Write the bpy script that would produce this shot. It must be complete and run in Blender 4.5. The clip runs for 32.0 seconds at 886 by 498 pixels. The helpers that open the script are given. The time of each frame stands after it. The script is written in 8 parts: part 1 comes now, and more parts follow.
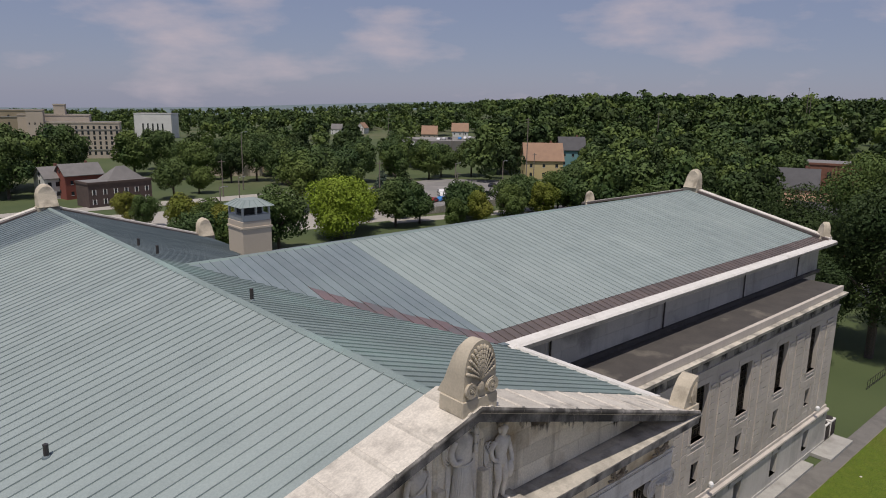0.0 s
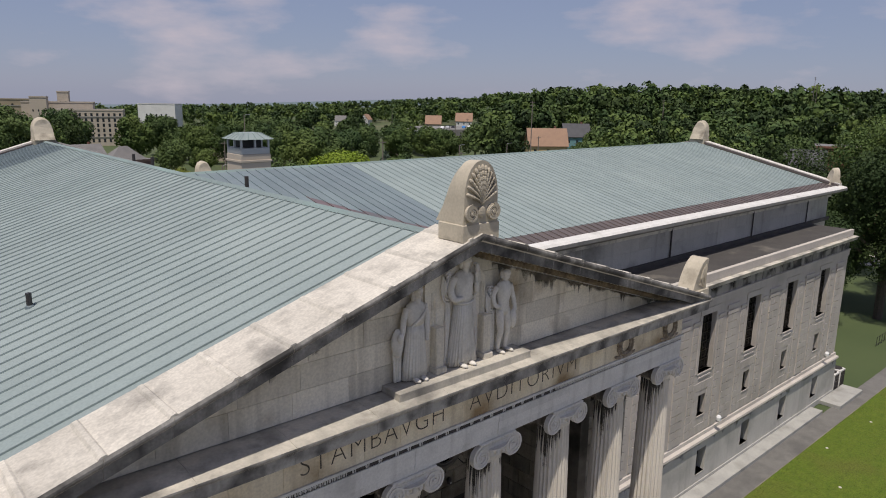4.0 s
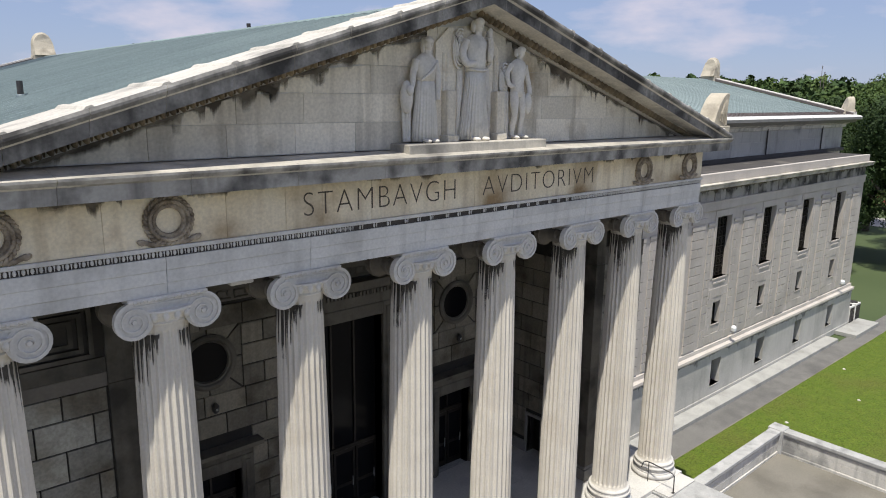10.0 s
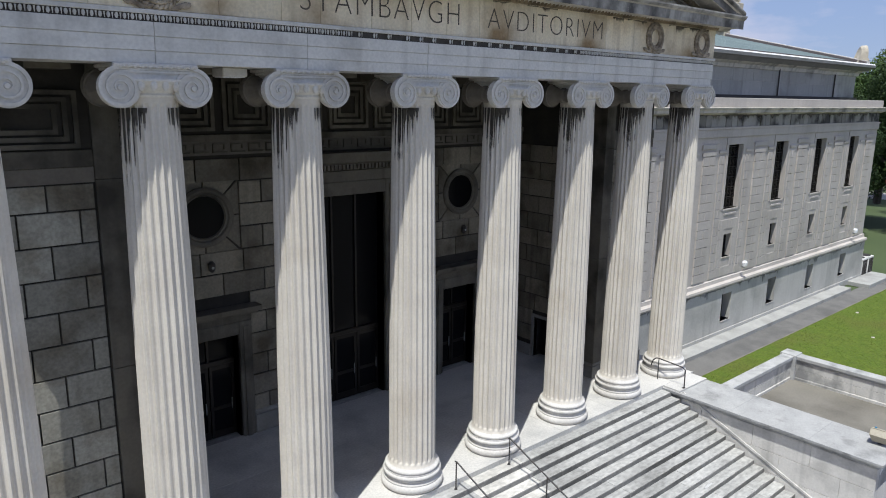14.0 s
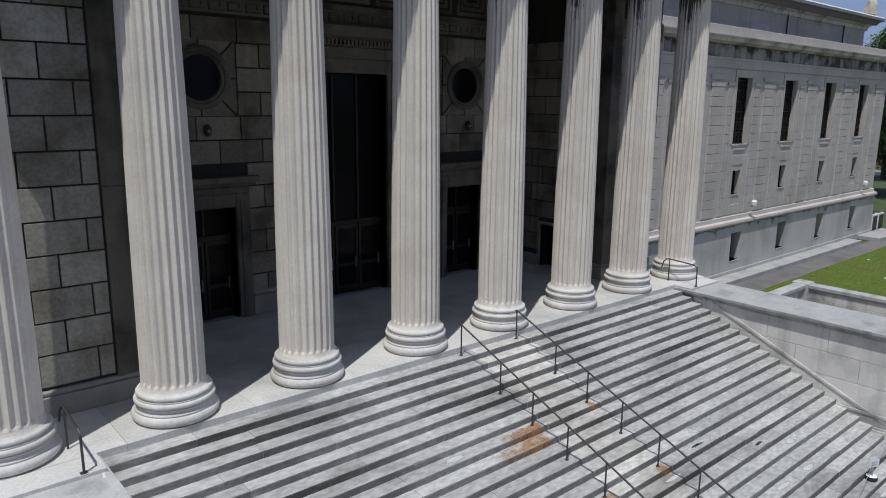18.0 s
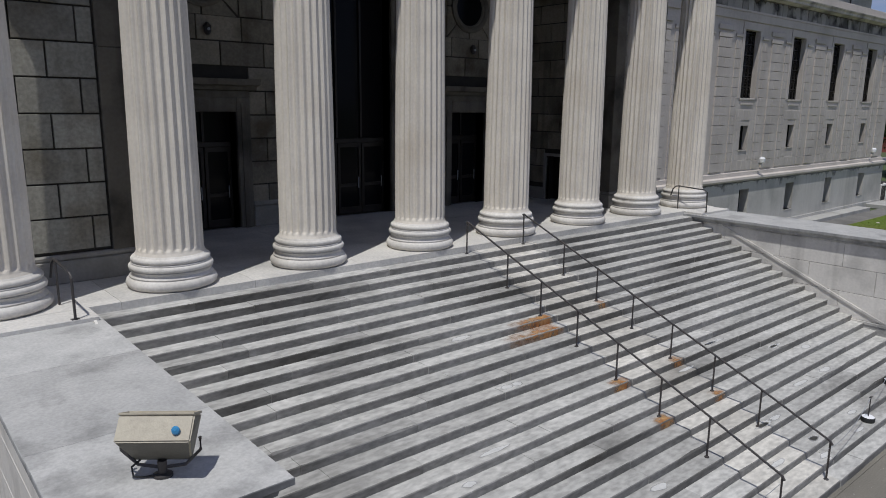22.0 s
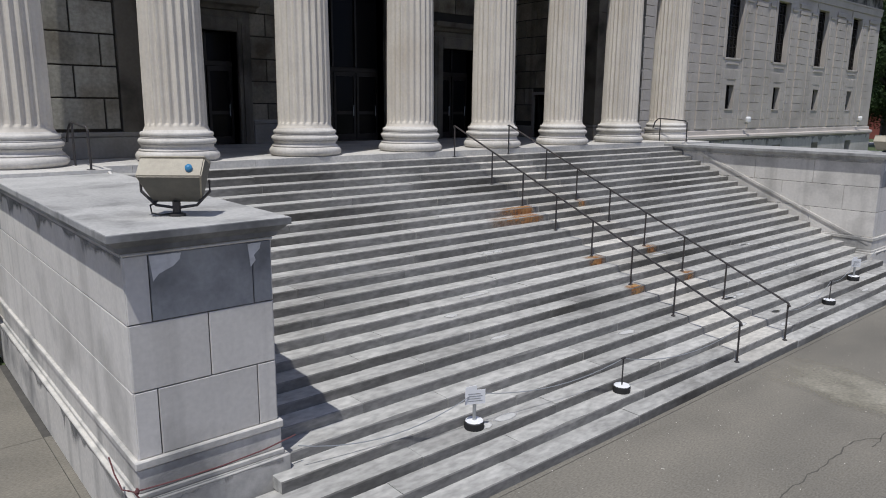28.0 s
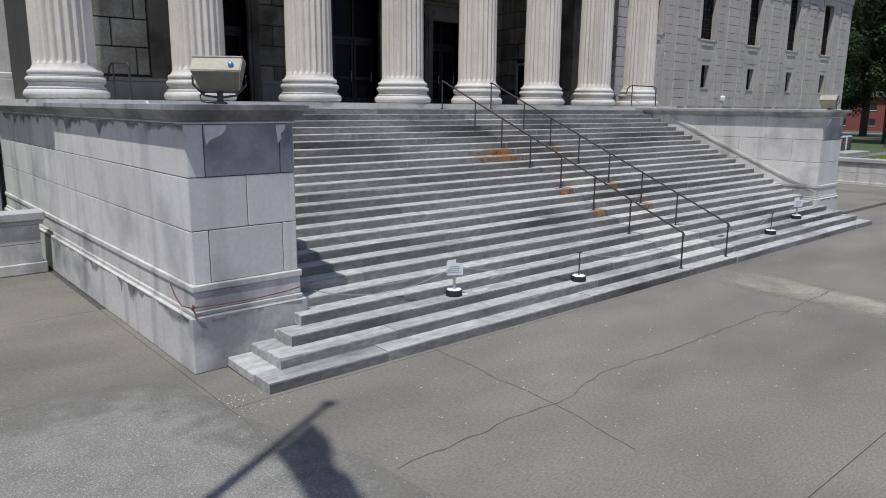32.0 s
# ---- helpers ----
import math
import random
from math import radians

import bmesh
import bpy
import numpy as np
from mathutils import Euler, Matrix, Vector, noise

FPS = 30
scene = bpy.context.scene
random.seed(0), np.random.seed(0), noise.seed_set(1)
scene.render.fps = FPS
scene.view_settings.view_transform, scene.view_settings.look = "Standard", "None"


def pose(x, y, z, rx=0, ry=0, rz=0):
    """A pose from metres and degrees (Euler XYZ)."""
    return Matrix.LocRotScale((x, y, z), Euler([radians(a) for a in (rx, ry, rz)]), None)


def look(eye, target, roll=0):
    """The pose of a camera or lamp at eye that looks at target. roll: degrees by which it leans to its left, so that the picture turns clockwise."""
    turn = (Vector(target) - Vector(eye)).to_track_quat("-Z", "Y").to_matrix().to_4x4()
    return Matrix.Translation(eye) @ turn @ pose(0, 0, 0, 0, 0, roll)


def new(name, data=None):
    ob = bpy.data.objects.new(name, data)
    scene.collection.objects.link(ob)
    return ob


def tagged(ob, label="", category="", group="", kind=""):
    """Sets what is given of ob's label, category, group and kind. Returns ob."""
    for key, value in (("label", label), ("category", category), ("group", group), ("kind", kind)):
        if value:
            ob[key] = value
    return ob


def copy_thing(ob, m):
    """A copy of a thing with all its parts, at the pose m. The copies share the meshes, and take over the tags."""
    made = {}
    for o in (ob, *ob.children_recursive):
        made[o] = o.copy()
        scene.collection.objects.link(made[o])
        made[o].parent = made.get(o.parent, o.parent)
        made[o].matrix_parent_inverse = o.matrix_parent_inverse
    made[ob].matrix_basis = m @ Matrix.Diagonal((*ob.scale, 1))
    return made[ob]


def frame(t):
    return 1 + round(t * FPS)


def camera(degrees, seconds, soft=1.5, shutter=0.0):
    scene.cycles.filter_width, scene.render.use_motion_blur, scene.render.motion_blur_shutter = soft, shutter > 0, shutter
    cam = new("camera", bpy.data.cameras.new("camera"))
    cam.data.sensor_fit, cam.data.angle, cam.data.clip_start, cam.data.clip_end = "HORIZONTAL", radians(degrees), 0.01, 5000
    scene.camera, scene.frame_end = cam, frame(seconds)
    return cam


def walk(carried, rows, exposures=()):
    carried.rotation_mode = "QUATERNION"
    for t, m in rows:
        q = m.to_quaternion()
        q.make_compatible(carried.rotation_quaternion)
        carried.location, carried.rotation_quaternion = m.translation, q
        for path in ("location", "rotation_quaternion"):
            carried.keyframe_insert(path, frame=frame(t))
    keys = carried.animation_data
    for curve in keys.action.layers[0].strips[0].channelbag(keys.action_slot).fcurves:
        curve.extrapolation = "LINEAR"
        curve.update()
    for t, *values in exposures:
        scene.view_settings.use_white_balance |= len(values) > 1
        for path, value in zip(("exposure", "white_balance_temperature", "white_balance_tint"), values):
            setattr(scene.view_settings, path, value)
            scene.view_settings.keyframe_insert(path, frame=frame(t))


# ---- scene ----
DEG = 64.8
cam = camera(DEG, 32.0, soft=1.0)
# seconds, x, y, z, yaw, pitch, roll
ROWS = [
    (0, -13.719, -14.101, 32.368, -42.192, -12.201, 0.916),
    (0.5, -13.907, -14.338, 31.997, -42.053, -12.321, 0.982),
    (1, -13.843, -14.255, 31.361, -42.020, -12.385, 1.042),
    (1.5, -13.737, -14.158, 30.672, -42.026, -12.401, 1.095),
    (2, -13.642, -14.107, 29.983, -42.038, -12.374, 1.088),
    (2.5, -13.580, -14.105, 29.294, -42.033, -12.331, 0.999),
    (3, -13.579, -14.178, 28.613, -41.989, -12.320, 0.901),
    (3.5, -13.609, -14.271, 27.944, -41.919, -12.359, 0.897),
    (5.5, -13.593, -14.325, 25.409, -41.805, -12.413, 0.908),
    (6, -13.608, -14.350, 24.944, -41.785, -12.348, 0.847),
    (6.5, -13.621, -14.373, 24.473, -41.771, -12.309, 0.807),
    (7, -13.645, -14.399, 23.970, -41.752, -12.277, 0.770),
    (7.5, -13.689, -14.433, 23.461, -41.712, -12.242, 0.724),
    (8, -13.740, -14.467, 22.956, -41.653, -12.219, 0.687),
    (8.5, -13.783, -14.493, 22.432, -41.591, -12.226, 0.678),
    (9, -13.818, -14.499, 21.856, -41.540, -12.261, 0.690),
    (9.5, -13.853, -14.485, 21.225, -41.499, -12.300, 0.701),
    (10, -13.885, -14.474, 20.585, -41.455, -12.324, 0.705),
    (10.5, -13.909, -14.496, 19.988, -41.394, -12.325, 0.685),
    (11, -13.928, -14.542, 19.441, -41.312, -12.305, 0.634),
    (11.5, -13.938, -14.587, 18.894, -41.221, -12.285, 0.592),
    (12, -13.935, -14.630, 18.301, -41.141, -12.277, 0.584),
    (12.5, -13.926, -14.676, 17.664, -41.079, -12.272, 0.595),
    (13, -13.919, -14.715, 17.017, -41.022, -12.263, 0.617),
    (13.5, -13.919, -14.741, 16.402, -40.962, -12.259, 0.665),
    (14, -13.922, -14.761, 15.844, -40.894, -12.258, 0.727),
    (14.5, -13.925, -14.769, 15.308, -40.831, -12.239, 0.757),
    (16.5, -13.972, -14.760, 12.854, -40.744, -12.076, 0.683),
    (17, -13.969, -14.779, 12.316, -40.712, -12.031, 0.650),
    (17.5, -13.972, -14.809, 11.846, -40.673, -11.968, 0.608),
    (18, -13.985, -14.853, 11.403, -40.632, -11.909, 0.586),
    (18.5, -14.010, -14.900, 10.950, -40.588, -11.884, 0.603),
    (19, -14.047, -14.929, 10.500, -40.540, -11.898, 0.647),
    (19.5, -14.088, -14.932, 10.106, -40.498, -11.906, 0.684),
    (20, -14.120, -14.920, 9.779, -40.465, -11.865, 0.685),
    (20.5, -14.138, -14.910, 9.462, -40.423, -11.781, 0.641),
    (21, -14.133, -14.901, 9.100, -40.380, -11.689, 0.582),
    (21.5, -14.104, -14.892, 8.684, -40.366, -11.614, 0.556),
    (22, -14.068, -14.900, 8.245, -40.386, -11.562, 0.567),
    (22.5, -14.044, -14.936, 7.833, -40.411, -11.550, 0.597),
    (23, -14.035, -14.968, 7.472, -40.404, -11.574, 0.620),
    (23.5, -14.032, -14.968, 7.160, -40.359, -11.588, 0.597),
    (24, -14.034, -14.958, 6.914, -40.306, -11.556, 0.528),
    (24.5, -14.040, -14.982, 6.730, -40.284, -11.503, 0.476),
    (26.5, -14.036, -15.202, 6.116, -40.372, -11.454, 0.456),
    (27, -14.264, -15.525, 5.936, -40.405, -11.464, 0.455),
    (27.5, -14.587, -15.959, 5.765, -40.451, -11.495, 0.494),
    (28, -14.984, -16.474, 5.606, -40.481, -11.501, 0.508),
    (28.5, -15.427, -17.046, 5.445, -40.510, -11.483, 0.483),
    (29, -15.876, -17.635, 5.261, -40.572, -11.501, 0.489),
    (29.5, -16.281, -18.162, 5.046, -40.667, -11.593, 0.573),
    (30, -16.579, -18.538, 4.826, -40.756, -11.681, 0.662),
    (30.5, -16.735, -18.726, 4.631, -40.825, -11.684, 0.679),
    (31, -16.782, -18.785, 4.467, -40.889, -11.637, 0.650),
    (31.5, -16.778, -18.803, 4.327, -40.953, -11.596, 0.613),
    (32, -16.761, -18.834, 4.211, -40.992, -11.565, 0.533),
]


def eye_pose(x, y, z, yaw, pitch, roll):
    m = Matrix.Rotation(radians(yaw), 4, "Z") @ Matrix.Rotation(radians(90 + pitch), 4, "X") @ Matrix.Rotation(radians(roll), 4, "Z")
    return Matrix.Translation((x, y, z)) @ m


EXPO = [(0.0, -0.38, 6600, 14), (3.5, -0.27, 6550, 13), (6.0, 0.04, 6450, 10), (9.0, 0.32, 6350, 9), (13.0, 0.31, 5900, 8), (17.0, -0.17, 5700, 9), (20.0, -0.38, 5850, 10), (24.0, -0.41, 5900, 11), (28.0, -0.26, 5900, 11), (30.0, -0.15, 5750, 10), (32.0, -0.1, 5750, 10)]
walk(cam, [(t, eye_pose(*p)) for t, *p in ROWS], exposures=EXPO)

# ---- light ----
SUN = Vector((-1.06, -0.60, 3.2)).normalized()
world = bpy.data.worlds.new("world")
scene.world = world
world.use_nodes = True
wn = world.node_tree
sky = wn.nodes.new("ShaderNodeTexSky")
sky.sky_type = "NISHITA"
sky.sun_disc = False
sky.sun_elevation = math.asin(SUN.z)
sky.sun_rotation = math.atan2(SUN.x, SUN.y)
sky.dust_density, sky.air_density, sky.ozone_density, sky.altitude = 0.3, 1.0, 2.0, 0.0
# scattered fair-weather clouds over the whole sky
tcs = wn.nodes.new("ShaderNodeTexCoord")
mps = wn.nodes.new("ShaderNodeMapping")
mps.inputs["Scale"].default_value = (3.0, 3.0, 9.0)
wn.links.new(tcs.outputs["Generated"], mps.inputs["Vector"])
cl = wn.nodes.new("ShaderNodeTexNoise")
cl.inputs["Scale"].default_value, cl.inputs["Detail"].default_value, cl.inputs["Roughness"].default_value = 1.3, 7.0, 0.55
wn.links.new(mps.outputs[0], cl.inputs["Vector"])
cr = wn.nodes.new("ShaderNodeMapRange")
cr.inputs["From Min"].default_value, cr.inputs["From Max"].default_value = 0.5, 0.68
cr.inputs["To Max"].default_value = 0.85
wn.links.new(cl.outputs[0], cr.inputs["Value"])
cm = wn.nodes.new("ShaderNodeMix")
cm.data_type = "RGBA"
cm.inputs["B"].default_value = (7.6, 6.9, 7.6, 1)
wn.links.new(cr.outputs[0], cm.inputs["Factor"])
hz = wn.nodes.new("ShaderNodeMix")
hz.data_type = "RGBA"
hz.inputs["Factor"].default_value = 0.68
hz.inputs["B"].default_value = (3.6, 4.2, 6.6, 1)
wn.links.new(sky.outputs[0], hz.inputs["A"])
wn.links.new(hz.outputs["Result"], cm.inputs["A"])
wn.links.new(cm.outputs["Result"], wn.nodes["Background"].inputs[0])
wn.nodes["Background"].inputs[1].default_value = 0.08
sun = new("sun", bpy.data.lights.new("sun", "SUN"))
sun.data.energy, sun.data.angle, sun.data.color = 4.25, radians(0.5), (1.0, 0.94, 0.84)
sun.matrix_world = look(SUN * 100, (0, 0, 0))

# ---- materials ----
def material(name, base, rough=0.8, metal=0.0):
    m = bpy.data.materials.new(name)
    m.use_nodes = True
    b = m.node_tree.nodes["Principled BSDF"]
    b.inputs["Base Color"].default_value = (*base, 1)
    b.inputs["Roughness"].default_value = rough
    b.inputs["Metallic"].default_value = metal
    return m


def surface(name, c1, c2, scale=3.0, rough=0.8, metal=0.0, stain=None, stain_scale=0.5, stain_low=0.5, stain_high=0.75, bump=0.2,
            bump_scale=40.0, piece=0.0, stretch=(1, 1, 1), streak=None, streak_amount=0.6, grain=0.07, grain_scale=14.0):
    """Two mixed tones, stains of their own shape, streaks that run down, a fine relief and a change of tone from piece to piece."""
    m = material(name, c1, rough, metal)
    nt = m.node_tree
    n, l, b = nt.nodes, nt.links, nt.nodes["Principled BSDF"]
    tc = n.new("ShaderNodeNewGeometry")
    mp = n.new("ShaderNodeMapping")
    mp.inputs["Scale"].default_value = stretch
    l.new(tc.outputs["Position"], mp.inputs["Vector"])

    def noise_of(s, detail=4.0):
        t = n.new("ShaderNodeTexNoise")
        t.inputs["Scale"].default_value, t.inputs["Detail"].default_value = s, detail
        l.new(mp.outputs[0], t.inputs["Vector"])
        return t

    def mix_of(fac, a, c):
        x = n.new("ShaderNodeMix")
        x.data_type = "RGBA"
        l.new(fac, x.inputs["Factor"])
        for sock, v in ((x.inputs["A"], a), (x.inputs["B"], c)):
            if isinstance(v, tuple):
                sock.default_value = (*v, 1)
            else:
                l.new(v, sock)
        return x.outputs["Result"]

    def ramp_of(src, lo, hi):
        r = n.new("ShaderNodeMapRange")
        r.inputs["From Min"].default_value, r.inputs["From Max"].default_value = lo, hi
        l.new(src, r.inputs["Value"])
        return r.outputs[0]

    out = mix_of(ramp_of(noise_of(scale).outputs[0], 0.3, 0.7), c1, c2)
    if stain:
        out = mix_of(ramp_of(noise_of(stain_scale, 6.0).outputs[0], stain_low, stain_high), out, stain)
    if streak:
        ms = n.new("ShaderNodeMapping")
        ms.inputs["Scale"].default_value = (2.2, 2.2, 0.12)
        l.new(tc.outputs["Position"], ms.inputs["Vector"])
        t = n.new("ShaderNodeTexNoise")
        t.inputs["Scale"].default_value, t.inputs["Detail"].default_value = 1.0, 5.0
        l.new(ms.outputs[0], t.inputs["Vector"])
        f = ramp_of(t.outputs[0], 0.52, 0.75)
        sc = n.new("ShaderNodeMath")
        sc.operation = "MULTIPLY"
        sc.inputs[1].default_value = streak_amount
        l.new(f, sc.inputs[0])
        out = mix_of(sc.outputs[0], out, streak)
    if piece:
        oi = n.new("ShaderNodeObjectInfo")
        hv = n.new("ShaderNodeHueSaturation")
        l.new(ramp_of(oi.outputs["Random"], 0.0, 1.0), hv.inputs["Value"])
        hv.inputs["Value"].links[0].from_node.inputs["To Min"].default_value = 1 - piece
        hv.inputs["Value"].links[0].from_node.inputs["To Max"].default_value = 1 + piece
        l.new(out, hv.inputs["Color"])
        out = hv.outputs[0]
    if grain:
        # fine grain, lighter and darker than the tone
        gv = n.new("ShaderNodeHueSaturation")
        r = ramp_of(noise_of(grain_scale, 3.0).outputs[0], 0.32, 0.68)
        r.node.inputs["To Min"].default_value, r.node.inputs["To Max"].default_value = 1 - grain, 1 + grain
        l.new(r, gv.inputs["Value"])
        l.new(out, gv.inputs["Color"])
        out = gv.outputs[0]
    l.new(out, b.inputs["Base Color"])
    if bump:
        bp = n.new("ShaderNodeBump")
        bp.inputs["Strength"].default_value = bump
        bp.inputs["Distance"].default_value = 0.02
        l.new(noise_of(bump_scale, 5.0).outputs[0], bp.inputs["Height"])
        l.new(bp.outputs[0], b.inputs["Normal"])
    return m


def film(m, keep=0.75, scale=3.0, gain=3.0):
    """Turns a material into a broken film: it thins out by noise towards the rim, where the mesh's fade runs to nought."""
    nt = m.node_tree
    n, l = nt.nodes, nt.links
    at = n.new("ShaderNodeAttribute")
    at.attribute_name = "fade"
    ge = n.new("ShaderNodeNewGeometry")
    ns = n.new("ShaderNodeTexNoise")
    ns.inputs["Scale"].default_value, ns.inputs["Detail"].default_value = scale, 6.0
    l.new(ge.outputs["Position"], ns.inputs["Vector"])
    ad = n.new("ShaderNodeMath")
    l.new(ns.outputs[0], ad.inputs[0])
    l.new(at.outputs["Fac"], ad.inputs[1])
    mr = n.new("ShaderNodeMapRange")
    mr.inputs["From Min"].default_value, mr.inputs["From Max"].default_value = keep, keep + 1 / gain
    mr.inputs["To Max"].default_value = 0.92
    l.new(ad.outputs[0], mr.inputs["Value"])
    l.new(mr.outputs[0], nt.nodes["Principled BSDF"].inputs["Alpha"])
    return m


LIME_CLEAN = surface("limestone_clean", (0.66, 0.63, 0.575), (0.58, 0.55, 0.50), 1.5, 0.85, stain=(0.44, 0.41, 0.36), stain_scale=0.6, stain_low=0.52, piece=0.05, streak=(0.40, 0.37, 0.32), streak_amount=0.4)
STEP = surface("step_granite", (0.44, 0.43, 0.40), (0.35, 0.342, 0.318), 2.0, 0.8, stain=(0.19, 0.183, 0.168), stain_scale=0.6, stain_low=0.53, stain_high=0.74, stretch=(0.5, 1, 1), piece=0.14, grain=0.22, grain_scale=9.0)
COPPER = surface("copper_patina", (0.272, 0.322, 0.318), (0.245, 0.293, 0.290), 0.7, 0.8, metal=0.0, stain=(0.295, 0.345, 0.338), stain_scale=0.15, bump=0.05, piece=0.05)
COPPER.node_tree.nodes["Principled BSDF"].inputs["Specular IOR Level"].default_value = 0.25
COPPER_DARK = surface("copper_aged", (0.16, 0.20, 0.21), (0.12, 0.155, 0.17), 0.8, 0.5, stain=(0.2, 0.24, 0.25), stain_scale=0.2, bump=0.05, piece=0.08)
COPPER_BROWN = surface("copper_brown", (0.135, 0.108, 0.10), (0.105, 0.088, 0.083), 1.0, 0.5, bump=0.05, piece=0.1)
ASPHALT = surface("concrete_plaza", (0.213, 0.195, 0.158), (0.164, 0.152, 0.125), 0.7, 0.9, stain=(0.112, 0.104, 0.086), stain_scale=0.4, stain_low=0.5, stain_high=0.78, stretch=(0.45, 1, 1), bump=0.3, bump_scale=90, grain=0.2, grain_scale=38.0)
GRASS = surface("grass", (0.072, 0.115, 0.0042), (0.098, 0.132, 0.0085), 1.5, 0.95, stain=(0.1, 0.108, 0.0145), stain_scale=0.2, bump=0.8, bump_scale=30, grain=0.3, grain_scale=9.0)
DARK = material("dark_void", (0.012, 0.012, 0.012), 0.6)
FELT = surface("roof_felt", (0.075, 0.068, 0.062), (0.055, 0.05, 0.047), 0.8, 0.9, stain=(0.2, 0.18, 0.15), stain_scale=0.35, stain_low=0.6, stain_high=0.8)
WHITE_TRIM = surface("white_flashing", (0.72, 0.70, 0.66), (0.62, 0.60, 0.56), 1.5, 0.6, stain=(0.42, 0.40, 0.37), stain_scale=0.8, stain_low=0.6)
BARK = surface("bark", (0.10, 0.08, 0.06), (0.06, 0.05, 0.04), 5, 0.95, bump=0.6)
IRON = surface("painted_iron", (0.03, 0.03, 0.032), (0.05, 0.04, 0.035), 8, 0.5, bump=0.1)
JOINT = surface("joint_mortar", (0.09, 0.085, 0.075), (0.06, 0.056, 0.05), 3, 0.95)
LIME_GREY = surface("limestone_grey", (0.651, 0.621, 0.564), (0.535, 0.513, 0.47), 0.9, 0.85, stain=(0.256, 0.251, 0.238), stain_scale=0.7, stain_low=0.52, stain_high=0.68, streak=(0.256, 0.251, 0.232), streak_amount=0.7)
LIME_BLOCK = surface("limestone_block", (0.655, 0.625, 0.575), (0.585, 0.558, 0.512), 0.8, 0.85, stain=(0.37, 0.355, 0.325), stain_scale=0.7, stain_low=0.53, stain_high=0.76, piece=0.1, streak=(0.32, 0.305, 0.275), streak_amount=0.5, bump=0.08, grain=0.05)
COPING = surface("limestone_coping", (0.44, 0.432, 0.41), (0.355, 0.35, 0.333), 1.6, 0.85, stain=(0.24, 0.237, 0.225), stain_scale=1.3, stain_low=0.52, stain_high=0.72, bump=0.2, piece=0.1, grain=0.1, grain_scale=22.0)
FLOOR_STONE = surface("portico_paving", (0.60, 0.575, 0.525), (0.52, 0.50, 0.46), 0.8, 0.7, stain=(0.38, 0.37, 0.345), stain_scale=0.6, piece=0.05, grain=0.1)
COLUMN_STONE = surface("column_limestone", (0.67, 0.62, 0.53), (0.60, 0.55, 0.47), 1.3, 0.85, stain=(0.50, 0.43, 0.33), stain_scale=0.3, stain_low=0.55, stain_high=0.85, piece=0.04, streak=(0.40, 0.36, 0.30), streak_amount=0.5, bump=0.15, grain=0.04)
LIME_ENT = surface("limestone_entablature", (0.704, 0.682, 0.638), (0.605, 0.589, 0.55), 1.0, 0.85, stain=(0.363, 0.347, 0.319), stain_scale=0.6, stain_low=0.54, stain_high=0.8, piece=0.05, streak=(0.319, 0.303, 0.275), streak_amount=0.45)
FRIEZE = surface("limestone_frieze", (0.74, 0.63, 0.44), (0.79, 0.71, 0.55), 0.9, 0.85, stain=(0.30, 0.205, 0.105), stain_scale=0.5, stain_low=0.50, stain_high=0.70, piece=0.09, streak=(0.34, 0.25, 0.14), streak_amount=0.55, grain=0.09)
CORNICE = surface("limestone_cornice", (0.587, 0.543, 0.461), (0.464, 0.431, 0.369), 0.8, 0.85, stain=(0.177, 0.166, 0.147), stain_scale=0.6, stain_low=0.45, stain_high=0.68, piece=0.08, streak=(0.164, 0.153, 0.129), streak_amount=0.6)
RAKE = surface("limestone_rake", (0.60, 0.56, 0.49), (0.50, 0.465, 0.405), 0.7, 0.85, stain=(0.24, 0.225, 0.20), stain_scale=0.9, stain_low=0.54, stain_high=0.76, piece=0.10, streak=(0.2, 0.185, 0.165), streak_amount=0.4, grain=0.12)
TYMP = surface("limestone_tympanum", (0.76, 0.70, 0.58), (0.66, 0.605, 0.50), 0.8, 0.88, stain=(0.40, 0.32, 0.21), stain_scale=0.6, stain_low=0.55, stain_high=0.76, piece=0.13, streak=(0.30, 0.26, 0.195), streak_amount=0.7, grain=0.1)
FIGURE = surface("limestone_figure", (0.74, 0.70, 0.63), (0.66, 0.625, 0.56), 2.0, 0.85, stain=(0.42, 0.39, 0.34), stain_scale=1.2, stain_low=0.58, stain_high=0.78, streak=(0.34, 0.31, 0.26), streak_amount=0.4, bump=0.1)
WREATH = surface("limestone_wreath", (0.13, 0.10, 0.07), (0.40, 0.34, 0.26), 5.0, 0.9, stain=(0.50, 0.43, 0.33), stain_scale=2.2, stain_low=0.55, stain_high=0.7, bump=0.3)
LETTER = surface("letter_dark", (0.07, 0.058, 0.045), (0.12, 0.10, 0.08), 6, 0.95)
GRIME = surface("soot_crust", (0.045, 0.04, 0.035), (0.085, 0.075, 0.065), 6, 0.95)
# porch wall in two tones of one stone: shade put in, end bays lit
PORTICO_SHADE = surface("portico_stone_shade", (0.25, 0.222, 0.168), (0.2, 0.18, 0.14), 0.8, 0.85, stain=(0.09, 0.075, 0.05), stain_scale=0.7, stain_low=0.5, stain_high=0.7, piece=0.28, streak=(0.07, 0.06, 0.042), streak_amount=0.6, grain=0.14)
PORTICO_LIT = surface("portico_stone_lit", (0.32, 0.306, 0.256), (0.268, 0.258, 0.218), 0.8, 0.85, stain=(0.145, 0.122, 0.083), stain_scale=0.7, stain_low=0.5, stain_high=0.74, piece=0.28, streak=(0.10, 0.088, 0.064), streak_amount=0.6, grain=0.16)
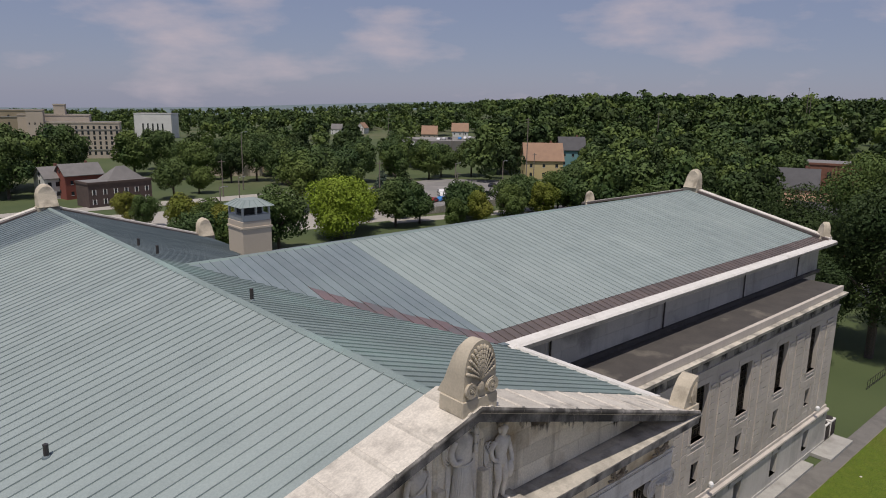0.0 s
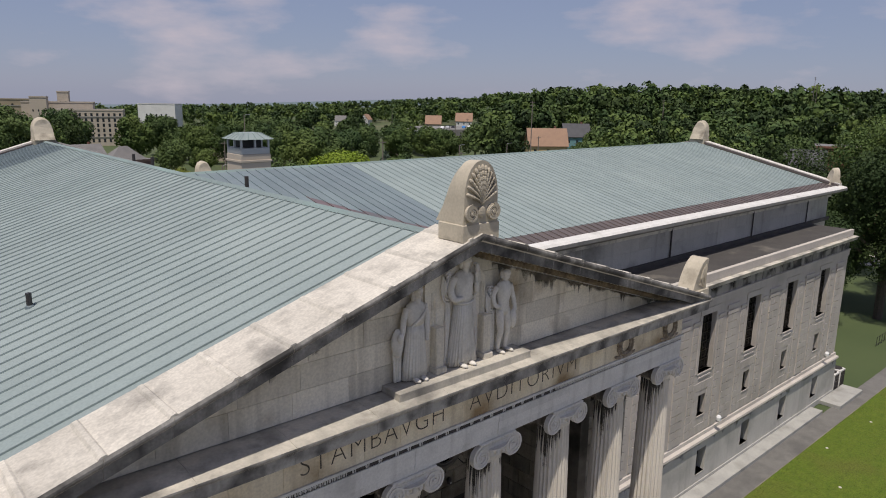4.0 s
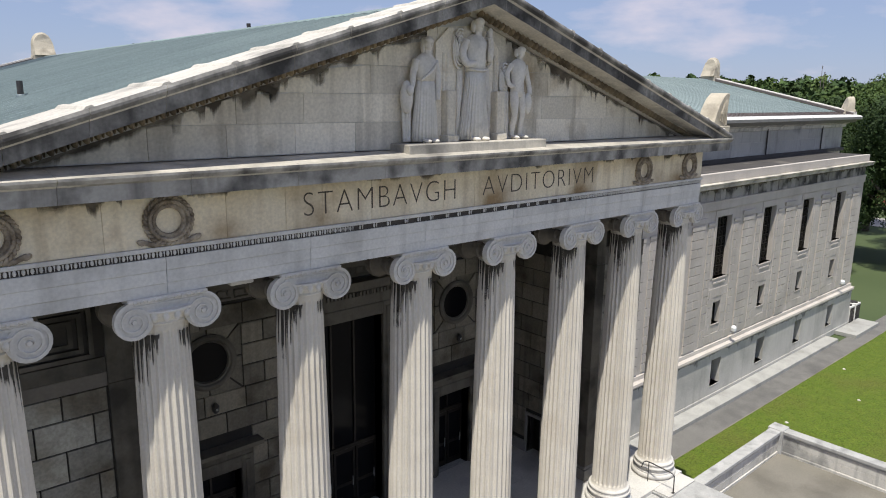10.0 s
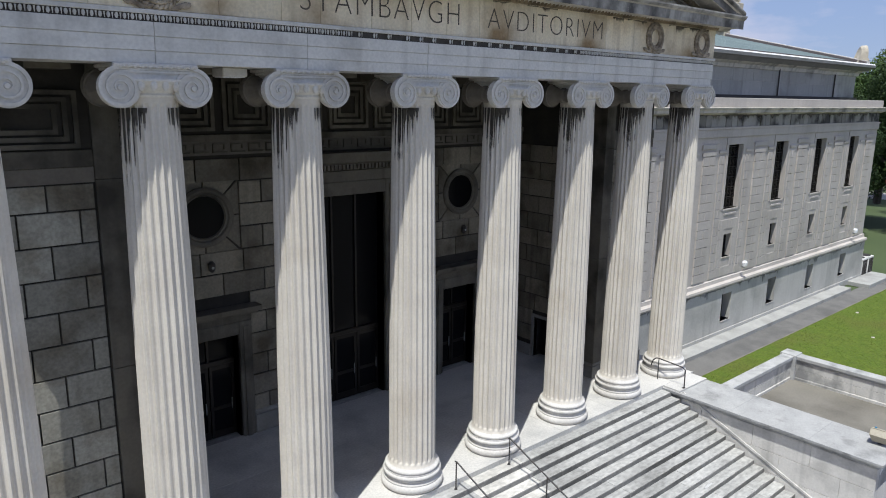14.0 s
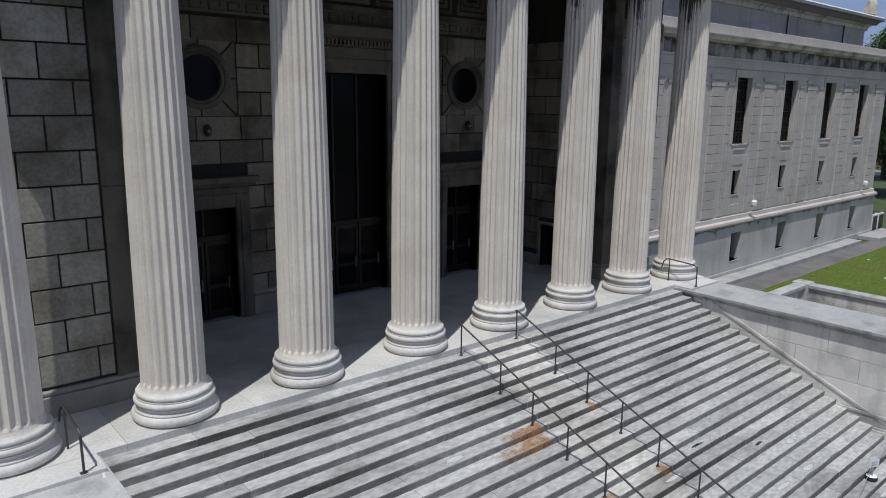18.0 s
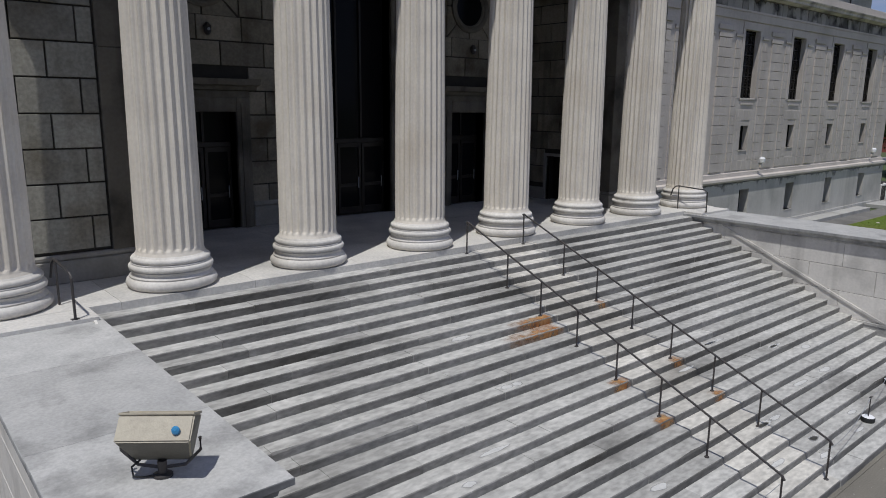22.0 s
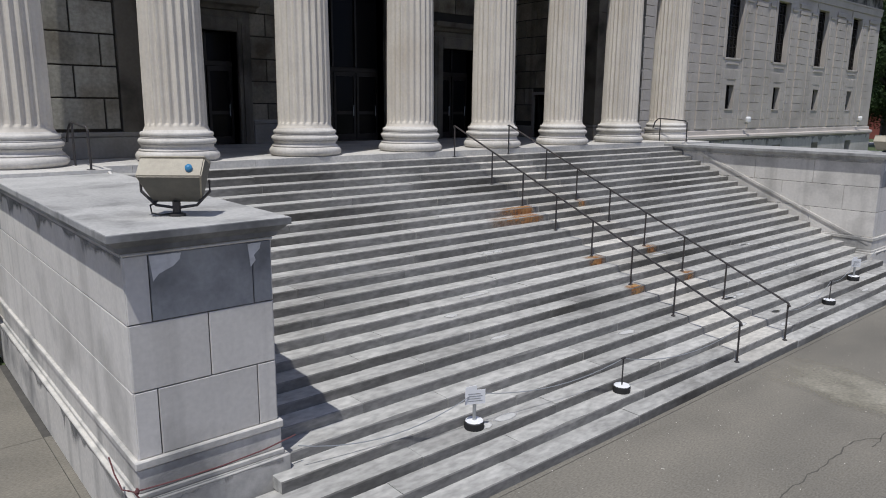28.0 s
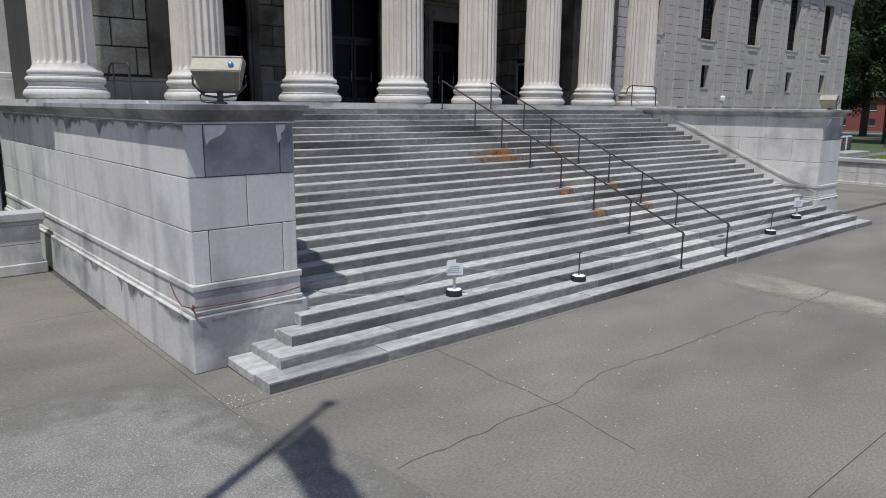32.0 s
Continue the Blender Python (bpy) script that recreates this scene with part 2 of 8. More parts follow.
PORTICO_PLAIN_SHADE = surface("portico_plain_shade", (0.174, 0.155, 0.120), (0.133, 0.120, 0.096), 0.9, 0.85, stain=(0.045, 0.04, 0.031), stain_scale=0.7, stain_low=0.46, stain_high=0.68, streak=(0.038, 0.034, 0.026), streak_amount=0.6)
WING = surface("wing_limestone", (0.529, 0.484, 0.432), (0.477, 0.434, 0.387), 0.7, 0.85, stain=(0.386, 0.35, 0.311), stain_scale=0.3, stain_low=0.52, stain_high=0.8, piece=0.03, streak=(0.346, 0.305, 0.261), streak_amount=0.35)
WING_FRIEZE = surface("wing_frieze_stone", (0.30, 0.285, 0.255), (0.23, 0.22, 0.20), 1.0, 0.88, stain=(0.045, 0.043, 0.04), stain_scale=0.8, stain_low=0.48, stain_high=0.62, piece=0.35)
WING_BASE = surface("wing_base_stone", (0.53, 0.51, 0.465), (0.47, 0.452, 0.412), 0.6, 0.85, stain=(0.32, 0.31, 0.28), stain_scale=0.3, streak=(0.27, 0.255, 0.225), streak_amount=0.45, grain=0.1)
GLASS_DARK = material("dark_glass", (0.008, 0.008, 0.009), 0.1)
GLASS_DARK.node_tree.nodes["Principled BSDF"].inputs["Specular IOR Level"].default_value = 0.08
BRONZE = surface("dark_bronze", (0.0154, 0.0121, 0.0099), (0.0248, 0.0193, 0.0143), 3, 0.4, metal=0.3)
WALK = surface("asphalt_walk", (0.175, 0.168, 0.154), (0.147, 0.14, 0.13), 1.2, 0.92, stain=(0.105, 0.101, 0.0945), stain_scale=0.3)
LAMP_TAN = surface("lamp_paint", (0.40, 0.36, 0.27), (0.35, 0.31, 0.235), 3, 0.55)
WHITE = material("white_card", (0.78, 0.78, 0.78), 0.6)
RUBBER = material("black_rubber", (0.018, 0.018, 0.018), 0.7)
STEEL = material("galvanised_steel", (0.42, 0.43, 0.43), 0.45, 0.6)
RUST = film(surface("rust_stain", (0.32, 0.115, 0.022), (0.42, 0.25, 0.10), 5.0, 0.9, grain=0.2), 0.50, 6.0, 2.0)
ROPE_RED = material("red_cord", (0.13, 0.05, 0.05), 0.8)
BLUE_LENS = material("blue_sensor", (0.05, 0.22, 0.42), 0.25)
ACRO = surface("limestone_acroterion", (0.524, 0.466, 0.364), (0.437, 0.386, 0.3), 1.6, 0.85, stain=(0.207, 0.18, 0.138), stain_scale=1.0, stain_low=0.52, stain_high=0.75, bump=0.35)
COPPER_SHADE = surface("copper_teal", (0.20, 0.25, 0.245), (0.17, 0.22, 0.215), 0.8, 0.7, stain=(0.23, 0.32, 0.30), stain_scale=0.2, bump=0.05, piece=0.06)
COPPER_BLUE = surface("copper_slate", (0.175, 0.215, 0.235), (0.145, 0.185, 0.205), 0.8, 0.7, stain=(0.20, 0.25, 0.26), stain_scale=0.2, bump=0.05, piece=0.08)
COPPER_RED = surface("copper_fresh", (0.165, 0.12, 0.122), (0.135, 0.108, 0.114), 1.0, 0.45, stain=(0.128, 0.136, 0.145), stain_scale=0.5, bump=0.05, piece=0.12)
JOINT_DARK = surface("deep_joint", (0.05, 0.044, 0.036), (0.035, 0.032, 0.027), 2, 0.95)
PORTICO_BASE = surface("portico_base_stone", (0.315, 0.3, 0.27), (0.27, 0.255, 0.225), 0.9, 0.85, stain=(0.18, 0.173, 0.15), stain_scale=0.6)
GRIME_SHADE_STONE = surface("grimy_shaded_stone", (0.13, 0.115, 0.095), (0.18, 0.16, 0.13), 1.5, 0.9)
TERRACE = surface("terrace_concrete", (0.214, 0.195, 0.161), (0.179, 0.166, 0.134), 0.6, 0.9, stain=(0.11, 0.099, 0.0795), stain_scale=0.25, stain_low=0.48, stain_high=0.7)
LEDGE = surface("ledge_concrete", (0.40, 0.39, 0.36), (0.33, 0.322, 0.3), 0.9, 0.88, stain=(0.23, 0.222, 0.2), stain_scale=0.5, stain_low=0.52, stain_high=0.75, grain=0.1)


def foliage(name, c1, c2, scale=0.075):
    m = material(name, c1, 0.7)
    nt = m.node_tree
    n, l, b = nt.nodes, nt.links, nt.nodes["Principled BSDF"]
    geo = n.new("ShaderNodeNewGeometry")
    t = n.new("ShaderNodeTexNoise")
    t.inputs["Scale"].default_value = scale
    l.new(geo.outputs["Position"], t.inputs["Vector"])
    mr = n.new("ShaderNodeMapRange")
    mr.inputs["From Min"].default_value, mr.inputs["From Max"].default_value = 0.35, 0.65
    l.new(t.outputs[0], mr.inputs["Value"])
    x = n.new("ShaderNodeMix")
    x.data_type = "RGBA"
    l.new(mr.outputs[0], x.inputs["Factor"])
    x.inputs["A"].default_value, x.inputs["B"].default_value = (*c1, 1), (*c2, 1)
    hv = n.new("ShaderNodeHueSaturation")
    vr = n.new("ShaderNodeMapRange")
    vr.inputs["To Min"].default_value, vr.inputs["To Max"].default_value = 0.86, 1.14
    l.new(geo.outputs["Random Per Island"], vr.inputs["Value"])
    l.new(vr.outputs[0], hv.inputs["Value"])
    l.new(x.outputs["Result"], hv.inputs["Color"])
    l.new(hv.outputs[0], b.inputs["Base Color"])
    b.inputs["Specular IOR Level"].default_value = 0.25
    return m


LEAF = foliage("leaves", (0.05, 0.088, 0.022), (0.112, 0.155, 0.036))
LEAF_MID = foliage("leaves_mid", (0.042, 0.078, 0.024), (0.085, 0.125, 0.034))
LEAF_DARK = foliage("leaves_dark", (0.021, 0.0413, 0.0112), (0.0413, 0.066, 0.0165))
LEAF_BRIGHT = foliage("leaves_bright", (0.17, 0.25, 0.02), (0.21, 0.28, 0.03))
LEAF_BLUE = foliage("leaves_blue", (0.05, 0.08, 0.06), (0.07, 0.10, 0.075))
FIELD = surface("far_field", (0.05, 0.075, 0.025), (0.075, 0.10, 0.035), 0.05, 0.95, stain=(0.12, 0.12, 0.06), stain_scale=0.01, bump=0.0)
CRACK = material("crack_dirt", (0.088, 0.081, 0.068), 0.95)
PALE_PATCH = film(surface("pale_worn_concrete", (0.34, 0.315, 0.25), (0.28, 0.262, 0.212), 0.9, 0.9, stain=(0.24, 0.22, 0.165), stain_scale=0.9, stain_low=0.45, grain=0.2), 0.55, 1.4, 1.1)
WET_PATCH = film(surface("rough_worn_concrete", (0.195, 0.184, 0.158), (0.255, 0.243, 0.21), 2.4, 0.85, stain=(0.36, 0.355, 0.33), stain_scale=26.0, stain_low=0.52, stain_high=0.72, bump=0.9, bump_scale=40, grain=0.35, grain_scale=60.0), 0.45, 2.0, 1.5)
FLAG = material("flag_cloth", (0.05, 0.07, 0.2), 0.9)
POLE = surface("pole_wood", (0.22, 0.19, 0.16), (0.16, 0.14, 0.12), 2, 0.9)
TOWN_GLASS = material("town_glass", (0.03, 0.035, 0.04), 0.2)
TOWN_CREAM = surface("town_cream", (0.50, 0.43, 0.345), (0.45, 0.39, 0.315), 0.2, 0.9)
TOWN_TAN = surface("town_tan", (0.38, 0.31, 0.21), (0.34, 0.28, 0.19), 0.2, 0.9)
TOWN_WHITE = surface("town_white", (0.68, 0.68, 0.66), (0.60, 0.60, 0.58), 0.2, 0.85)
TOWN_BROWN = surface("town_brown_brick", (0.10, 0.07, 0.06), (0.075, 0.055, 0.05), 1.0, 0.9)
TOWN_RED = surface("town_red_brick", (0.25, 0.07, 0.05), (0.20, 0.065, 0.05), 0.8, 0.9)
TOWN_BRICK = surface("town_brick", (0.24, 0.11, 0.075), (0.19, 0.09, 0.065), 0.8, 0.9)
TOWN_YELLOW = surface("town_yellow", (0.578, 0.471, 0.254), (0.525, 0.428, 0.231), 0.4, 0.85)
TOWN_TEAL = surface("town_teal", (0.17, 0.33, 0.36), (0.15, 0.30, 0.33), 0.4, 0.85)
TOWN_ASPHALT = surface("town_asphalt", (0.22, 0.21, 0.20), (0.18, 0.175, 0.17), 0.15, 0.95, stain=(0.28, 0.27, 0.25), stain_scale=0.08)
TOWN_PALE = surface("town_pale_concrete", (0.38, 0.36, 0.32), (0.33, 0.31, 0.28), 0.15, 0.95, stain=(0.27, 0.26, 0.24), stain_scale=0.06)
ROOF_GREY = surface("roof_grey", (0.20, 0.19, 0.185), (0.16, 0.155, 0.15), 0.5, 0.9)
ROOF_TERRA = surface("roof_terracotta", (0.33, 0.21, 0.14), (0.28, 0.18, 0.125), 0.5, 0.9)
ROOF_SLATE = surface("roof_slate", (0.09, 0.09, 0.095), (0.07, 0.07, 0.075), 0.5, 0.85)
STEP_RISER = surface("step_riser_dark", (0.17, 0.163, 0.148), (0.25, 0.243, 0.226), 1.1, 0.9, stain=(0.075, 0.07, 0.06), stain_scale=0.6, stain_low=0.47, stain_high=0.68, stretch=(0.4, 1, 1), piece=0.22, grain=0.22)
RAKE_FACE = surface("rake_grime", (0.21, 0.20, 0.185), (0.33, 0.315, 0.29), 0.7, 0.9, stain=(0.05, 0.047, 0.044), stain_scale=0.9, stain_low=0.42, stain_high=0.62, piece=0.12, streak=(0.04, 0.038, 0.035), streak_amount=0.85, grain=0.15)
CORNICE_FACE = surface("cornice_grime", (0.34, 0.32, 0.29), (0.46, 0.44, 0.40), 0.8, 0.9, stain=(0.09, 0.085, 0.08), stain_scale=1.1, stain_low=0.45, stain_high=0.66, piece=0.1, streak=(0.08, 0.075, 0.07), streak_amount=0.75)
EGG_BROWN = surface("egg_moulding_stone", (0.30, 0.235, 0.15), (0.22, 0.175, 0.115), 2.0, 0.9, stain=(0.08, 0.06, 0.04), stain_scale=1.2, stain_low=0.45, stain_high=0.65)
COPING_FACE = surface("coping_grime", (0.29, 0.29, 0.285), (0.40, 0.395, 0.38), 0.9, 0.9, stain=(0.13, 0.13, 0.128), stain_scale=0.8, stain_low=0.45, stain_high=0.66, streak=(0.09, 0.09, 0.088), streak_amount=0.7)
SOOT = film(surface("soot_run", (0.15, 0.125, 0.095), (0.26, 0.225, 0.175), 2.2, 0.95, stain=(0.07, 0.058, 0.045), stain_scale=1.6, stain_low=0.42, stain_high=0.62), 0.86, 1.6)
SOOT_GREY = film(surface("grey_run", (0.24, 0.235, 0.225), (0.34, 0.33, 0.31), 2.6, 0.95, stain=(0.13, 0.13, 0.125), stain_scale=1.8, stain_low=0.45, stain_high=0.62), 0.92, 1.4)
REPAIR = surface("mortar_repair", (0.72, 0.71, 0.69), (0.62, 0.61, 0.59), 5.0, 0.85)
SOOT_BLACK = film(surface("black_soot_run", (0.04, 0.036, 0.03), (0.09, 0.08, 0.065), 4.0, 0.95), 0.55, 4.0)
FAR_HAZE = surface("far_haze", (0.13, 0.17, 0.18), (0.11, 0.15, 0.165), 0.004, 0.95, bump=0.0, grain=0.0)
LAMP_SHADED = surface("lamp_paint_shaded", (0.10, 0.095, 0.075), (0.13, 0.12, 0.095), 3, 0.5)
LEAF_OLIVE = foliage("leaves_olive", (0.12, 0.15, 0.02), (0.17, 0.18, 0.03))
ATTIC = surface("attic_stone", (0.46, 0.45, 0.425), (0.39, 0.382, 0.362), 0.5, 0.88, stain=(0.22, 0.216, 0.203), stain_scale=0.35, stain_low=0.56, stain_high=0.74, piece=0.08, streak=(0.2, 0.196, 0.186), streak_amount=0.35)
GUTTER_SHADE = surface("gutter_shade", (0.235, 0.23, 0.215), (0.18, 0.178, 0.168), 1.2, 0.6, streak=(0.11, 0.108, 0.1), streak_amount=0.5)
LIME_DARK_BLOCK = surface("limestone_dark_block", (0.396, 0.396, 0.384), (0.312, 0.312, 0.306), 0.8, 0.88, stain=(0.204, 0.204, 0.202), stain_scale=1.3, stain_low=0.5, stain_high=0.72, streak=(0.192, 0.192, 0.186), streak_amount=0.5, bump=0.08)
PALE_WEAR = film(surface("pale_worn_stone", (0.58, 0.575, 0.55), (0.50, 0.495, 0.475), 3.0, 0.85), 0.72, 5.0, 2.0)
STEP_PALE = surface("step_granite_pale", (0.56, 0.535, 0.48), (0.45, 0.43, 0.385), 2.0, 0.8, stain=(0.25, 0.235, 0.205), stain_scale=0.6, stain_low=0.52, stain_high=0.72, stretch=(0.5, 1, 1), piece=0.14, grain=0.2, grain_scale=9.0)


# ---- building blocks ----
def part(name, bm, mat, parent=None, label="", smooth=False):
    me = bpy.data.meshes.new(name)
    bmesh.ops.recalc_face_normals(bm, faces=bm.faces)
    if smooth:
        for f in bm.faces:
            f.smooth = True
    bm.to_mesh(me)
    bm.free()
    for m in mat if isinstance(mat, (list, tuple)) else [mat]:
        me.materials.append(m)
    ob = new(name, me)
    ob.parent = parent
    if label:
        ob["label"] = label
    return ob


def thing(name, label, category, at=(0, 0, 0), group="", kind=""):
    ob = new(name)
    ob.location = at
    ob.empty_display_size = 0.2
    return tagged(ob, label, category, group, kind)


def add_box(bm, x0, x1, y0, y1, z0, z1, bevel=0.0):
    vs = [bm.verts.new((x, y, z)) for x in (x0, x1) for y in (y0, y1) for z in (z0, z1)]
    fs = [(0, 1, 3, 2), (4, 6, 7, 5), (0, 4, 5, 1), (2, 3, 7, 6), (0, 2, 6, 4), (1, 5, 7, 3)]
    made = [bm.faces.new([vs[i] for i in f]) for f in fs]
    if bevel:
        bmesh.ops.bevel(bm, geom=list({e for f in made for e in f.edges}), offset=bevel, segments=1, affect="EDGES")
    return vs


def box(x0, x1, y0, y1, z0, z1, bevel=0.0):
    bm = bmesh.new()
    add_box(bm, x0, x1, y0, y1, z0, z1, bevel)
    return bm


def add_prism(bm, pts, axis, a, b):
    """A closed outline swept straight along an axis. x: points are (y, z); y: (x, z); z: (x, y)."""
    def at(p, v):
        return {"x": (v, p[0], p[1]), "y": (p[0], v, p[1]), "z": (p[0], p[1], v)}[axis]
    r0 = [bm.verts.new(at(p, a)) for p in pts]
    r1 = [bm.verts.new(at(p, b)) for p in pts]
    n = len(pts)
    for i in range(n):
        bm.faces.new((r0[i], r0[(i + 1) % n], r1[(i + 1) % n], r1[i]))
    bm.faces.new(r0)
    bm.faces.new(list(reversed(r1)))


def prism(pts, axis, a, b):
    bm = bmesh.new()
    add_prism(bm, pts, axis, a, b)
    return bm


def add_lathe(bm, profile, n=32, cx=0.0, cy=0.0, caps=True):
    rings = [[bm.verts.new((cx + r * math.cos(2 * math.pi * i / n), cy + r * math.sin(2 * math.pi * i / n), z)) for i in range(n)] for r, z in profile]
    for a, b in zip(rings, rings[1:]):
        for i in range(n):
            bm.faces.new((a[i], a[(i + 1) % n], b[(i + 1) % n], b[i]))
    if caps:
        bm.faces.new(list(reversed(rings[0])))
        bm.faces.new(rings[-1])


def lathe(profile, n=32, **k):
    bm = bmesh.new()
    add_lathe(bm, profile, n, **k)
    return bm


def add_tube(bm, points, r, n=6):
    """A round bar along a line of points."""
    rings = []
    pts = [Vector(p) for p in points]
    for i, p in enumerate(pts):
        d = (pts[min(i + 1, len(pts) - 1)] - pts[max(i - 1, 0)]).normalized()
        u = d.cross((0, 0, 1)) if abs(d.z) < 0.95 else d.cross((1, 0, 0))
        u.normalize()
        v = d.cross(u)
        rings.append([bm.verts.new(p + r * (math.cos(2 * math.pi * k / n) * u + math.sin(2 * math.pi * k / n) * v)) for k in range(n)])
    for a, b in zip(rings, rings[1:]):
        for k in range(n):
            bm.faces.new((a[k], a[(k + 1) % n], b[(k + 1) % n], b[k]))
    bm.faces.new(list(reversed(rings[0])))
    bm.faces.new(rings[-1])


def tube(points, r, n=6):
    bm = bmesh.new()
    add_tube(bm, points, r, n)
    return bm


def add_ball(bm, m, nu=8, nv=5):
    """A ball shaped by the matrix m."""
    rings = []
    for j in range(1, nv):
        b = math.pi * j / nv
        rings.append([bm.verts.new(m @ Vector((math.sin(b) * math.cos(2 * math.pi * i / nu), math.sin(b) * math.sin(2 * math.pi * i / nu), math.cos(b)))) for i in range(nu)])
    top, low = bm.verts.new(m @ Vector((0, 0, 1))), bm.verts.new(m @ Vector((0, 0, -1)))
    for i in range(nu):
        k = (i + 1) % nu
        bm.faces.new((top, rings[0][i], rings[0][k]))
        bm.faces.new((low, rings[-1][k], rings[-1][i]))
        for a, b in zip(rings, rings[1:]):
            bm.faces.new((a[i], b[i], b[k], a[k]))


def add_peg(bm, m, n=6, r0=0.015, r1=0.055, h=0.11):
    """A small tapered peg about the origin of m."""
    a = [bm.verts.new(m @ Vector((r0 * math.cos(2 * math.pi * i / n), r0 * math.sin(2 * math.pi * i / n), -h / 2))) for i in range(n)]
    b = [bm.verts.new(m @ Vector((r1 * math.cos(2 * math.pi * i / n), r1 * math.sin(2 * math.pi * i / n), h / 2))) for i in range(n)]
    for i in range(n):
        bm.faces.new((a[i], a[(i + 1) % n], b[(i + 1) % n], b[i]))
    bm.faces.new(list(reversed(a)))
    bm.faces.new(b)


def fan(points, z, rim=0.0):
    """A flat patch whose film is whole in the middle and fades to its rim."""
    bm = bmesh.new()
    fade = bm.verts.layers.float.new("fade")
    cx, cy = sum(p[0] for p in points) / len(points), sum(p[1] for p in points) / len(points)
    outer = [bm.verts.new((x, y, z)) for x, y in points]
    inner = [bm.verts.new((cx + (x - cx) * 0.6, cy + (y - cy) * 0.6, z)) for x, y in points]
    mid = bm.verts.new((cx, cy, z))
    for v in outer:
        v[fade] = rim
    for v in inner:
        v[fade] = 0.75
    mid[fade] = 1.0
    n = len(points)
    for i in range(n):
        k = (i + 1) % n
        bm.faces.new((outer[i], outer[k], inner[k], inner[i]))
        bm.faces.new((inner[i], inner[k], mid))
    return bm


BLOCKS = {}


def block_mesh(w, h, d, mat, cham=0.007):
    """One dressed stone with chamfered front edges; local x along the wall, -y outwards. Alike stones share a mesh."""
    key = (round(w, 3), round(h, 3), round(d, 3), mat.name)
    if key not in BLOCKS:
        c = min(cham, w / 4, h / 4)
        front = [(c, -d, c), (w - c, -d, c), (w - c, -d, h - c), (c, -d, h - c)]
        edge = [(0, -d + c, 0), (w, -d + c, 0), (w, -d + c, h), (0, -d + c, h)]
        back = [(0, 0.02, 0), (w, 0.02, 0), (w, 0.02, h), (0, 0.02, h)]
        faces = [(0, 1, 2, 3)]
        for a, b in ((0, 4), (4, 8)):
            faces += [(a + i, b + i, b + (i + 1) % 4, a + (i + 1) % 4) for i in range(4)]
        me = bpy.data.meshes.new("stone_block")
        me.from_pydata(front + edge + back, [], faces)
        me.materials.append(mat)
        BLOCKS[key] = me
    return BLOCKS[key]


def lay(parent, name, w, h, d, mat, at, turn=0):
    ob = new(name, block_mesh(w, h, d, mat))
    ob.parent = parent
    ob.location = at
    ob.rotation_euler = (0, 0, radians(turn))
    return ob


def ashlar(parent, u0, u1, z0, z1, wall, course, length, mat, depth=0.03, gap=0.014, holes=(), turn=0, name="stone_block", shift=0.5):
    """Courses of stones on a wall face. turn 0: face looks to -y at y = wall; 90: to +x; -90: to -x at x = wall. holes: (u0, u1, z0, z1)."""
    n = max(1, round((z1 - z0) / course))
    ch = (z1 - z0) / n
    for r in range(n):
        a, b = z0 + r * ch, z0 + (r + 1) * ch
        cuts = [(u0, u1)]
        for h0, h1, hz0, hz1 in holes:
            if a < hz1 - 0.08 and b > hz0 + 0.08:
                cuts = [q for c0, c1 in cuts for q in ((c0, min(c1, h0)), (max(c0, h1), c1)) if q[1] - q[0] > 0.08]
        for c0, c1 in cuts:
            edges = [c0]
            x = u0 + length * (shift if r % 2 else 1.0)
            while x < c1 - 0.25:
                if x > c0 + 0.25:
                    edges.append(x)
                x += length
            edges.append(c1)
            for e0, e1 in zip(edges, edges[1:]):
                w, h = round(e1 - e0 - gap, 2), round(ch - gap, 3)
                if turn == 0:
                    at = (e0 + gap / 2, wall, a + gap / 2)
                elif turn == 90:
                    at = (wall, e0 + gap / 2, a + gap / 2)
                else:
                    at = (wall, e1 - gap / 2, a + gap / 2)
                lay(parent, name, w, h, depth, mat, at, turn)


def structure(name, bm, mat, label, category, smooth=False):
    return tagged(part(name, bm, mat, smooth=smooth), label, category, kind="structure")


def runs(parent, top, down, depth, seed, mat, name="soot_run", long=0.35):
    """Dirt that has run down a face: a thin film along the line of points top, with a ragged lower edge."""
    r = random.Random(seed)
    bm = bmesh.new()
    fade = bm.verts.layers.float.new("fade")
    pts = [Vector(p) for p in top]
    fine = []
    for a, b in zip(pts, pts[1:]):
        n = max(2, int((b - a).length / 0.055))
        fine += [a.lerp(b, i / n) for i in range(n)]
    fine.append(pts[-1])
    d = Vector(down)
    ln, goal = depth * 0.3, depth * 0.3
    row0, row1 = [], []
    for p in fine:
        if r.random() < 0.30:
            goal = depth * (r.uniform(0.02, 0.35) if r.random() > long else r.uniform(0.4, 1.0))
        ln += (goal - ln) * r.uniform(0.25, 0.8)
        row0.append(bm.verts.new(p))
        row1.append(bm.verts.new(p + d * max(0.01, ln * r.uniform(0.85, 1.1))))
    for v in row0:
        v[fade] = 0.8
    for i in range(len(row0) - 1):
        bm.faces.new((row0[i], row0[i + 1], row1[i + 1], row1[i]))
    return part(name, bm, mat, parent)


RISE, TREAD, NSTEP = 0.1716, 0.398, 25
FLOOR = RISE * NSTEP
COP = FLOOR - 0.08
COLY = 0.62
COLX = [-12.2, -8.83, -5.37, -1.75, 1.75, 5.37, 8.83, 12.2]
FLOOR_EDGE = -9.85 + TREAD * 24
rnd = random.Random(7)

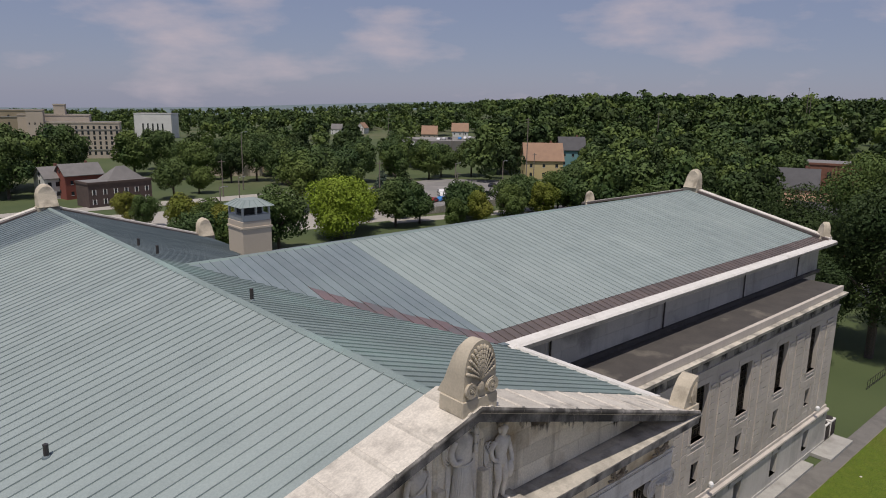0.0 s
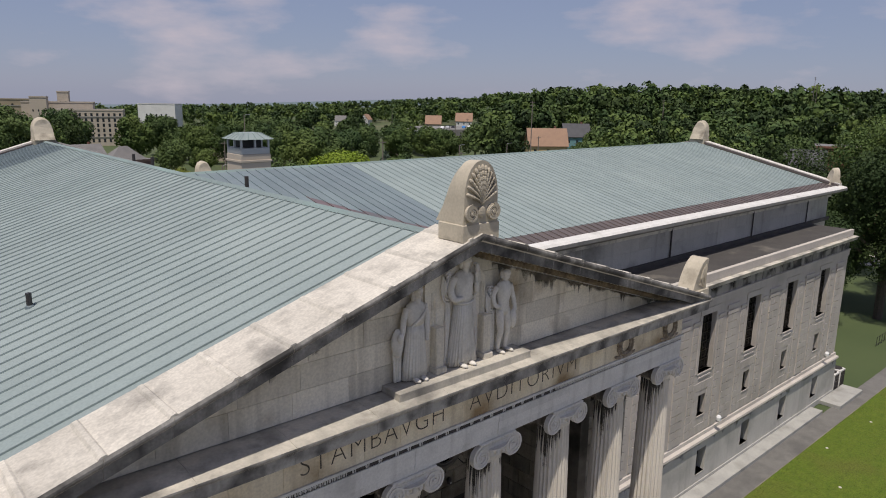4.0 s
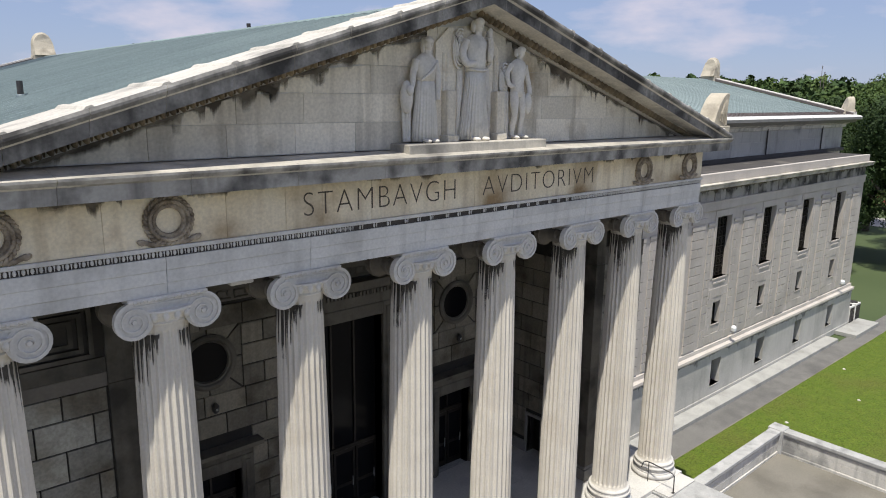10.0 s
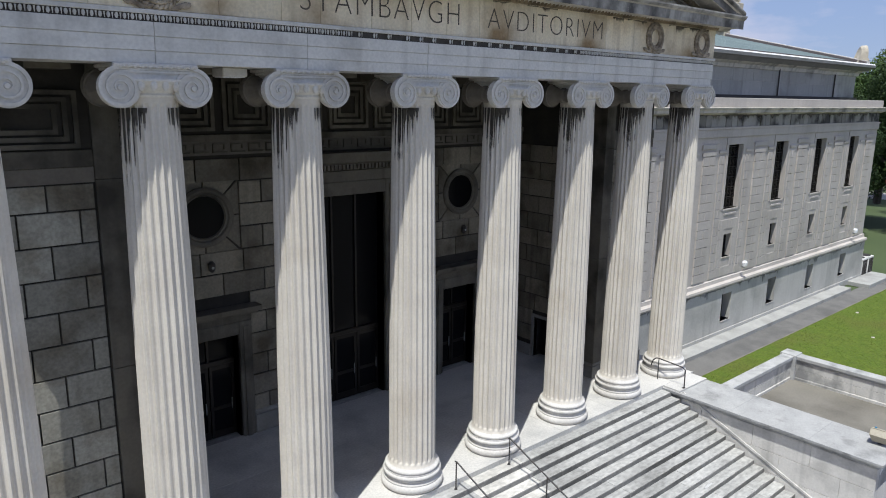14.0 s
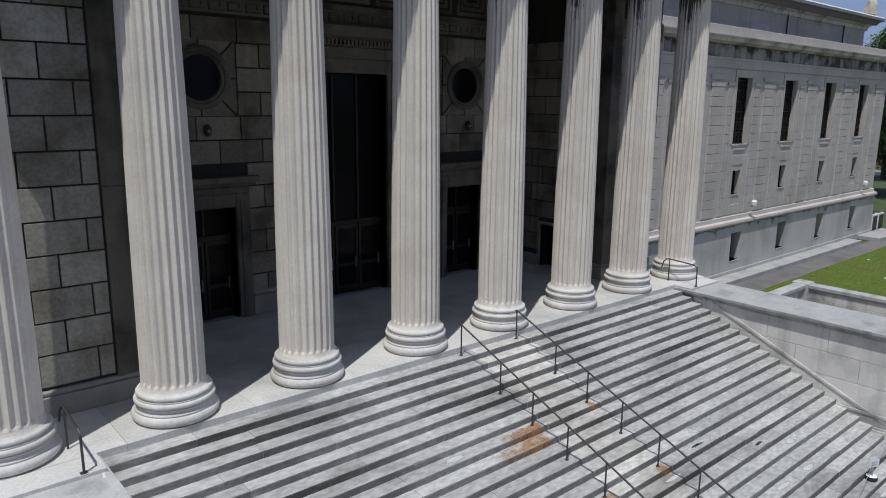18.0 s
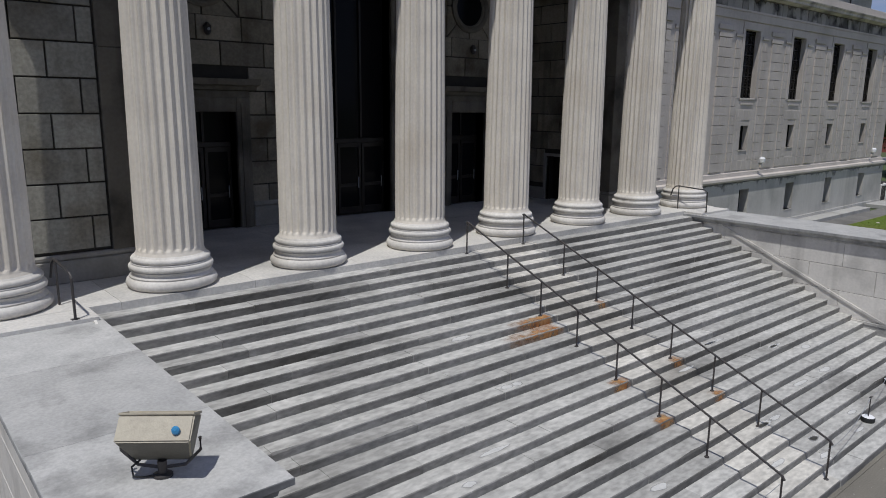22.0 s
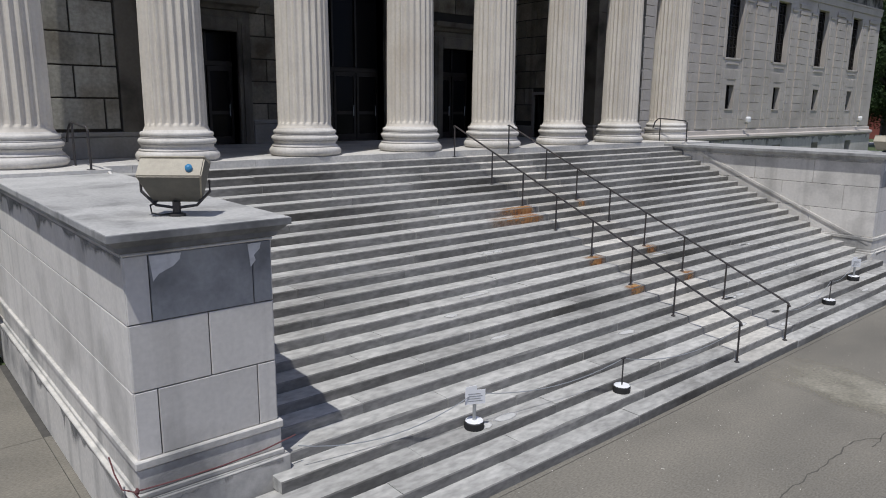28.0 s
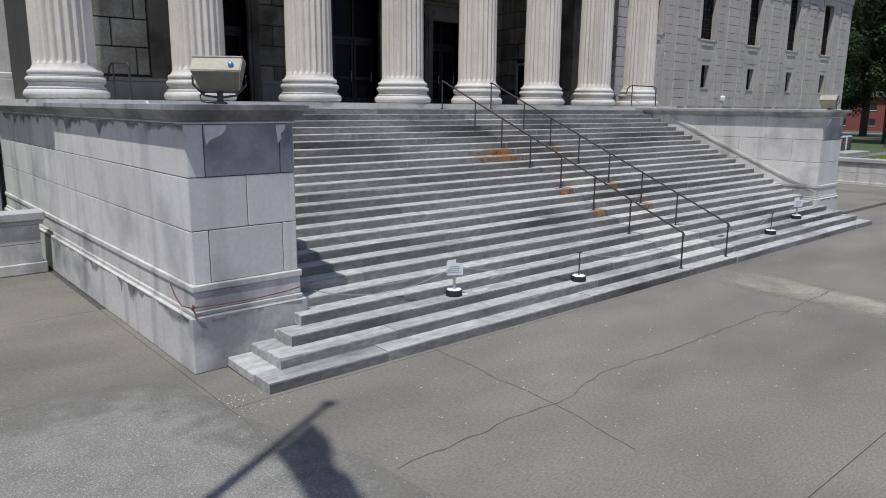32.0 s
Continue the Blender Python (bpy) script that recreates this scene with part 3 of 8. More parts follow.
# ---- podium and stair ----
podium = structure("podium", box(-12.7, 12.7, FLOOR_EDGE + 0.35, 7.4, 0, FLOOR - 0.06), STEP, "pale granite podium under the portico", "podium")
xs = [-13.1 + 26.2 / 9 * i for i in range(10)]
ys = [FLOOR_EDGE, 1.95, 3.9, 5.7, 6.6]
for i in range(9):
    for j in range(4):
        part("paving_slab", box(xs[i] + 0.004, xs[i + 1] - 0.004, ys[j] + 0.004, ys[j + 1] - 0.004, FLOOR - 0.17, FLOOR), FLOOR_STONE, podium)

stair = thing("staircase", "broad flight of worn grey granite steps before the portico", "staircase", kind="structure")
part("stair_core", prism([(FLOOR_EDGE + 0.4, 0), (FLOOR_EDGE + 0.4, FLOOR - 0.35), (-9.3, 0.0)], "x", -10.9, 10.9), STEP, stair)
for k in range(1, NSTEP):
    hw = 12.33 - 0.41 * (k - 1) if k <= 4 else 10.91
    y0, z0, z1 = -9.85 + TREAD * (k - 1), RISE * (k - 1), RISE * k
    cuts = [-hw]
    x = -hw + rnd.uniform(1.6, 3.4)
    while x < hw - 1.2:
        if not -1.5 < x < 2.4:
            cuts.append(x)
        x += rnd.uniform(2.2, 3.6)
    cuts = sorted(cuts + [-0.42 + 0.03 * (k % 2), 1.9 + 0.03 * (k % 2)]) + [hw]
    for a, b in zip(cuts, cuts[1:]):
        dz = rnd.uniform(-0.006, 0.004)
        dy = rnd.uniform(-0.008, 0.008)
        bm = bmesh.new()
        n = max(1, int((b - a) / 0.5))
        bot, top, lip, back = [], [], [], []
        for i in range(n + 1):
            xx = a + 0.004 + (b - a - 0.008) * i / n
            wear = rnd.uniform(0, 0.006)
            chip = 0.03 if rnd.random() < 0.035 else 0.0
            bot.append(bm.verts.new((xx, y0 + dy, z0 - 0.01)))
            lip.append(bm.verts.new((xx, y0 + dy + chip * 0.4, z1 + dz - 0.016 - wear - chip)))
            top.append(bm.verts.new((xx, y0 + dy + 0.014 + chip, z1 + dz - wear * 0.5)))
            back.append(bm.verts.new((xx, y0 + TREAD + 0.1, z1 + dz)))
        rows = (bot, lip, top, back)
        for r0, r1 in zip(rows, rows[1:]):
            for i in range(n):
                bm.faces.new((r0[i], r0[i + 1], r1[i + 1], r1[i]))
        bm.normal_update()
        for i in (0, n):
            foot = bm.verts.new((back[i].co.x, back[i].co.y, z0 - 0.01))
            bm.faces.new((bot[i], lip[i], top[i], back[i], foot))
        bm.normal_update()
        # upright faces take a darker stone than the treads
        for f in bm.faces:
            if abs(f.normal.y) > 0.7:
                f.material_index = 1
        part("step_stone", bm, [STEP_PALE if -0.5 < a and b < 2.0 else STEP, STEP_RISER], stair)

def rust(xp, lv, left, right, steps, power):
    """Rust run from a post foot: strongest under the post, drifting left and thinning over the treads and risers below."""
    for k in range(steps):
        l2 = lv - k
        y0, zz = -9.85 + TREAD * (l2 - 1), RISE * l2
        a, c = xp - left * (0.75 + 0.3 * k), xp + right * (1 - 0.2 * k)
        n = 16
        for flat in (True, False):
            bm = bmesh.new()
            fade = bm.verts.layers.float.new("fade")
            rows = []
            for q in range(4):
                row = []
                for i in range(n + 1):
                    x = a + (c - a) * i / n
                    near = max(0.0, 1 - (xp - x) / (xp - a)) if x < xp else max(0.0, 1 - (x - xp) / (c - xp))
                    e = near ** 0.8 * power * (1 - 0.16 * k)
                    if flat:
                        v = bm.verts.new((x, y0 + 0.016 + (0.27 if k == 0 else TREAD - 0.04) * q / 3, zz + 0.007))
                        e *= (1.0, 0.9, 0.6, 0.0)[q] if k == 0 else (1.0, 0.75, 0.6, 0.5)[q]
                    else:
                        v = bm.verts.new((x, y0 - 0.012, zz - 0.014 - (RISE - 0.02) * q / 3))
                        e *= (1.0, 0.95, 0.8, 0.7)[q]
                    v[fade] = e
                    row.append(v)
                rows.append(row)
            for r0, r1 in zip(rows, rows[1:]):
                for i in range(n):
                    bm.faces.new((r0[i], r0[i + 1], r1[i + 1], r1[i]))
            part("rust_stain", bm, RUST, stair, "orange rust stain")


for xp, lv, left, right, steps, power in ((-0.81, 17, 1.7, 0.22, 2, 0.62), (-0.74, 11, 0.5, 0.3, 1, 0.6), (-0.70, 8, 0.55, 0.25, 1, 0.6), (1.59, 11, 0.35, 0.3, 1, 0.5), (1.63, 8, 0.35, 0.25, 1, 0.45), (1.52, 17, 0.3, 0.15, 1, 0.4)):
    rust(xp, lv, left, right, steps, power)

# the lowest steps return to the cheek walls in short end stones
for s in (-1, 1):
    for k in (1, 2, 3):
        hw = 12.33 - 0.41 * (k - 1)
        ya = -9.85 + TREAD * k + 0.09
        bm = box(*sorted((s * hw, s * (hw - 0.46))), ya, -8.41, 0.0, RISE * k - 0.012 * k, 0.014)
        bmesh.ops.rotate(bm, verts=bm.verts, cent=(s * hw, ya, 0), matrix=Matrix.Rotation(radians(s * -1.2), 3, "X"))
        part("end_stone", bm, STEP, stair, "grey broken end stone of the lowest steps")

# pale worn and chipped places on the treads
rw = random.Random(19)
for q in range(34):
    lv = rw.randint(2, 17)
    cx = rw.gauss(3.2, 3.2) if q % 3 else rw.uniform(-9, 9)
    cx = max(-9.5, min(9.5, cx))
    yc, zz = -9.85 + TREAD * (lv - 1) + 0.19, RISE * lv + 0.005
    rx, ry = rw.uniform(0.15, 0.6), rw.uniform(0.07, 0.15)
    part("worn_place", fan([(cx + rx * math.cos(k * 0.7) * rw.uniform(0.7, 1.1), yc + ry * math.sin(k * 0.7) * rw.uniform(0.7, 1.1)) for k in range(9)], zz), PALE_WEAR, stair)

# ---- cheek walls beside the stair ----
for s in (-1, 1):
    part("paving_slab", box(*sorted((s * 10.80, s * 12.9)), -1.05, FLOOR_EDGE - 0.004, FLOOR - 0.17, FLOOR, 0.006), FLOOR_STONE, podium)
    cheek = thing("cheek_wall", "massive limestone cheek wall with moulded coping flanking the stair", "wall", kind="structure")
    xi, xo = s * 10.93, s * 12.75
    x0, x1 = min(xi, xo), max(xi, xo)
    YB = 7.0
    part("core", box(x0 + 0.03, x1 - 0.03, -8.25, YB, 0, COP - 0.28), JOINT, cheek)
    # plinth, torus and coping run round the free sides
    for name, grow, za, zb, mt in (("plinth", 0.12, 0, 0.92, LIME_GREY), ("plinth_moulding", 0.06, 0.92, 1.0, LIME_GREY), ("base_course", 0.035, 1.0, 1.31, LIME_GREY),
                                   ("base_moulding", 0.06, 1.31, 1.42, LIME_GREY), ("neck_moulding", 0.025, COP - 0.30, COP - 0.26, LIME_GREY)):
        part(name, box(x0 - grow, x1 + grow, -8.28 - grow, YB, za, zb, 0.015), mt, cheek)
    cuts = [-8.28, -6.1, -3.2, -1.05, 2.4, YB]
    for q in range(5):
        bm = bmesh.new()
        rings = []
        for g, dz in ((0.0, -0.27), (0.06, -0.24), (0.075, -0.18), (0.12, -0.15), (0.17, -0.10), (0.205, -0.09), (0.205, -0.010), (0.197, 0.0)):
            ya, yb = cuts[q] + (0.003 if q else -g), cuts[q + 1] - 0.003
            rings.append([bm.verts.new((x, y, COP + dz)) for x, y in ((x0 - g, ya), (x1 + g, ya), (x1 + g, yb), (x0 - g, yb))])
        for r0, r2 in zip(rings, rings[1:]):
            for i in range(4):
                f = bm.faces.new((r0[i], r0[(i + 1) % 4], r2[(i + 1) % 4], r2[i]))
                f.material_index = 1
        bm.faces.new(rings[-1])
        bm.faces.new(list(reversed(rings[0])))
        part("coping", bm, [COPING, COPING_FACE], cheek, "weathered limestone coping slab")
    # grey runs below the coping and along the plinth
    xs_o = s * 12.766
    runs(cheek, [(xs_o, -8.25, COP - 0.31), (xs_o, 6.0, COP - 0.31)], (0, 0, -1), 0.75, 21 + s, SOOT_GREY, long=0.4)
    runs(cheek, [(s * 12.876, -8.3, 0.9), (s * 12.876, 4.0, 0.9)], (0, 0, -1), 0.75, 31 + s, SOOT_GREY, long=0.2)
    runs(cheek, [(x0 + 0.2, -8.406, 0.9), (x1, -8.406, 0.9)], (0, 0, -1), 0.6, 41 + s, SOOT_GREY, long=0.15)
    for ca, cb in ((x0 + 0.29, x0 + 0.66), (x1 - 0.32, x1 - 0.14)):
        pts = [(ca, COP - 0.32), (cb, COP - 0.32), (cb - 0.02, COP - 0.40), (cb - 0.1, COP - 0.47), (ca + 0.1, COP - 0.54), (ca + 0.03, COP - 0.62)]
        part("mortar_repair", prism(pts, "y", -8.297, -8.27), REPAIR, cheek, "pale smeared mortar repair")
    for za, zb, sh in ((1.42, 2.27, 0.2), (2.27, 3.1, 0.55), (3.1, COP - 0.30, 0.18)):
        widths = (0.95, 0.87) if sh == 0.55 else (0.28, 1.28, 0.26)
        xa = x0
        for q, wd in enumerate(widths):
            # top course of the front: darker grey stones after the first
            lay(cheek, "stone_block", wd - 0.014, zb - za - 0.014, 0.03, LIME_DARK_BLOCK if sh == 0.18 and q else LIME_BLOCK, (xa + 0.007, -8.26, za + 0.007))
            xa += wd
        off = 1.05 if sh == 0.55 else 0.0
        ashlar(cheek, -8.28 - off, 7.0, za, zb, s * 12.73, 0.83, 2.1, LIME_BLOCK, 0.03, 0.014, turn=90 * s, holes=[(-12, -8.28, 0, 5)])
        ashlar(cheek, -8.28 - off, FLOOR_EDGE, za, zb, s * 10.95, 0.83, 2.1, LIME_BLOCK, 0.03, 0.014, turn=-90 * s, holes=[(-12, -8.28, 0, 5)])
    # sloping string course above the steps
    sk = prism([(-8.2, 1.16), (-8.2, 1.24), (-1.15, 1.24 + 7.05 * RISE / TREAD - 0.02), (-1.05, 1.16 + 7.05 * RISE / TREAD)], "x", min(xi, xi - s * 0.05), max(xi, xi - s * 0.05))
    part("string_course", sk, LIME_GREY, cheek)

# ---- columns ----
def fluted_shaft():
    bm = bmesh.new()
    flutes, sub = 24, 6
    n = flutes * sub
    prof = [(0.0, 0.742, 0.0), (0.06, 0.715, 0.0), (0.10, 0.71, 0.15), (0.16, 0.71, 0.8), (0.24, 0.71, 1.0)]
    h = 10.77
    for i in range(1, 11):
        u = i / 10
        prof.append((0.24 + (h - 0.55) * u, 0.71 - 0.125 * u ** 1.55, 1.0))
    prof += [(h - 0.22, 0.585, 0.8), (h - 0.14, 0.587, 0.0), (h, 0.60, 0.0)]
    rings = []
    for z, r, f in prof:
        ring = []
        for i in range(n):
            k = (i % sub) / sub
            dip = max(0.0, math.sin(math.pi * (k - 0.12) / 0.76)) if 0.12 < k < 0.88 else 0.0
            rr = r - f * 0.062 * (r / 0.71) * dip ** 0.7
            a = 2 * math.pi * i / n
            ring.append(bm.verts.new((rr * math.cos(a), rr * math.sin(a), z)))
        rings.append(ring)
    for a, b in zip(rings, rings[1:]):
        for i in range(n):
            bm.faces.new((a[i], a[(i + 1) % n], b[(i + 1) % n], b[i]))
    bm.faces.new(rings[-1])
    return bm


def torus_profile(r, z0, z1, n=7):
    h = (z1 - z0) / 2
    return [(r - h + h * math.cos(a), z0 + h + h * math.sin(a)) for a in [-math.pi / 2 + math.pi * i / (n - 1) for i in range(n)]]


def column_base():
    prof = [(0.86, 0.0)] + torus_profile(0.965, 0.0, 0.25) + [(0.885, 0.25), (0.885, 0.275), (0.84, 0.30), (0.825, 0.34), (0.845, 0.385), (0.88, 0.40)]
    prof += torus_profile(0.895, 0.40, 0.54) + [(0.835, 0.545), (0.835, 0.565)] + torus_profile(0.84, 0.57, 0.70, 6) + [(0.76, 0.71), (0.75, 0.74)]
    return lathe(prof, 64)


def spiral_volute(bm, cx, cz, y, depth, r, hand):
    """A coiled band in relief: a solid disc with a raised spiral fillet."""
    n = 28
    front = [bm.verts.new((cx + r * math.cos(2 * math.pi * i / n), y, cz + r * math.sin(2 * math.pi * i / n))) for i in range(n)]
    rear = [bm.verts.new((v.co.x, y + depth, v.co.z)) for v in front]
    bm.faces.new(front)
    bm.faces.new(list(reversed(rear)))
    for i in range(n):
        bm.faces.new((front[i], front[(i + 1) % n], rear[(i + 1) % n], rear[i]))
    turns, steps = 2.6, 64
    prev = None
    for i in range(steps + 1):
        u = i / steps
        a = math.pi / 2 + hand * 2 * math.pi * turns * u
        rr = (r + 0.004) * (1 - u) ** 0.85 + 0.035
        wdt = 0.055 * (1 - u) + 0.02
        ring = []
        for q, dy in ((rr, 0.002), (rr, -0.035), (rr - wdt, -0.035), (rr - wdt, 0.002)):
            ring.append(bm.verts.new((cx + q * math.cos(a), y + dy, cz + q * math.sin(a))))
        if prev:
            for k in range(3):
                bm.faces.new((prev[k], prev[k + 1], ring[k + 1], ring[k]))
        prev = ring
    eye = [bm.verts.new((cx + 0.05 * math.cos(2 * math.pi * i / 10), y - 0.05, cz + 0.05 * math.sin(2 * math.pi * i / 10))) for i in range(10)]
    rim = [bm.verts.new((cx + 0.065 * math.cos(2 * math.pi * i / 10), y, cz + 0.065 * math.sin(2 * math.pi * i / 10))) for i in range(10)]
    bm.faces.new(eye)
    for i in range(10):
        bm.faces.new((eye[i], eye[(i + 1) % 10], rim[(i + 1) % 10], rim[i]))


def capital_parts(col, z):
    """Ionic capital: echinus with eggs, two volutes on either face, bolsters between them, channel and abacus."""
    part("echinus", lathe([(0.60, z - 0.02), (0.63, z + 0.02), (0.61, z + 0.06), (0.70, z + 0.18), (0.80, z + 0.30), (0.80, z + 0.34)], 48), LIME_CLEAN, col)
    bm = bmesh.new()
    for i in range(20):
        a = 2 * math.pi * (i + 0.5) / 20
        m = pose(0.745 * math.cos(a), 0.745 * math.sin(a), z + 0.21) @ Matrix.Diagonal((0.075, 0.075, 0.12, 1))
        add_ball(bm, nu=8, nv=5, m=m)
    part("egg_moulding", bm, LIME_CLEAN, col)
    # rear volutes and bolsters: soot and the beam's shade are in the darker stone
    bm = bmesh.new()
    y0, r = -0.62, 0.395
    for face in (-1, 1):
        b2 = bmesh.new()
        for hand, cx in ((1, -0.73), (-1, 0.73)):
            spiral_volute(b2, cx, z + 0.16, y0, 0.16, r, hand)
        if face > 0:
            bmesh.ops.rotate(b2, verts=b2.verts, cent=(0, 0, 0), matrix=Matrix.Rotation(math.pi, 3, "Z"))
        part("volute_face", b2, LIME_CLEAN if face < 0 else GRIME_SHADE_STONE, col)
    bm = bmesh.new()
    for cx in (-0.73, 0.73):
        prof = [(0.385, -0.5), (0.31, -0.38), (0.22, -0.2), (0.22, -0.07), (0.25, -0.05), (0.25, 0.05), (0.22, 0.07), (0.22, 0.2), (0.31, 0.38), (0.385, 0.5)]
        n = 20
        rings = [[bm.verts.new((cx + q * math.cos(2 * math.pi * i / n), yy, z + 0.16 + q * math.sin(2 * math.pi * i / n))) for i in range(n)] for q, yy in prof]
        for a, b in zip(rings, rings[1:]):
            for i in range(n):
                bm.faces.new((a[i], a[(i + 1) % n], b[(i + 1) % n], b[i]))
    part("bolster", bm, GRIME_SHADE_STONE, col, "bolster darkened for soot and shade")
    bm = bmesh.new()
    ch = []
    for i in range(13):
        u = -1 + i / 6
        ch.append((0.70 * u, z + 0.30 + 0.07 * u * u))
    up = [(x, z + 0.50) for x, _ in reversed(ch)]
    add_prism(bm, ch + up, "y", -0.60, 0.60)
    for za, zb, dy in ((z + 0.455, z + 0.50, 0.035), (z + 0.31, z + 0.34, 0.0)):
        add_box(bm, -0.73, 0.73, -0.60 - dy, 0.60 + dy, za, zb)
    part("channel", bm, LIME_CLEAN, col)
    ab = bmesh.new()
    add_box(ab, -0.80, 0.80, -0.63, 0.63, z + 0.50, z + 0.56, 0.012)
    add_box(ab, -0.84, 0.84, -0.67, 0.67, z + 0.56, z + 0.645, 0.02)
    part("abacus", ab, LIME_CLEAN, col)
    bm = bmesh.new()
    for i in range(11):
        x = -0.70 + 0.14 * i
        for yy in (-0.655, 0.655):
            add_ball(bm, nu=6, nv=4, m=pose(x, yy, z + 0.585) @ Matrix.Diagonal((0.05, 0.04, 0.045, 1)))
    part("abacus_eggs", bm, LIME_CLEAN, col)


first = thing("column", "fluted Ionic limestone column with scrolled capital on the portico floor", "column", (COLX[0], COLY, FLOOR), group="portico columns")
part("base", column_base(), LIME_CLEAN, first, "moulded round limestone base", smooth=True)
shaft = part("shaft", fluted_shaft(), COLUMN_STONE, first)
shaft.location.z = 0.74
capital_parts(first, 11.50)
rs = random.Random(77)
soot = bmesh.new()
sf = soot.verts.layers.float.new("fade")
for k in range(24):
    a = 2 * math.pi * k / 24
    side = abs(math.cos(a))
    if side < 0.45 or math.sin(a) > 0.85:
        continue
    for q in range(4):
        aa = a + (q - 1.5) * 0.055
        ln = side ** 2 * rs.uniform(0.25, 1.0) * (1.9 if math.cos(a) < 0 else 1.6)
        n = 6
        rows = []
        for i in range(n + 1):
            z = 11.27 - ln * i / n
            w = 0.034 * (1 - 0.5 * i / n)
            u = (z - 0.98) / 10.11
            rad = 0.71 - 0.125 * min(1, u) ** 1.55
            k2 = ((aa / (2 * math.pi) * 24) % 1.0)
            dip = max(0.0, math.sin(math.pi * (k2 - 0.12) / 0.76)) if 0.12 < k2 < 0.88 else 0.0
            rr = rad - 0.062 * (rad / 0.71) * dip ** 0.7 + 0.012
            rows.append([soot.verts.new((rr * math.cos(aa + t * w / rad), rr * math.sin(aa + t * w / rad), z)) for t in (-1, 1)])
        for i, row in enumerate(rows):
            for v in row:
                v[sf] = 0.9 * (1 - i / n)
        for p, q2 in zip(rows, rows[1:]):
            soot.faces.new((p[0], p[1], q2[1], q2[0]))
part("soot_run", soot, SOOT_BLACK, first, "black soot runs below the capital")
for i in range(1, 8):
    copy_thing(first, pose(COLX[i], COLY, FLOOR))

# ---- entablature ----
ARCH = FLOOR + 11.50 + 0.645
front = thing("entablature", "carved limestone entablature with name inscription over the columns", "entablature", kind="structure")
part("architrave_core", box(-12.93, 12.93, 0.06, 1.3, ARCH, 17.4), LIME_ENT, front)
zf = [ARCH, ARCH + 0.25, ARCH + 0.53, 17.24]
for j in range(3):
    cuts = [-12.95, *COLX[1:7], 12.95]
    for a, b in zip(cuts, cuts[1:]):
        lay(front, "architrave_stone", b - a - 0.008, zf[j + 1] - zf[j] - 0.003, 0.045 + 0.022 * j, LIME_ENT, (a + 0.004, 0.065, zf[j]))
for s in (-1, 1):
    for j in range(3):
        part("architrave_return", box(*sorted((s * 12.93, s * (12.955 + 0.02 * j))), 0.0, 1.32, zf[j], zf[j + 1]), LIME_ENT, front)
part("taenia", box(-13.03, 13.03, -0.05, 1.34, 17.38, 17.47, 0.01), LIME_ENT, front)
# leaf moulding below the frieze
bm = bmesh.new()
add_box(bm, -12.97, 12.97, 0.01, 1.32, 17.24, 17.38)
part("moulding_bed", bm, GRIME, front, "blackened leaf moulding")
leaf_row = bmesh.new()
for i in range(176):
    x = -12.9 + 25.75 * i / 175
    if not (-4.2 < x < 4.6 and (i * 7) % 10 < 7):
        add_ball(leaf_row, nu=6, nv=4, m=pose(x, -0.005, 17.315) @ Matrix.Diagonal((0.036, 0.03, 0.062, 1)))
        add_peg(leaf_row, pose(x + 0.073, -0.01, 17.31) @ Matrix.Diagonal((0.35, 0.4, 1, 1)))
part("leaf_moulding", leaf_row, LIME_ENT, front)
# frieze stones
cuts = [-12.95, -11.6, -10.0, -7.45, -6.0, -5.0, -3.55, -2.3, -1.1, 0.1, 1.25, 2.45, 3.6, 4.7, 5.9, 7.45, 10.0, 11.6, 12.95]
part("frieze_core", box(-12.93, 12.93, 0.06, 1.3, 17.47, 18.6), LIME_ENT, front)
for a, b in zip(cuts, cuts[1:]):
    lay(front, "frieze_stone", b - a - 0.006, 1.1, 0.06, FRIEZE, (a + 0.003, 0.06, 17.475))
for s in (-1, 1):
    part("frieze_return", box(*sorted((s * 12.93, s * 12.95)), 0.003, 1.32, 17.475, 18.575), FRIEZE, front)
# inscription: dark letters laid thinly on the stone in place of cuts
def inscription(text, x0, x1, z, height):
    cu = bpy.data.curves.new("inscription", "FONT")
    cu.body = text
    cu.size = 1.0
    cu.space_character = 1.12
    cu.extrude = 0.004
    cu.offset = -0.022
    ob = new("letter", cu)
    bpy.context.view_layer.update()
    dg = bpy.context.evaluated_depsgraph_get()
    me = bpy.data.meshes.new_from_object(ob.evaluated_get(dg))
    bpy.data.objects.remove(ob)
    xs = [v.co.x for v in me.vertices]
    ysz = [v.co.y for v in me.vertices]
    sx, sz = (x1 - x0) / (max(xs) - min(xs)), height / (max(ysz) - min(ysz))
    me.transform(Matrix(((sx, 0, 0, x0 - min(xs) * sx), (0, 0, -1.0, -0.001), (0, sz, 0, z - min(ysz) * sz), (0, 0, 0, 1))))
    me.materials.append(LETTER)
    o = new("carved_letters", me)
    o.parent = front
    o["label"] = "dark incised capital letters"
    return o


inscription("STAMBAVGH", -5.54, -0.66, 17.76, 0.56)
inscription("AVDITORIVM", 0.42, 5.68, 17.76, 0.56)


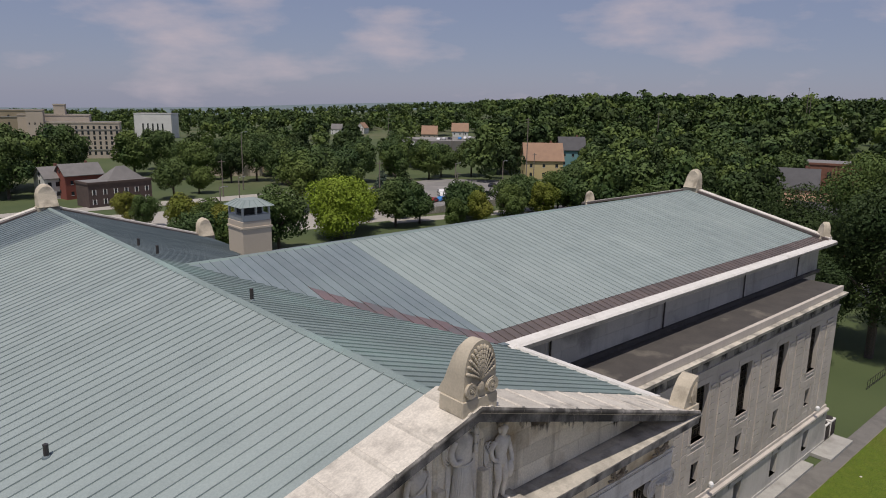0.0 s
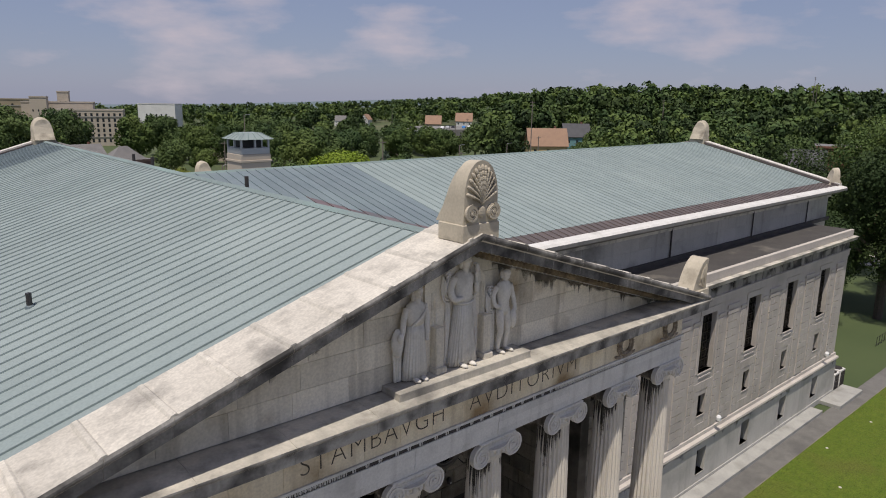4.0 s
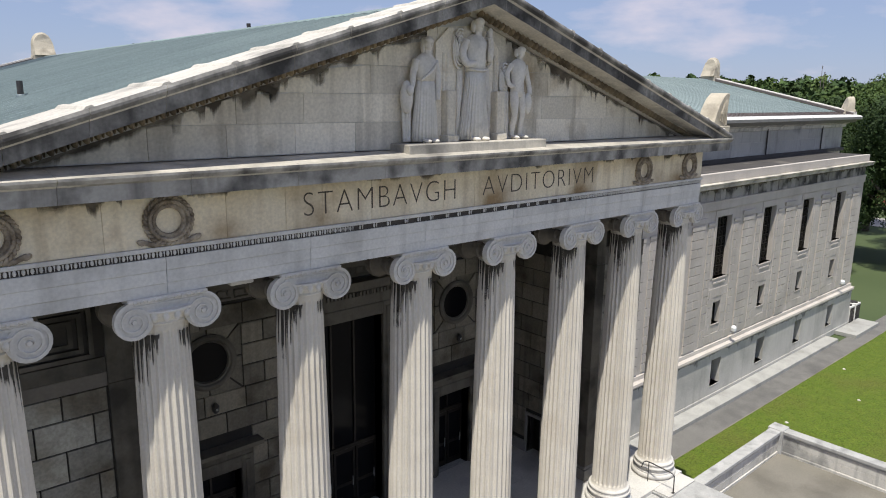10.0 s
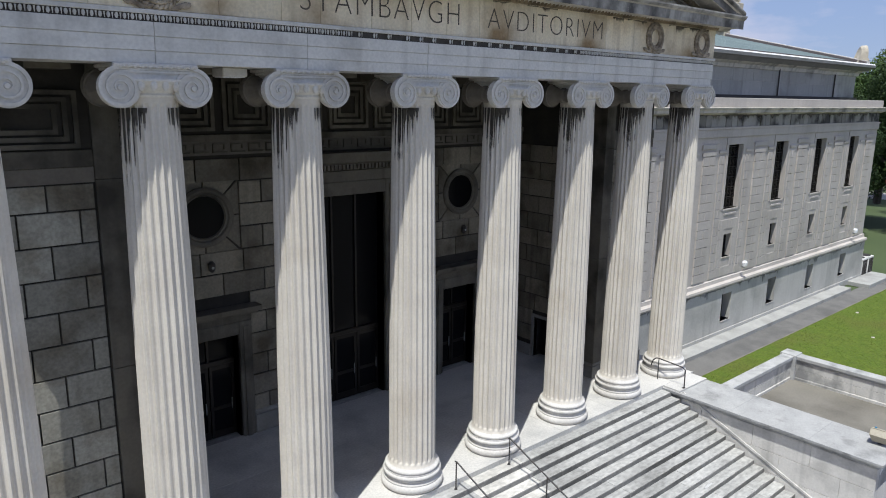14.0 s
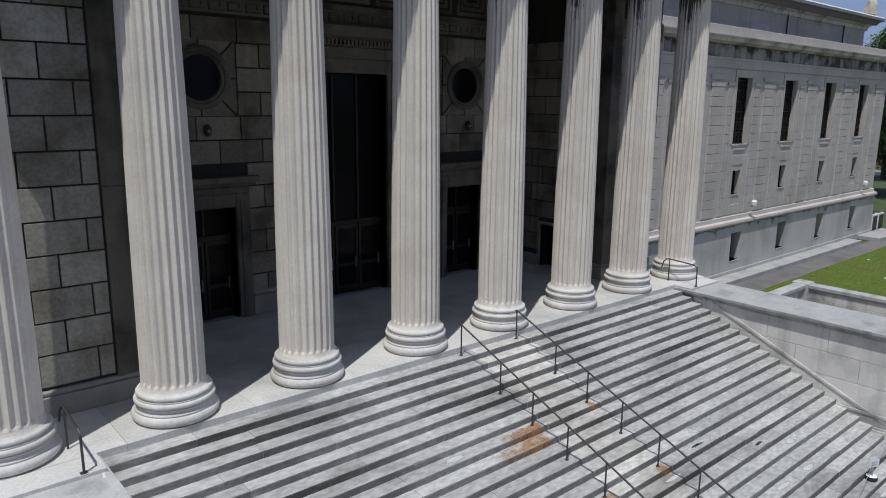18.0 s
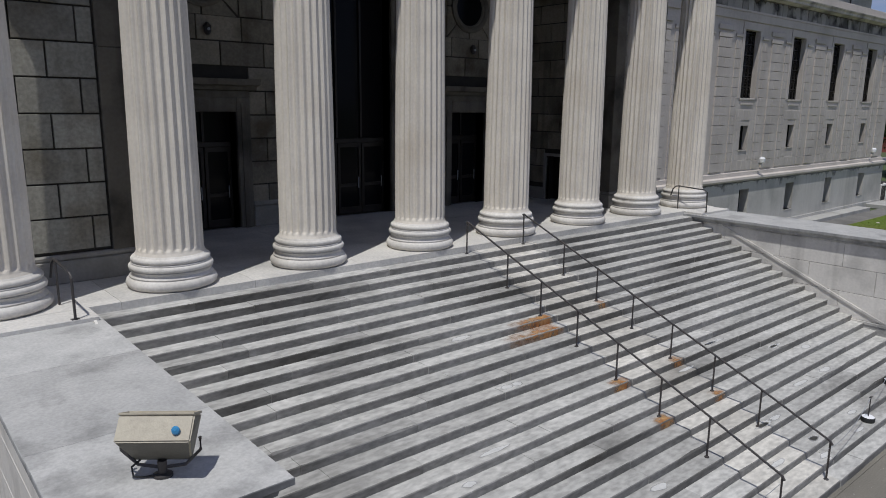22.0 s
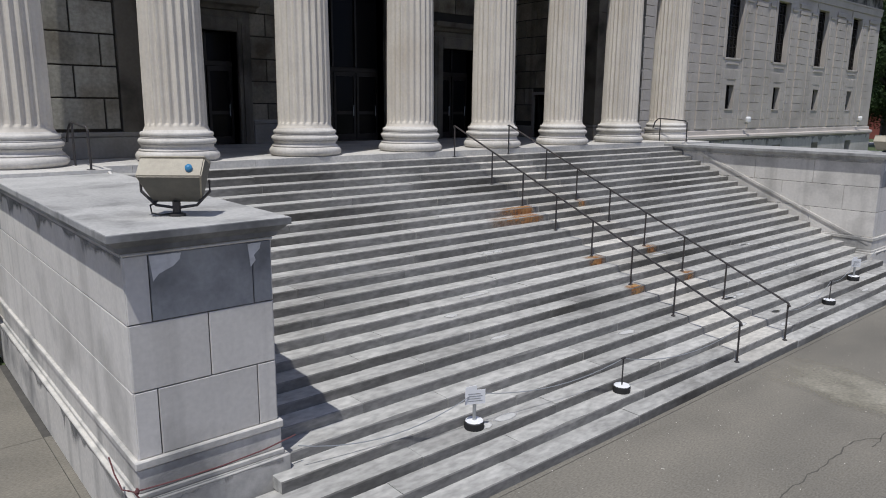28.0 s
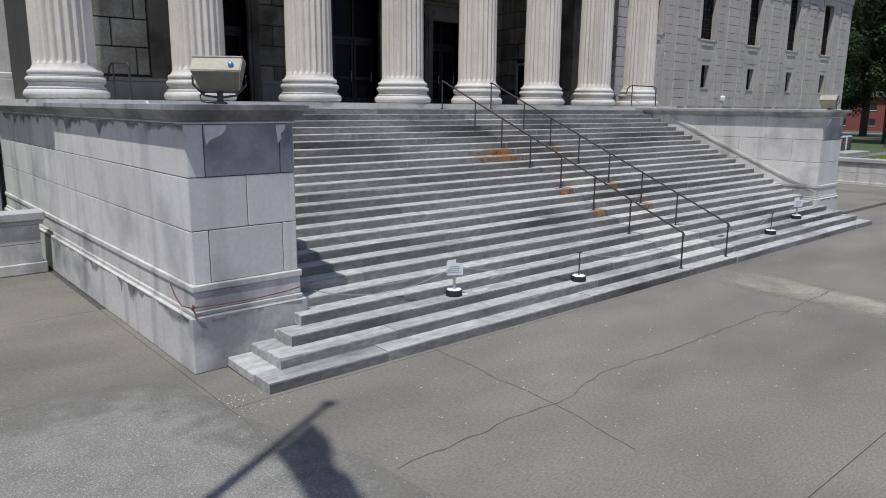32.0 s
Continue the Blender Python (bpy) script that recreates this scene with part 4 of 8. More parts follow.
def wreath_at(x, parent):
    w = bmesh.new()
    for i in range(30):
        a = 2 * math.pi * i / 30
        for dr, tilt in ((0.0, 0.0), (0.085, 0.55), (-0.085, -0.55)):
            rr = 0.40 + dr
            m = pose(x + rr * math.cos(a), -0.07 + abs(dr) * 0.4, 18.01 + rr * math.sin(a)) @ Matrix.Rotation(-a - tilt, 4, "Y") @ Matrix.Diagonal((0.05, 0.06, 0.085, 1))
            add_ball(w, nu=6, nv=4, m=m)
    for s in (-1, 1):
        for k in range(7):
            u = k / 6
            m = pose(x + s * (0.18 + 0.42 * u), -0.03, 17.60 - 0.05 * math.sin(u * 5) - 0.05 * u) @ Matrix.Rotation(s * 0.9, 4, "Y") @ Matrix.Diagonal((0.055, 0.035, 0.09, 1))
            add_ball(w, nu=6, nv=4, m=m)
    return part("wreath", w, WREATH, parent, "soot-darkened carved laurel wreath")


for x in (-8.72, 8.72, -11.93, 11.93):
    wreath_at(x, front)
# horizontal cornice
CORN = [(0.0, 18.56), (-0.07, 18.56), (-0.10, 18.57), (-0.2, 18.63), (-0.62, 18.65), (-0.66, 18.60), (-0.70, 18.60), (-0.72, 18.91), (-0.78, 18.95), (-0.84, 19.03), (-0.84, 19.08), (-0.1, 19.18), (0.6, 19.18), (0.6, 18.56)]
cuts = [-13.75] + [(-5.5 + k) * 2.42 for k in range(12)] + [13.75]
for a, b in zip(cuts, cuts[1:]):
    cbm = prism(CORN, "x", a + 0.004, b - 0.004)
    cbm.normal_update()
    for f in cbm.faces:
        if abs(f.normal.y) > 0.6:
            f.material_index = 1
    part("cornice_stone", cbm, [CORNICE, CORNICE_FACE], front)
for s in (-1, 1):
    part("cornice_return", prism([(s * (12.9 + 0.02 - p), z) for p, z in CORN], "y", 0.0, 6.8), CORNICE, front)
bm = bmesh.new()
for i in range(150):
    x = -12.8 + 25.6 * i / 149
    add_ball(bm, nu=7, nv=5, m=pose(x, -0.15, 18.615) @ Matrix.Diagonal((0.062, 0.06, 0.085, 1)))
    add_peg(bm, pose(x + 0.086, -0.135, 18.62), 4, 0.008, 0.022, 0.14)
part("egg_moulding", bm, EGG_BROWN, front, "brown stained egg and dart moulding")
part("egg_bed", box(-12.93, 12.93, -0.125, -0.06, 18.53, 18.7), EGG_BROWN, front)
# portico ceiling and rear beam, in the tone that carries the porch's shade
ceil = structure("ceiling", box(-12.9, 12.9, 1.3, 6.6, ARCH + 0.2, ARCH + 0.6), PORTICO_PLAIN_SHADE, "dark coffered stone portico ceiling", "ceiling")
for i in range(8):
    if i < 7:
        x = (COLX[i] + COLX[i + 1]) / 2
        part("ceiling_beam", box(x - 0.42, x + 0.42, 1.3, 6.35, ARCH - 0.12, ARCH + 0.2), PORTICO_PLAIN_SHADE, front)
fx = thing("soffit_light", "white boxed soffit light under the architrave", "lamp", (-6.95, 0.75, ARCH))
part("housing", box(-0.29, 0.29, -0.3, 0.3, -0.2, 0.0, 0.02), LIME_CLEAN, fx)
part("lens", box(-0.25, 0.25, -0.25, 0.25, -0.215, -0.2), WHITE, fx)
# brown dirt on the frieze and below the cornice
for xa, xb, sd, dp in ((-12.6, -9.6, 61, 0.8), (-8.3, -6.2, 62, 0.5), (-3.7, -1.2, 63, 0.45), (0.6, 3.4, 64, 0.35), (6.2, 8.2, 65, 0.45), (9.6, 12.4, 66, 0.7)):
    runs(front, [(xa, -0.006, 18.53), (xb, -0.006, 18.53)], (0, 0, -1), dp, sd, SOOT, long=0.25)

# ---- pediment ----
ped = thing("pediment", "weathered limestone pediment with raking cornice and relief field", "pediment", kind="structure")
SL = (23.52 - 19.25) / 13.62
part("tympanum_core", prism([(-12.9, 19.2), (12.9, 19.2), (0, 23.0)], "y", 0.33, 1.2), LIME_ENT, ped)
for r in range(5):
    za, zb = 19.22 + 0.705 * r, 19.22 + 0.705 * (r + 1)
    half = lambda z: (22.75 - z) / SL
    h0, h1 = half(za), half(zb)
    x = -h0
    ed = [-h0]
    q = -h0 - (h0 % 1.7) + (0.85 if r % 2 else 0)
    while q < h0:
        if -h0 + 0.5 < q < h0 - 0.5:
            ed.append(q)
        q += 1.7
    ed.append(h0)
    for a, b in zip(ed, ed[1:]):
        pts = [(a + 0.005, za + 0.005), (b - 0.005, za + 0.005)]
        for xx in (b - 0.005, a + 0.005):
            pts.append((xx, min(zb - 0.005, 22.75 - abs(xx) * SL)))
        pts = [p for i, p in enumerate(pts) if i < 2 or p[1] > za + 0.02]
        if len(pts) >= 3:
            part("tympanum_stone", prism(pts, "y", 0.30, 0.34), TYMP, ped)
for s in (-1, 1):
    L = 13.62
    cuts = [0.0] + [0.45 + 1.4 * k for k in range(10)] + [L]
    n = len(cuts) - 1
    for k in range(n):
        xa, xb = cuts[k], cuts[k + 1]
        bm = bmesh.new()
        prof = [(1.25, -0.02), (-0.80, 0.0), (-0.84, -0.07), (-0.84, -0.12), (-0.78, -0.2), (-0.72, -0.24), (-0.70, -0.52), (-0.64, -0.52), (-0.6, -0.47), (0.0, -0.50), (0.1, -0.60), (0.2, -0.62), (0.22, -0.74), (0.45, -0.76), (1.25, -0.76)]
        ra = [bm.verts.new((s * (xa + (0.004 if k else 0)), y, 23.52 - SL * xa + dz)) for y, dz in prof]
        rb = [bm.verts.new((s * (xb - 0.004), y, 23.52 - SL * xb + dz)) for y, dz in prof]
        m = len(prof)
        for i in range(m):
            bm.faces.new((ra[i], ra[(i + 1) % m], rb[(i + 1) % m], rb[i]))
        bm.faces.new(ra)
        bm.faces.new(list(reversed(rb)))
        bm.normal_update()
        for f in bm.faces:
            if abs(f.normal.y) > 0.6 and f.calc_center_median().y < 0:
                f.material_index = 1
        part("raking_stone", bm, [RAKE, RAKE_FACE], ped)
        if k:
            bm = bmesh.new()
            for y0, y1 in ((-0.8, 1.2),):
                for da, db in ((-0.10, 0.10),):
                    v = [bm.verts.new((s * (xa + d), y, 23.52 - SL * (xa + d) + (0.0 if y < 0 else -0.02) + e)) for d, y, e in
                         ((da, y0, 0.002), (db, y0, 0.002), (db, y1, 0.002), (da, y1, 0.002), (da * .5, y0, 0.045), (db * .5, y0, 0.045), (db * .5, y1, 0.045), (da * .5, y1, 0.045))]
                    for f in ((4, 5, 6, 7), (0, 1, 5, 4), (1, 2, 6, 5), (2, 3, 7, 6), (3, 0, 4, 7)):
                        bm.faces.new([v[i] for i in f])
            part("joint_roll", bm, RAKE, ped)
    bm = bmesh.new()
    for i in range(60):
        x = 0.25 + 12.4 * i / 59
        add_ball(bm, nu=8, nv=5, m=pose(s * x, 0.08, 23.52 - SL * x - 0.62) @ Matrix.Rotation(s * math.atan(SL), 4, "Y") @ Matrix.Diagonal((0.075, 0.12, 0.12, 1)))
        add_ball(bm, nu=5, nv=4, m=pose(s * (x + 0.105), 0.08, 23.52 - SL * (x + 0.105) - 0.62) @ Matrix.Diagonal((0.022, 0.10, 0.11, 1)))
    part("egg_moulding", bm, EGG_BROWN, ped)
    hl = lambda x: (s * x, 0.294, 23.52 - SL * x - 0.77)
    runs(ped, [hl(1.5), hl(11.6)], (0, 0, -1), 1.0, 70 + s, SOOT, long=0.16)
    runs(ped, [(s * 2.6, 0.291, 23.52 - SL * 2.6 - 0.77), (s * 6.5, 0.291, 23.52 - SL * 6.5 - 0.77)], (0, 0, -1), 1.1, 80 + s, SOOT, long=0.3)



# ---- pediment figures ----
def ball(bm, x, y, z, rx, ry, rz, ax=0, ay=0, az=0):
    add_ball(bm, nu=14, nv=9, m=pose(x, y, z, ax, ay, az) @ Matrix.Diagonal((rx, ry, rz, 1)))


def sculpture(name, bm, parent_label, x, y, z):
    ob = part(name, bm, FIGURE, None, smooth=True)
    ob.location = (x, y, z)
    ob.scale = (1.12, 1.0, 1.06)
    return tagged(ob, parent_label, "statue", group="pediment relief figures")


def loft(bm, rows, n=60, folds=0, seed=0):
    """A body of oval rings; rows are (x, y, z, half width, half depth, fold depth). Folds run down as soft ridges of uneven width."""
    r = random.Random(seed)
    ph = [r.uniform(0, 6.28) for _ in range(3)]
    rings = []
    for x, y, z, rx, ry, fd in rows:
        ring = []
        for i in range(n):
            a = 2 * math.pi * i / n
            k = 1 + fd * (abs(math.sin(folds * a / 2 + 0.5 * math.sin(3 * a + ph[0]) + ph[1])) - 0.6)
            ring.append(bm.verts.new((x + rx * k * math.cos(a), y + ry * k * math.sin(a), z)))
        rings.append(ring)
    for a, b in zip(rings, rings[1:]):
        for i in range(n):
            bm.faces.new((a[i], a[(i + 1) % n], b[(i + 1) % n], b[i]))
    bm.faces.new(list(reversed(rings[0])))
    bm.faces.new(rings[-1])


def arm(bm, pts, radii, n=12):
    """A limb of changing thickness through a few joints, rounded between them."""
    P = [Vector(p) for p in pts]
    fine, rad = [], []
    for i in range(len(P) - 1):
        p0, p1, p2, p3 = P[max(i - 1, 0)], P[i], P[i + 1], P[min(i + 2, len(P) - 1)]
        for k in range(6):
            u = k / 6
            fine.append(0.5 * (2 * p1 + (p2 - p0) * u + (2 * p0 - 5 * p1 + 4 * p2 - p3) * u * u + (3 * p1 - p0 - 3 * p2 + p3) * u ** 3))
            rad.append(radii[i] + (radii[i + 1] - radii[i]) * u)
    fine.append(P[-1])
    rad.append(radii[-1])
    rings = []
    for i, p in enumerate(fine):
        d = (fine[min(i + 1, len(fine) - 1)] - fine[max(i - 1, 0)]).normalized()
        u = d.cross((0, 1, 0))
        u = u.normalized() if u.length > 0.1 else Vector((1, 0, 0))
        v = d.cross(u)
        rings.append([bm.verts.new(p + rad[i] * (math.cos(2 * math.pi * k / n) * u + math.sin(2 * math.pi * k / n) * v)) for k in range(n)])
    for a, b in zip(rings, rings[1:]):
        for k in range(n):
            bm.faces.new((a[k], a[(k + 1) % n], b[(k + 1) % n], b[k]))
    bm.faces.new(list(reversed(rings[0])))
    bm.faces.new(rings[-1])


def carved_head(bm, x, y, z, h, hair):
    """A plain carved head with hair mass, brow and neck; z is the chin."""
    arm(bm, [(x, y + 0.04, z - 0.55 * h), (x, y + 0.03, z - 0.1 * h), (x, y + 0.02, z + 0.2 * h)], [0.36 * h, 0.27 * h, 0.27 * h])
    ball(bm, x, y, z + 0.5 * h, 0.33 * h, 0.40 * h, 0.53 * h)
    ball(bm, x, y - 0.38 * h, z + 0.42 * h, 0.05 * h, 0.08 * h, 0.14 * h)
    ball(bm, x, y - 0.02, z + 0.72 * h, 0.40 * h, 0.43 * h, 0.34 * h)
    for q in (-1, 1):
        ball(bm, x + q * 0.33 * h, y + 0.08, z + (0.5 - 0.2 * hair) * h, 0.13 * h, 0.24 * h, (0.34 + 0.3 * hair) * h)


def feather_fan(bm, x, y, z, w, h, side):
    """A folded wing: a rounded flat field with nested ridges that follow its rim."""
    add_ball(bm, m=pose(x, y, z, 0, side * 6, 0) @ Matrix.Diagonal((w, 0.09, h, 1)), nu=24, nv=14)
    for k in range(4):
        q = 1 - 0.2 * k
        pts = [(x + w * q * math.cos(a) * side, y - 0.075 - 0.012 * k, z + h * q * math.sin(a)) for a in [-1.9 + 3.9 * i / 14 for i in range(15)]]
        add_tube(bm, pts, 0.026, 6)


b = bmesh.new()
loft(b, [(0, 0.06, 0.03, 0.50, 0.23, 0.30), (0, 0.06, 0.35, 0.45, 0.21, 0.28), (0, 0.06, 0.95, 0.37, 0.20, 0.22), (0, 0.05, 1.5, 0.31, 0.20, 0.12), (0, 0.05, 1.88, 0.29, 0.19, 0.05)], 96, 26, 3)
loft(b, [(0, 0.05, 1.80, 0.31, 0.20, 0), (0, 0.05, 1.98, 0.31, 0.20, 0), (0, 0.04, 2.3, 0.31, 0.22, 0), (0, 0.04, 2.52, 0.33, 0.22, 0), (0, 0.05, 2.66, 0.27, 0.17, 0), (0, 0.05, 2.74, 0.12, 0.12, 0)], 40)
add_tube(b, [(-0.31, -0.05, 1.86), (-0.15, -0.15, 1.83), (0.0, -0.17, 1.82), (0.15, -0.15, 1.83), (0.31, -0.05, 1.86)], 0.03, 6)
carved_head(b, 0.02, -0.04, 2.78, 0.36, 0.3)
feather_fan(b, -0.50, 0.16, 2.36, 0.22, 0.50, -1)
feather_fan(b, 0.50, 0.18, 2.40, 0.17, 0.46, 1)
arm(b, [(-0.30, 0.05, 2.58), (-0.46, 0.02, 2.25), (-0.40, -0.1, 1.98), (-0.18, -0.2, 2.02)], [0.11, 0.10, 0.09, 0.06])
arm(b, [(0.30, 0.05, 2.58), (0.44, 0.02, 2.28), (0.38, -0.1, 2.12), (0.32, -0.16, 2.40)], [0.11, 0.10, 0.08, 0.06])
arm(b, [(0.33, -0.14, 2.3), (0.34, -0.14, 2.55), (0.34, -0.14, 2.66)], [0.035, 0.06, 0.08])
ball(b, 0.34, -0.14, 2.78, 0.07, 0.07, 0.14)
for q in (-1, 1):
    for k in range(3):
        arm(b, [(q * (0.40 + 0.05 * k), 0.14, 1.95), (q * (0.44 + 0.05 * k), 0.12, 1.3), (q * (0.47 + 0.05 * k) + 0.05 * math.sin(k), 0.13, 0.7), (q * (0.46 + 0.04 * k), 0.14, 0.06)], [0.035, 0.045, 0.035, 0.05], 8)
    ball(b, q * 0.16, -0.22, 0.05, 0.09, 0.2, 0.06)
sculpture("carved_figure", b, "winged robed figure carved in pale limestone relief", 0.12, 0.06, 19.37)

b = bmesh.new()
loft(b, [(0, 0.06, 0.03, 0.37, 0.19, 0.22), (0, 0.06, 0.4, 0.35, 0.18, 0.20), (0, 0.05, 0.9, 0.31, 0.17, 0.12), (0, 0.05, 1.3, 0.29, 0.17, 0.05), (0, 0.05, 1.55, 0.26, 0.16, 0.0)], 96, 24, 5)
loft(b, [(0, 0.05, 1.5, 0.26, 0.16, 0), (0, 0.04, 1.75, 0.27, 0.18, 0), (0, 0.04, 1.95, 0.29, 0.19, 0), (0, 0.05, 2.08, 0.28, 0.15, 0), (0, 0.05, 2.18, 0.11, 0.1, 0)], 40)
carved_head(b, 0.03, -0.02, 2.24, 0.33, 0.9)
arm(b, [(-0.27, 0.05, 2.02), (-0.38, 0.03, 1.7), (-0.44, -0.02, 1.42), (-0.50, -0.06, 1.3)], [0.10, 0.085, 0.07, 0.06])
arm(b, [(0.27, 0.05, 2.02), (0.36, 0.03, 1.65), (0.33, -0.04, 1.3), (0.29, -0.10, 1.05)], [0.10, 0.085, 0.065, 0.05])
add_ball(b, m=pose(-0.56, 0.05, 1.12) @ Matrix.Diagonal((0.18, 0.12, 0.40, 1)), nu=16, nv=10)
add_ball(b, m=pose(-0.54, -0.06, 1.28) @ Matrix.Diagonal((0.10, 0.09, 0.13, 1)), nu=12, nv=8)
for k in range(3):
    arm(b, [(-0.62 + 0.09 * k, 0.12, 0.85), (-0.60 + 0.08 * k, 0.12, 0.4), (-0.58 + 0.07 * k, 0.12, 0.03)], [0.05, 0.045, 0.045], 8)
arm(b, [(0.26, -0.1, 1.98), (0.02, -0.18, 1.74), (-0.24, -0.1, 1.52)], [0.03, 0.035, 0.03], 8)
for q in (-1, 1):
    ball(b, q * 0.12, -0.2, 0.05, 0.08, 0.18, 0.06)
sculpture("carved_figure", b, "draped standing figure carved in pale limestone relief", -1.70, 0.06, 19.37)

b = bmesh.new()
loft(b, [(0, 0.05, 1.16, 0.20, 0.15, 0), (0, 0.05, 1.34, 0.23, 0.16, 0), (0, 0.05, 1.52, 0.20, 0.14, 0), (0, 0.04, 1.8, 0.26, 0.18, 0), (0, 0.04, 1.98, 0.27, 0.18, 0), (0, 0.05, 2.1, 0.24, 0.14, 0), (0, 0.05, 2.18, 0.1, 0.1, 0)], 40)
carved_head(b, 0.03, -0.02, 2.2, 0.31, 0.1)
for q in (-1, 1):
    arm(b, [(q * 0.11, 0.05, 1.28), (q * 0.14, 0.0, 0.95), (q * 0.14, -0.03, 0.66), (q * 0.15, 0.04, 0.36), (q * 0.15, 0.06, 0.08)], [0.14, 0.125, 0.085, 0.085, 0.06])
    ball(b, q * 0.17, -0.1, 0.05, 0.075, 0.19, 0.055)
arm(b, [(-0.25, 0.05, 2.02), (-0.40, 0.05, 1.80), (-0.36, 0.0, 1.50), (-0.22, -0.1, 1.44)], [0.095, 0.08, 0.065, 0.05])
arm(b, [(0.25, 0.05, 2.02), (0.35, 0.03, 1.70), (0.40, -0.02, 1.42), (0.36, -0.10, 1.22)], [0.095, 0.08, 0.07, 0.06])
feather_fan(b, -0.44, 0.18, 1.62, 0.19, 0.44, -1)
add_ball(b, m=pose(0.30, -0.08, 0.98) @ Matrix.Diagonal((0.12, 0.11, 0.30, 1)), nu=14, nv=9)
for k in range(4):
    arm(b, [(-0.50 + 0.08 * k, 0.17, 1.3), (-0.48 + 0.07 * k, 0.16, 0.7), (-0.46 + 0.07 * k, 0.17, 0.04)], [0.04, 0.045, 0.04], 8)
sculpture("carved_figure", b, "unrobed standing figure carved in pale limestone relief", 1.85, 0.04, 19.37)
part("figure_plinth", box(-2.72, 2.60, -0.50, 0.34, 19.05, 19.37, 0.02), CORNICE, ped)
for x in (-0.98, -0.84, 0.98, 1.12):
    part("relief_strip", tube([(x, 0.24, 19.4), (x, 0.24, 21.75)], 0.055, 8), TYMP, ped)
for x in (-0.88, 1.04):
    part("pedestal", box(x - 0.15, x + 0.15, -0.05, 0.32, 19.36, 20.75, 0.02), TYMP, ped)
    part("pedestal_foot", box(x - 0.2, x + 0.2, -0.14, 0.32, 19.36, 19.55, 0.02), TYMP, ped)
part("relief_panel", prism([(-1.25, 19.3), (1.15, 19.3), (1.15, 21.9), (0.75, 22.4), (-0.8, 22.4), (-1.25, 22.0)], "y", 0.22, 0.32), TYMP, ped)


# ---- acroteria ----
def palmette(parent, w, h, d, leaves, mat):
    """An upright shell-shaped ornament: a thick rounded slab with curved leaves and two scrolls on its face; local -y is the face."""
    bm = bmesh.new()
    n = 26
    outline = []
    for i in range(n + 1):
        u = i / n
        a = math.pi * u
        x = w * 0.5 * math.cos(a) * (1.0 if math.sin(a) > 0.55 else 1.0)
        z = h * 0.36 + h * 0.64 * math.sin(a) ** 0.85 if 0 < i < n else h * 0.30
        k = 1 + 0.018 * math.sin(a * 2 * leaves)
        outline.append((x * k, z * (1 + 0.012 * math.sin(a * 2 * leaves))))
    outline += [(-w * 0.52, 0.0), (w * 0.52, 0.0)]
    m = len(outline)
    fr = [bm.verts.new((x, -0.02, z)) for x, z in outline]
    mid = [bm.verts.new((x, d * 0.45, z * (0.99 if z > h * 0.3 else 1))) for x, z in outline]
    # the back sweeps down and outwards
    bk = [bm.verts.new((x * 0.96, d * (0.62 + 0.55 * (1 - min(z / h, 1)) ** 2), z * 0.9)) for x, z in outline]
    bm.faces.new(fr)
    for r0, r1 in ((fr, mid), (mid, bk)):
        for i in range(m):
            bm.faces.new((r0[i], r0[(i + 1) % m], r1[(i + 1) % m], r1[i]))
    bm.faces.new(list(reversed(bk)))
    slab = part("slab", bm, mat, parent)
    bm = bmesh.new()
    for i in range(leaves):
        a = math.pi * (0.07 + 0.86 * i / (leaves - 1))
        ex, ez = 0.45 * w * math.cos(a), h * 0.36 + h * 0.56 * math.sin(a)
        pts = []
        for k in range(9):
            u = k / 8
            c = u ** 1.35
            pts.append((ex * c * (0.75 + 0.25 * u), -0.03 - 0.05 * math.sin(u * math.pi), h * 0.3 + (ez - h * 0.3) * u))
        for k in range(8):
            p, q = Vector(pts[k]), Vector(pts[k + 1])
            r = 0.012 * h + 0.022 * h * (k / 7)
            c = (p + q) / 2
            d2 = q - p
            add_ball(bm, nu=7, nv=5, m=Matrix.Translation(c) @ d2.to_track_quat("Z", "Y").to_matrix().to_4x4() @ Matrix.Diagonal((r, r, d2.length * 0.75, 1)))
    part("leaf_relief", bm, mat, parent)
    bm = bmesh.new()
    for hand, s in ((1, -1), (-1, 1)):
        spiral_volute(bm, s * w * 0.32, h * 0.175, -0.10, 0.14, h * 0.13, hand)
    add_ball(bm, nu=10, nv=7, m=pose(0, -0.04, h * 0.18) @ Matrix.Diagonal((w * 0.12, 0.08, h * 0.1, 1)))
    part("scroll_band", bm, mat, parent)
    return slab


def acroterion(x, y, z, w, h, turn, label, block=0.0, mat=None):
    t = thing("acroterion", label, "roof ornament", (x, y, z), group="roof acroteria")
    t.rotation_euler = (0, 0, radians(turn))
    mat = mat or ACRO
    if block:
        part("pedestal", box(-w * 0.55, w * 0.55, -0.06, w * 0.75, -block, 0.0, 0.02), mat, t)
    palmette(t, w, h, w * 0.75, 13, mat)
    return t


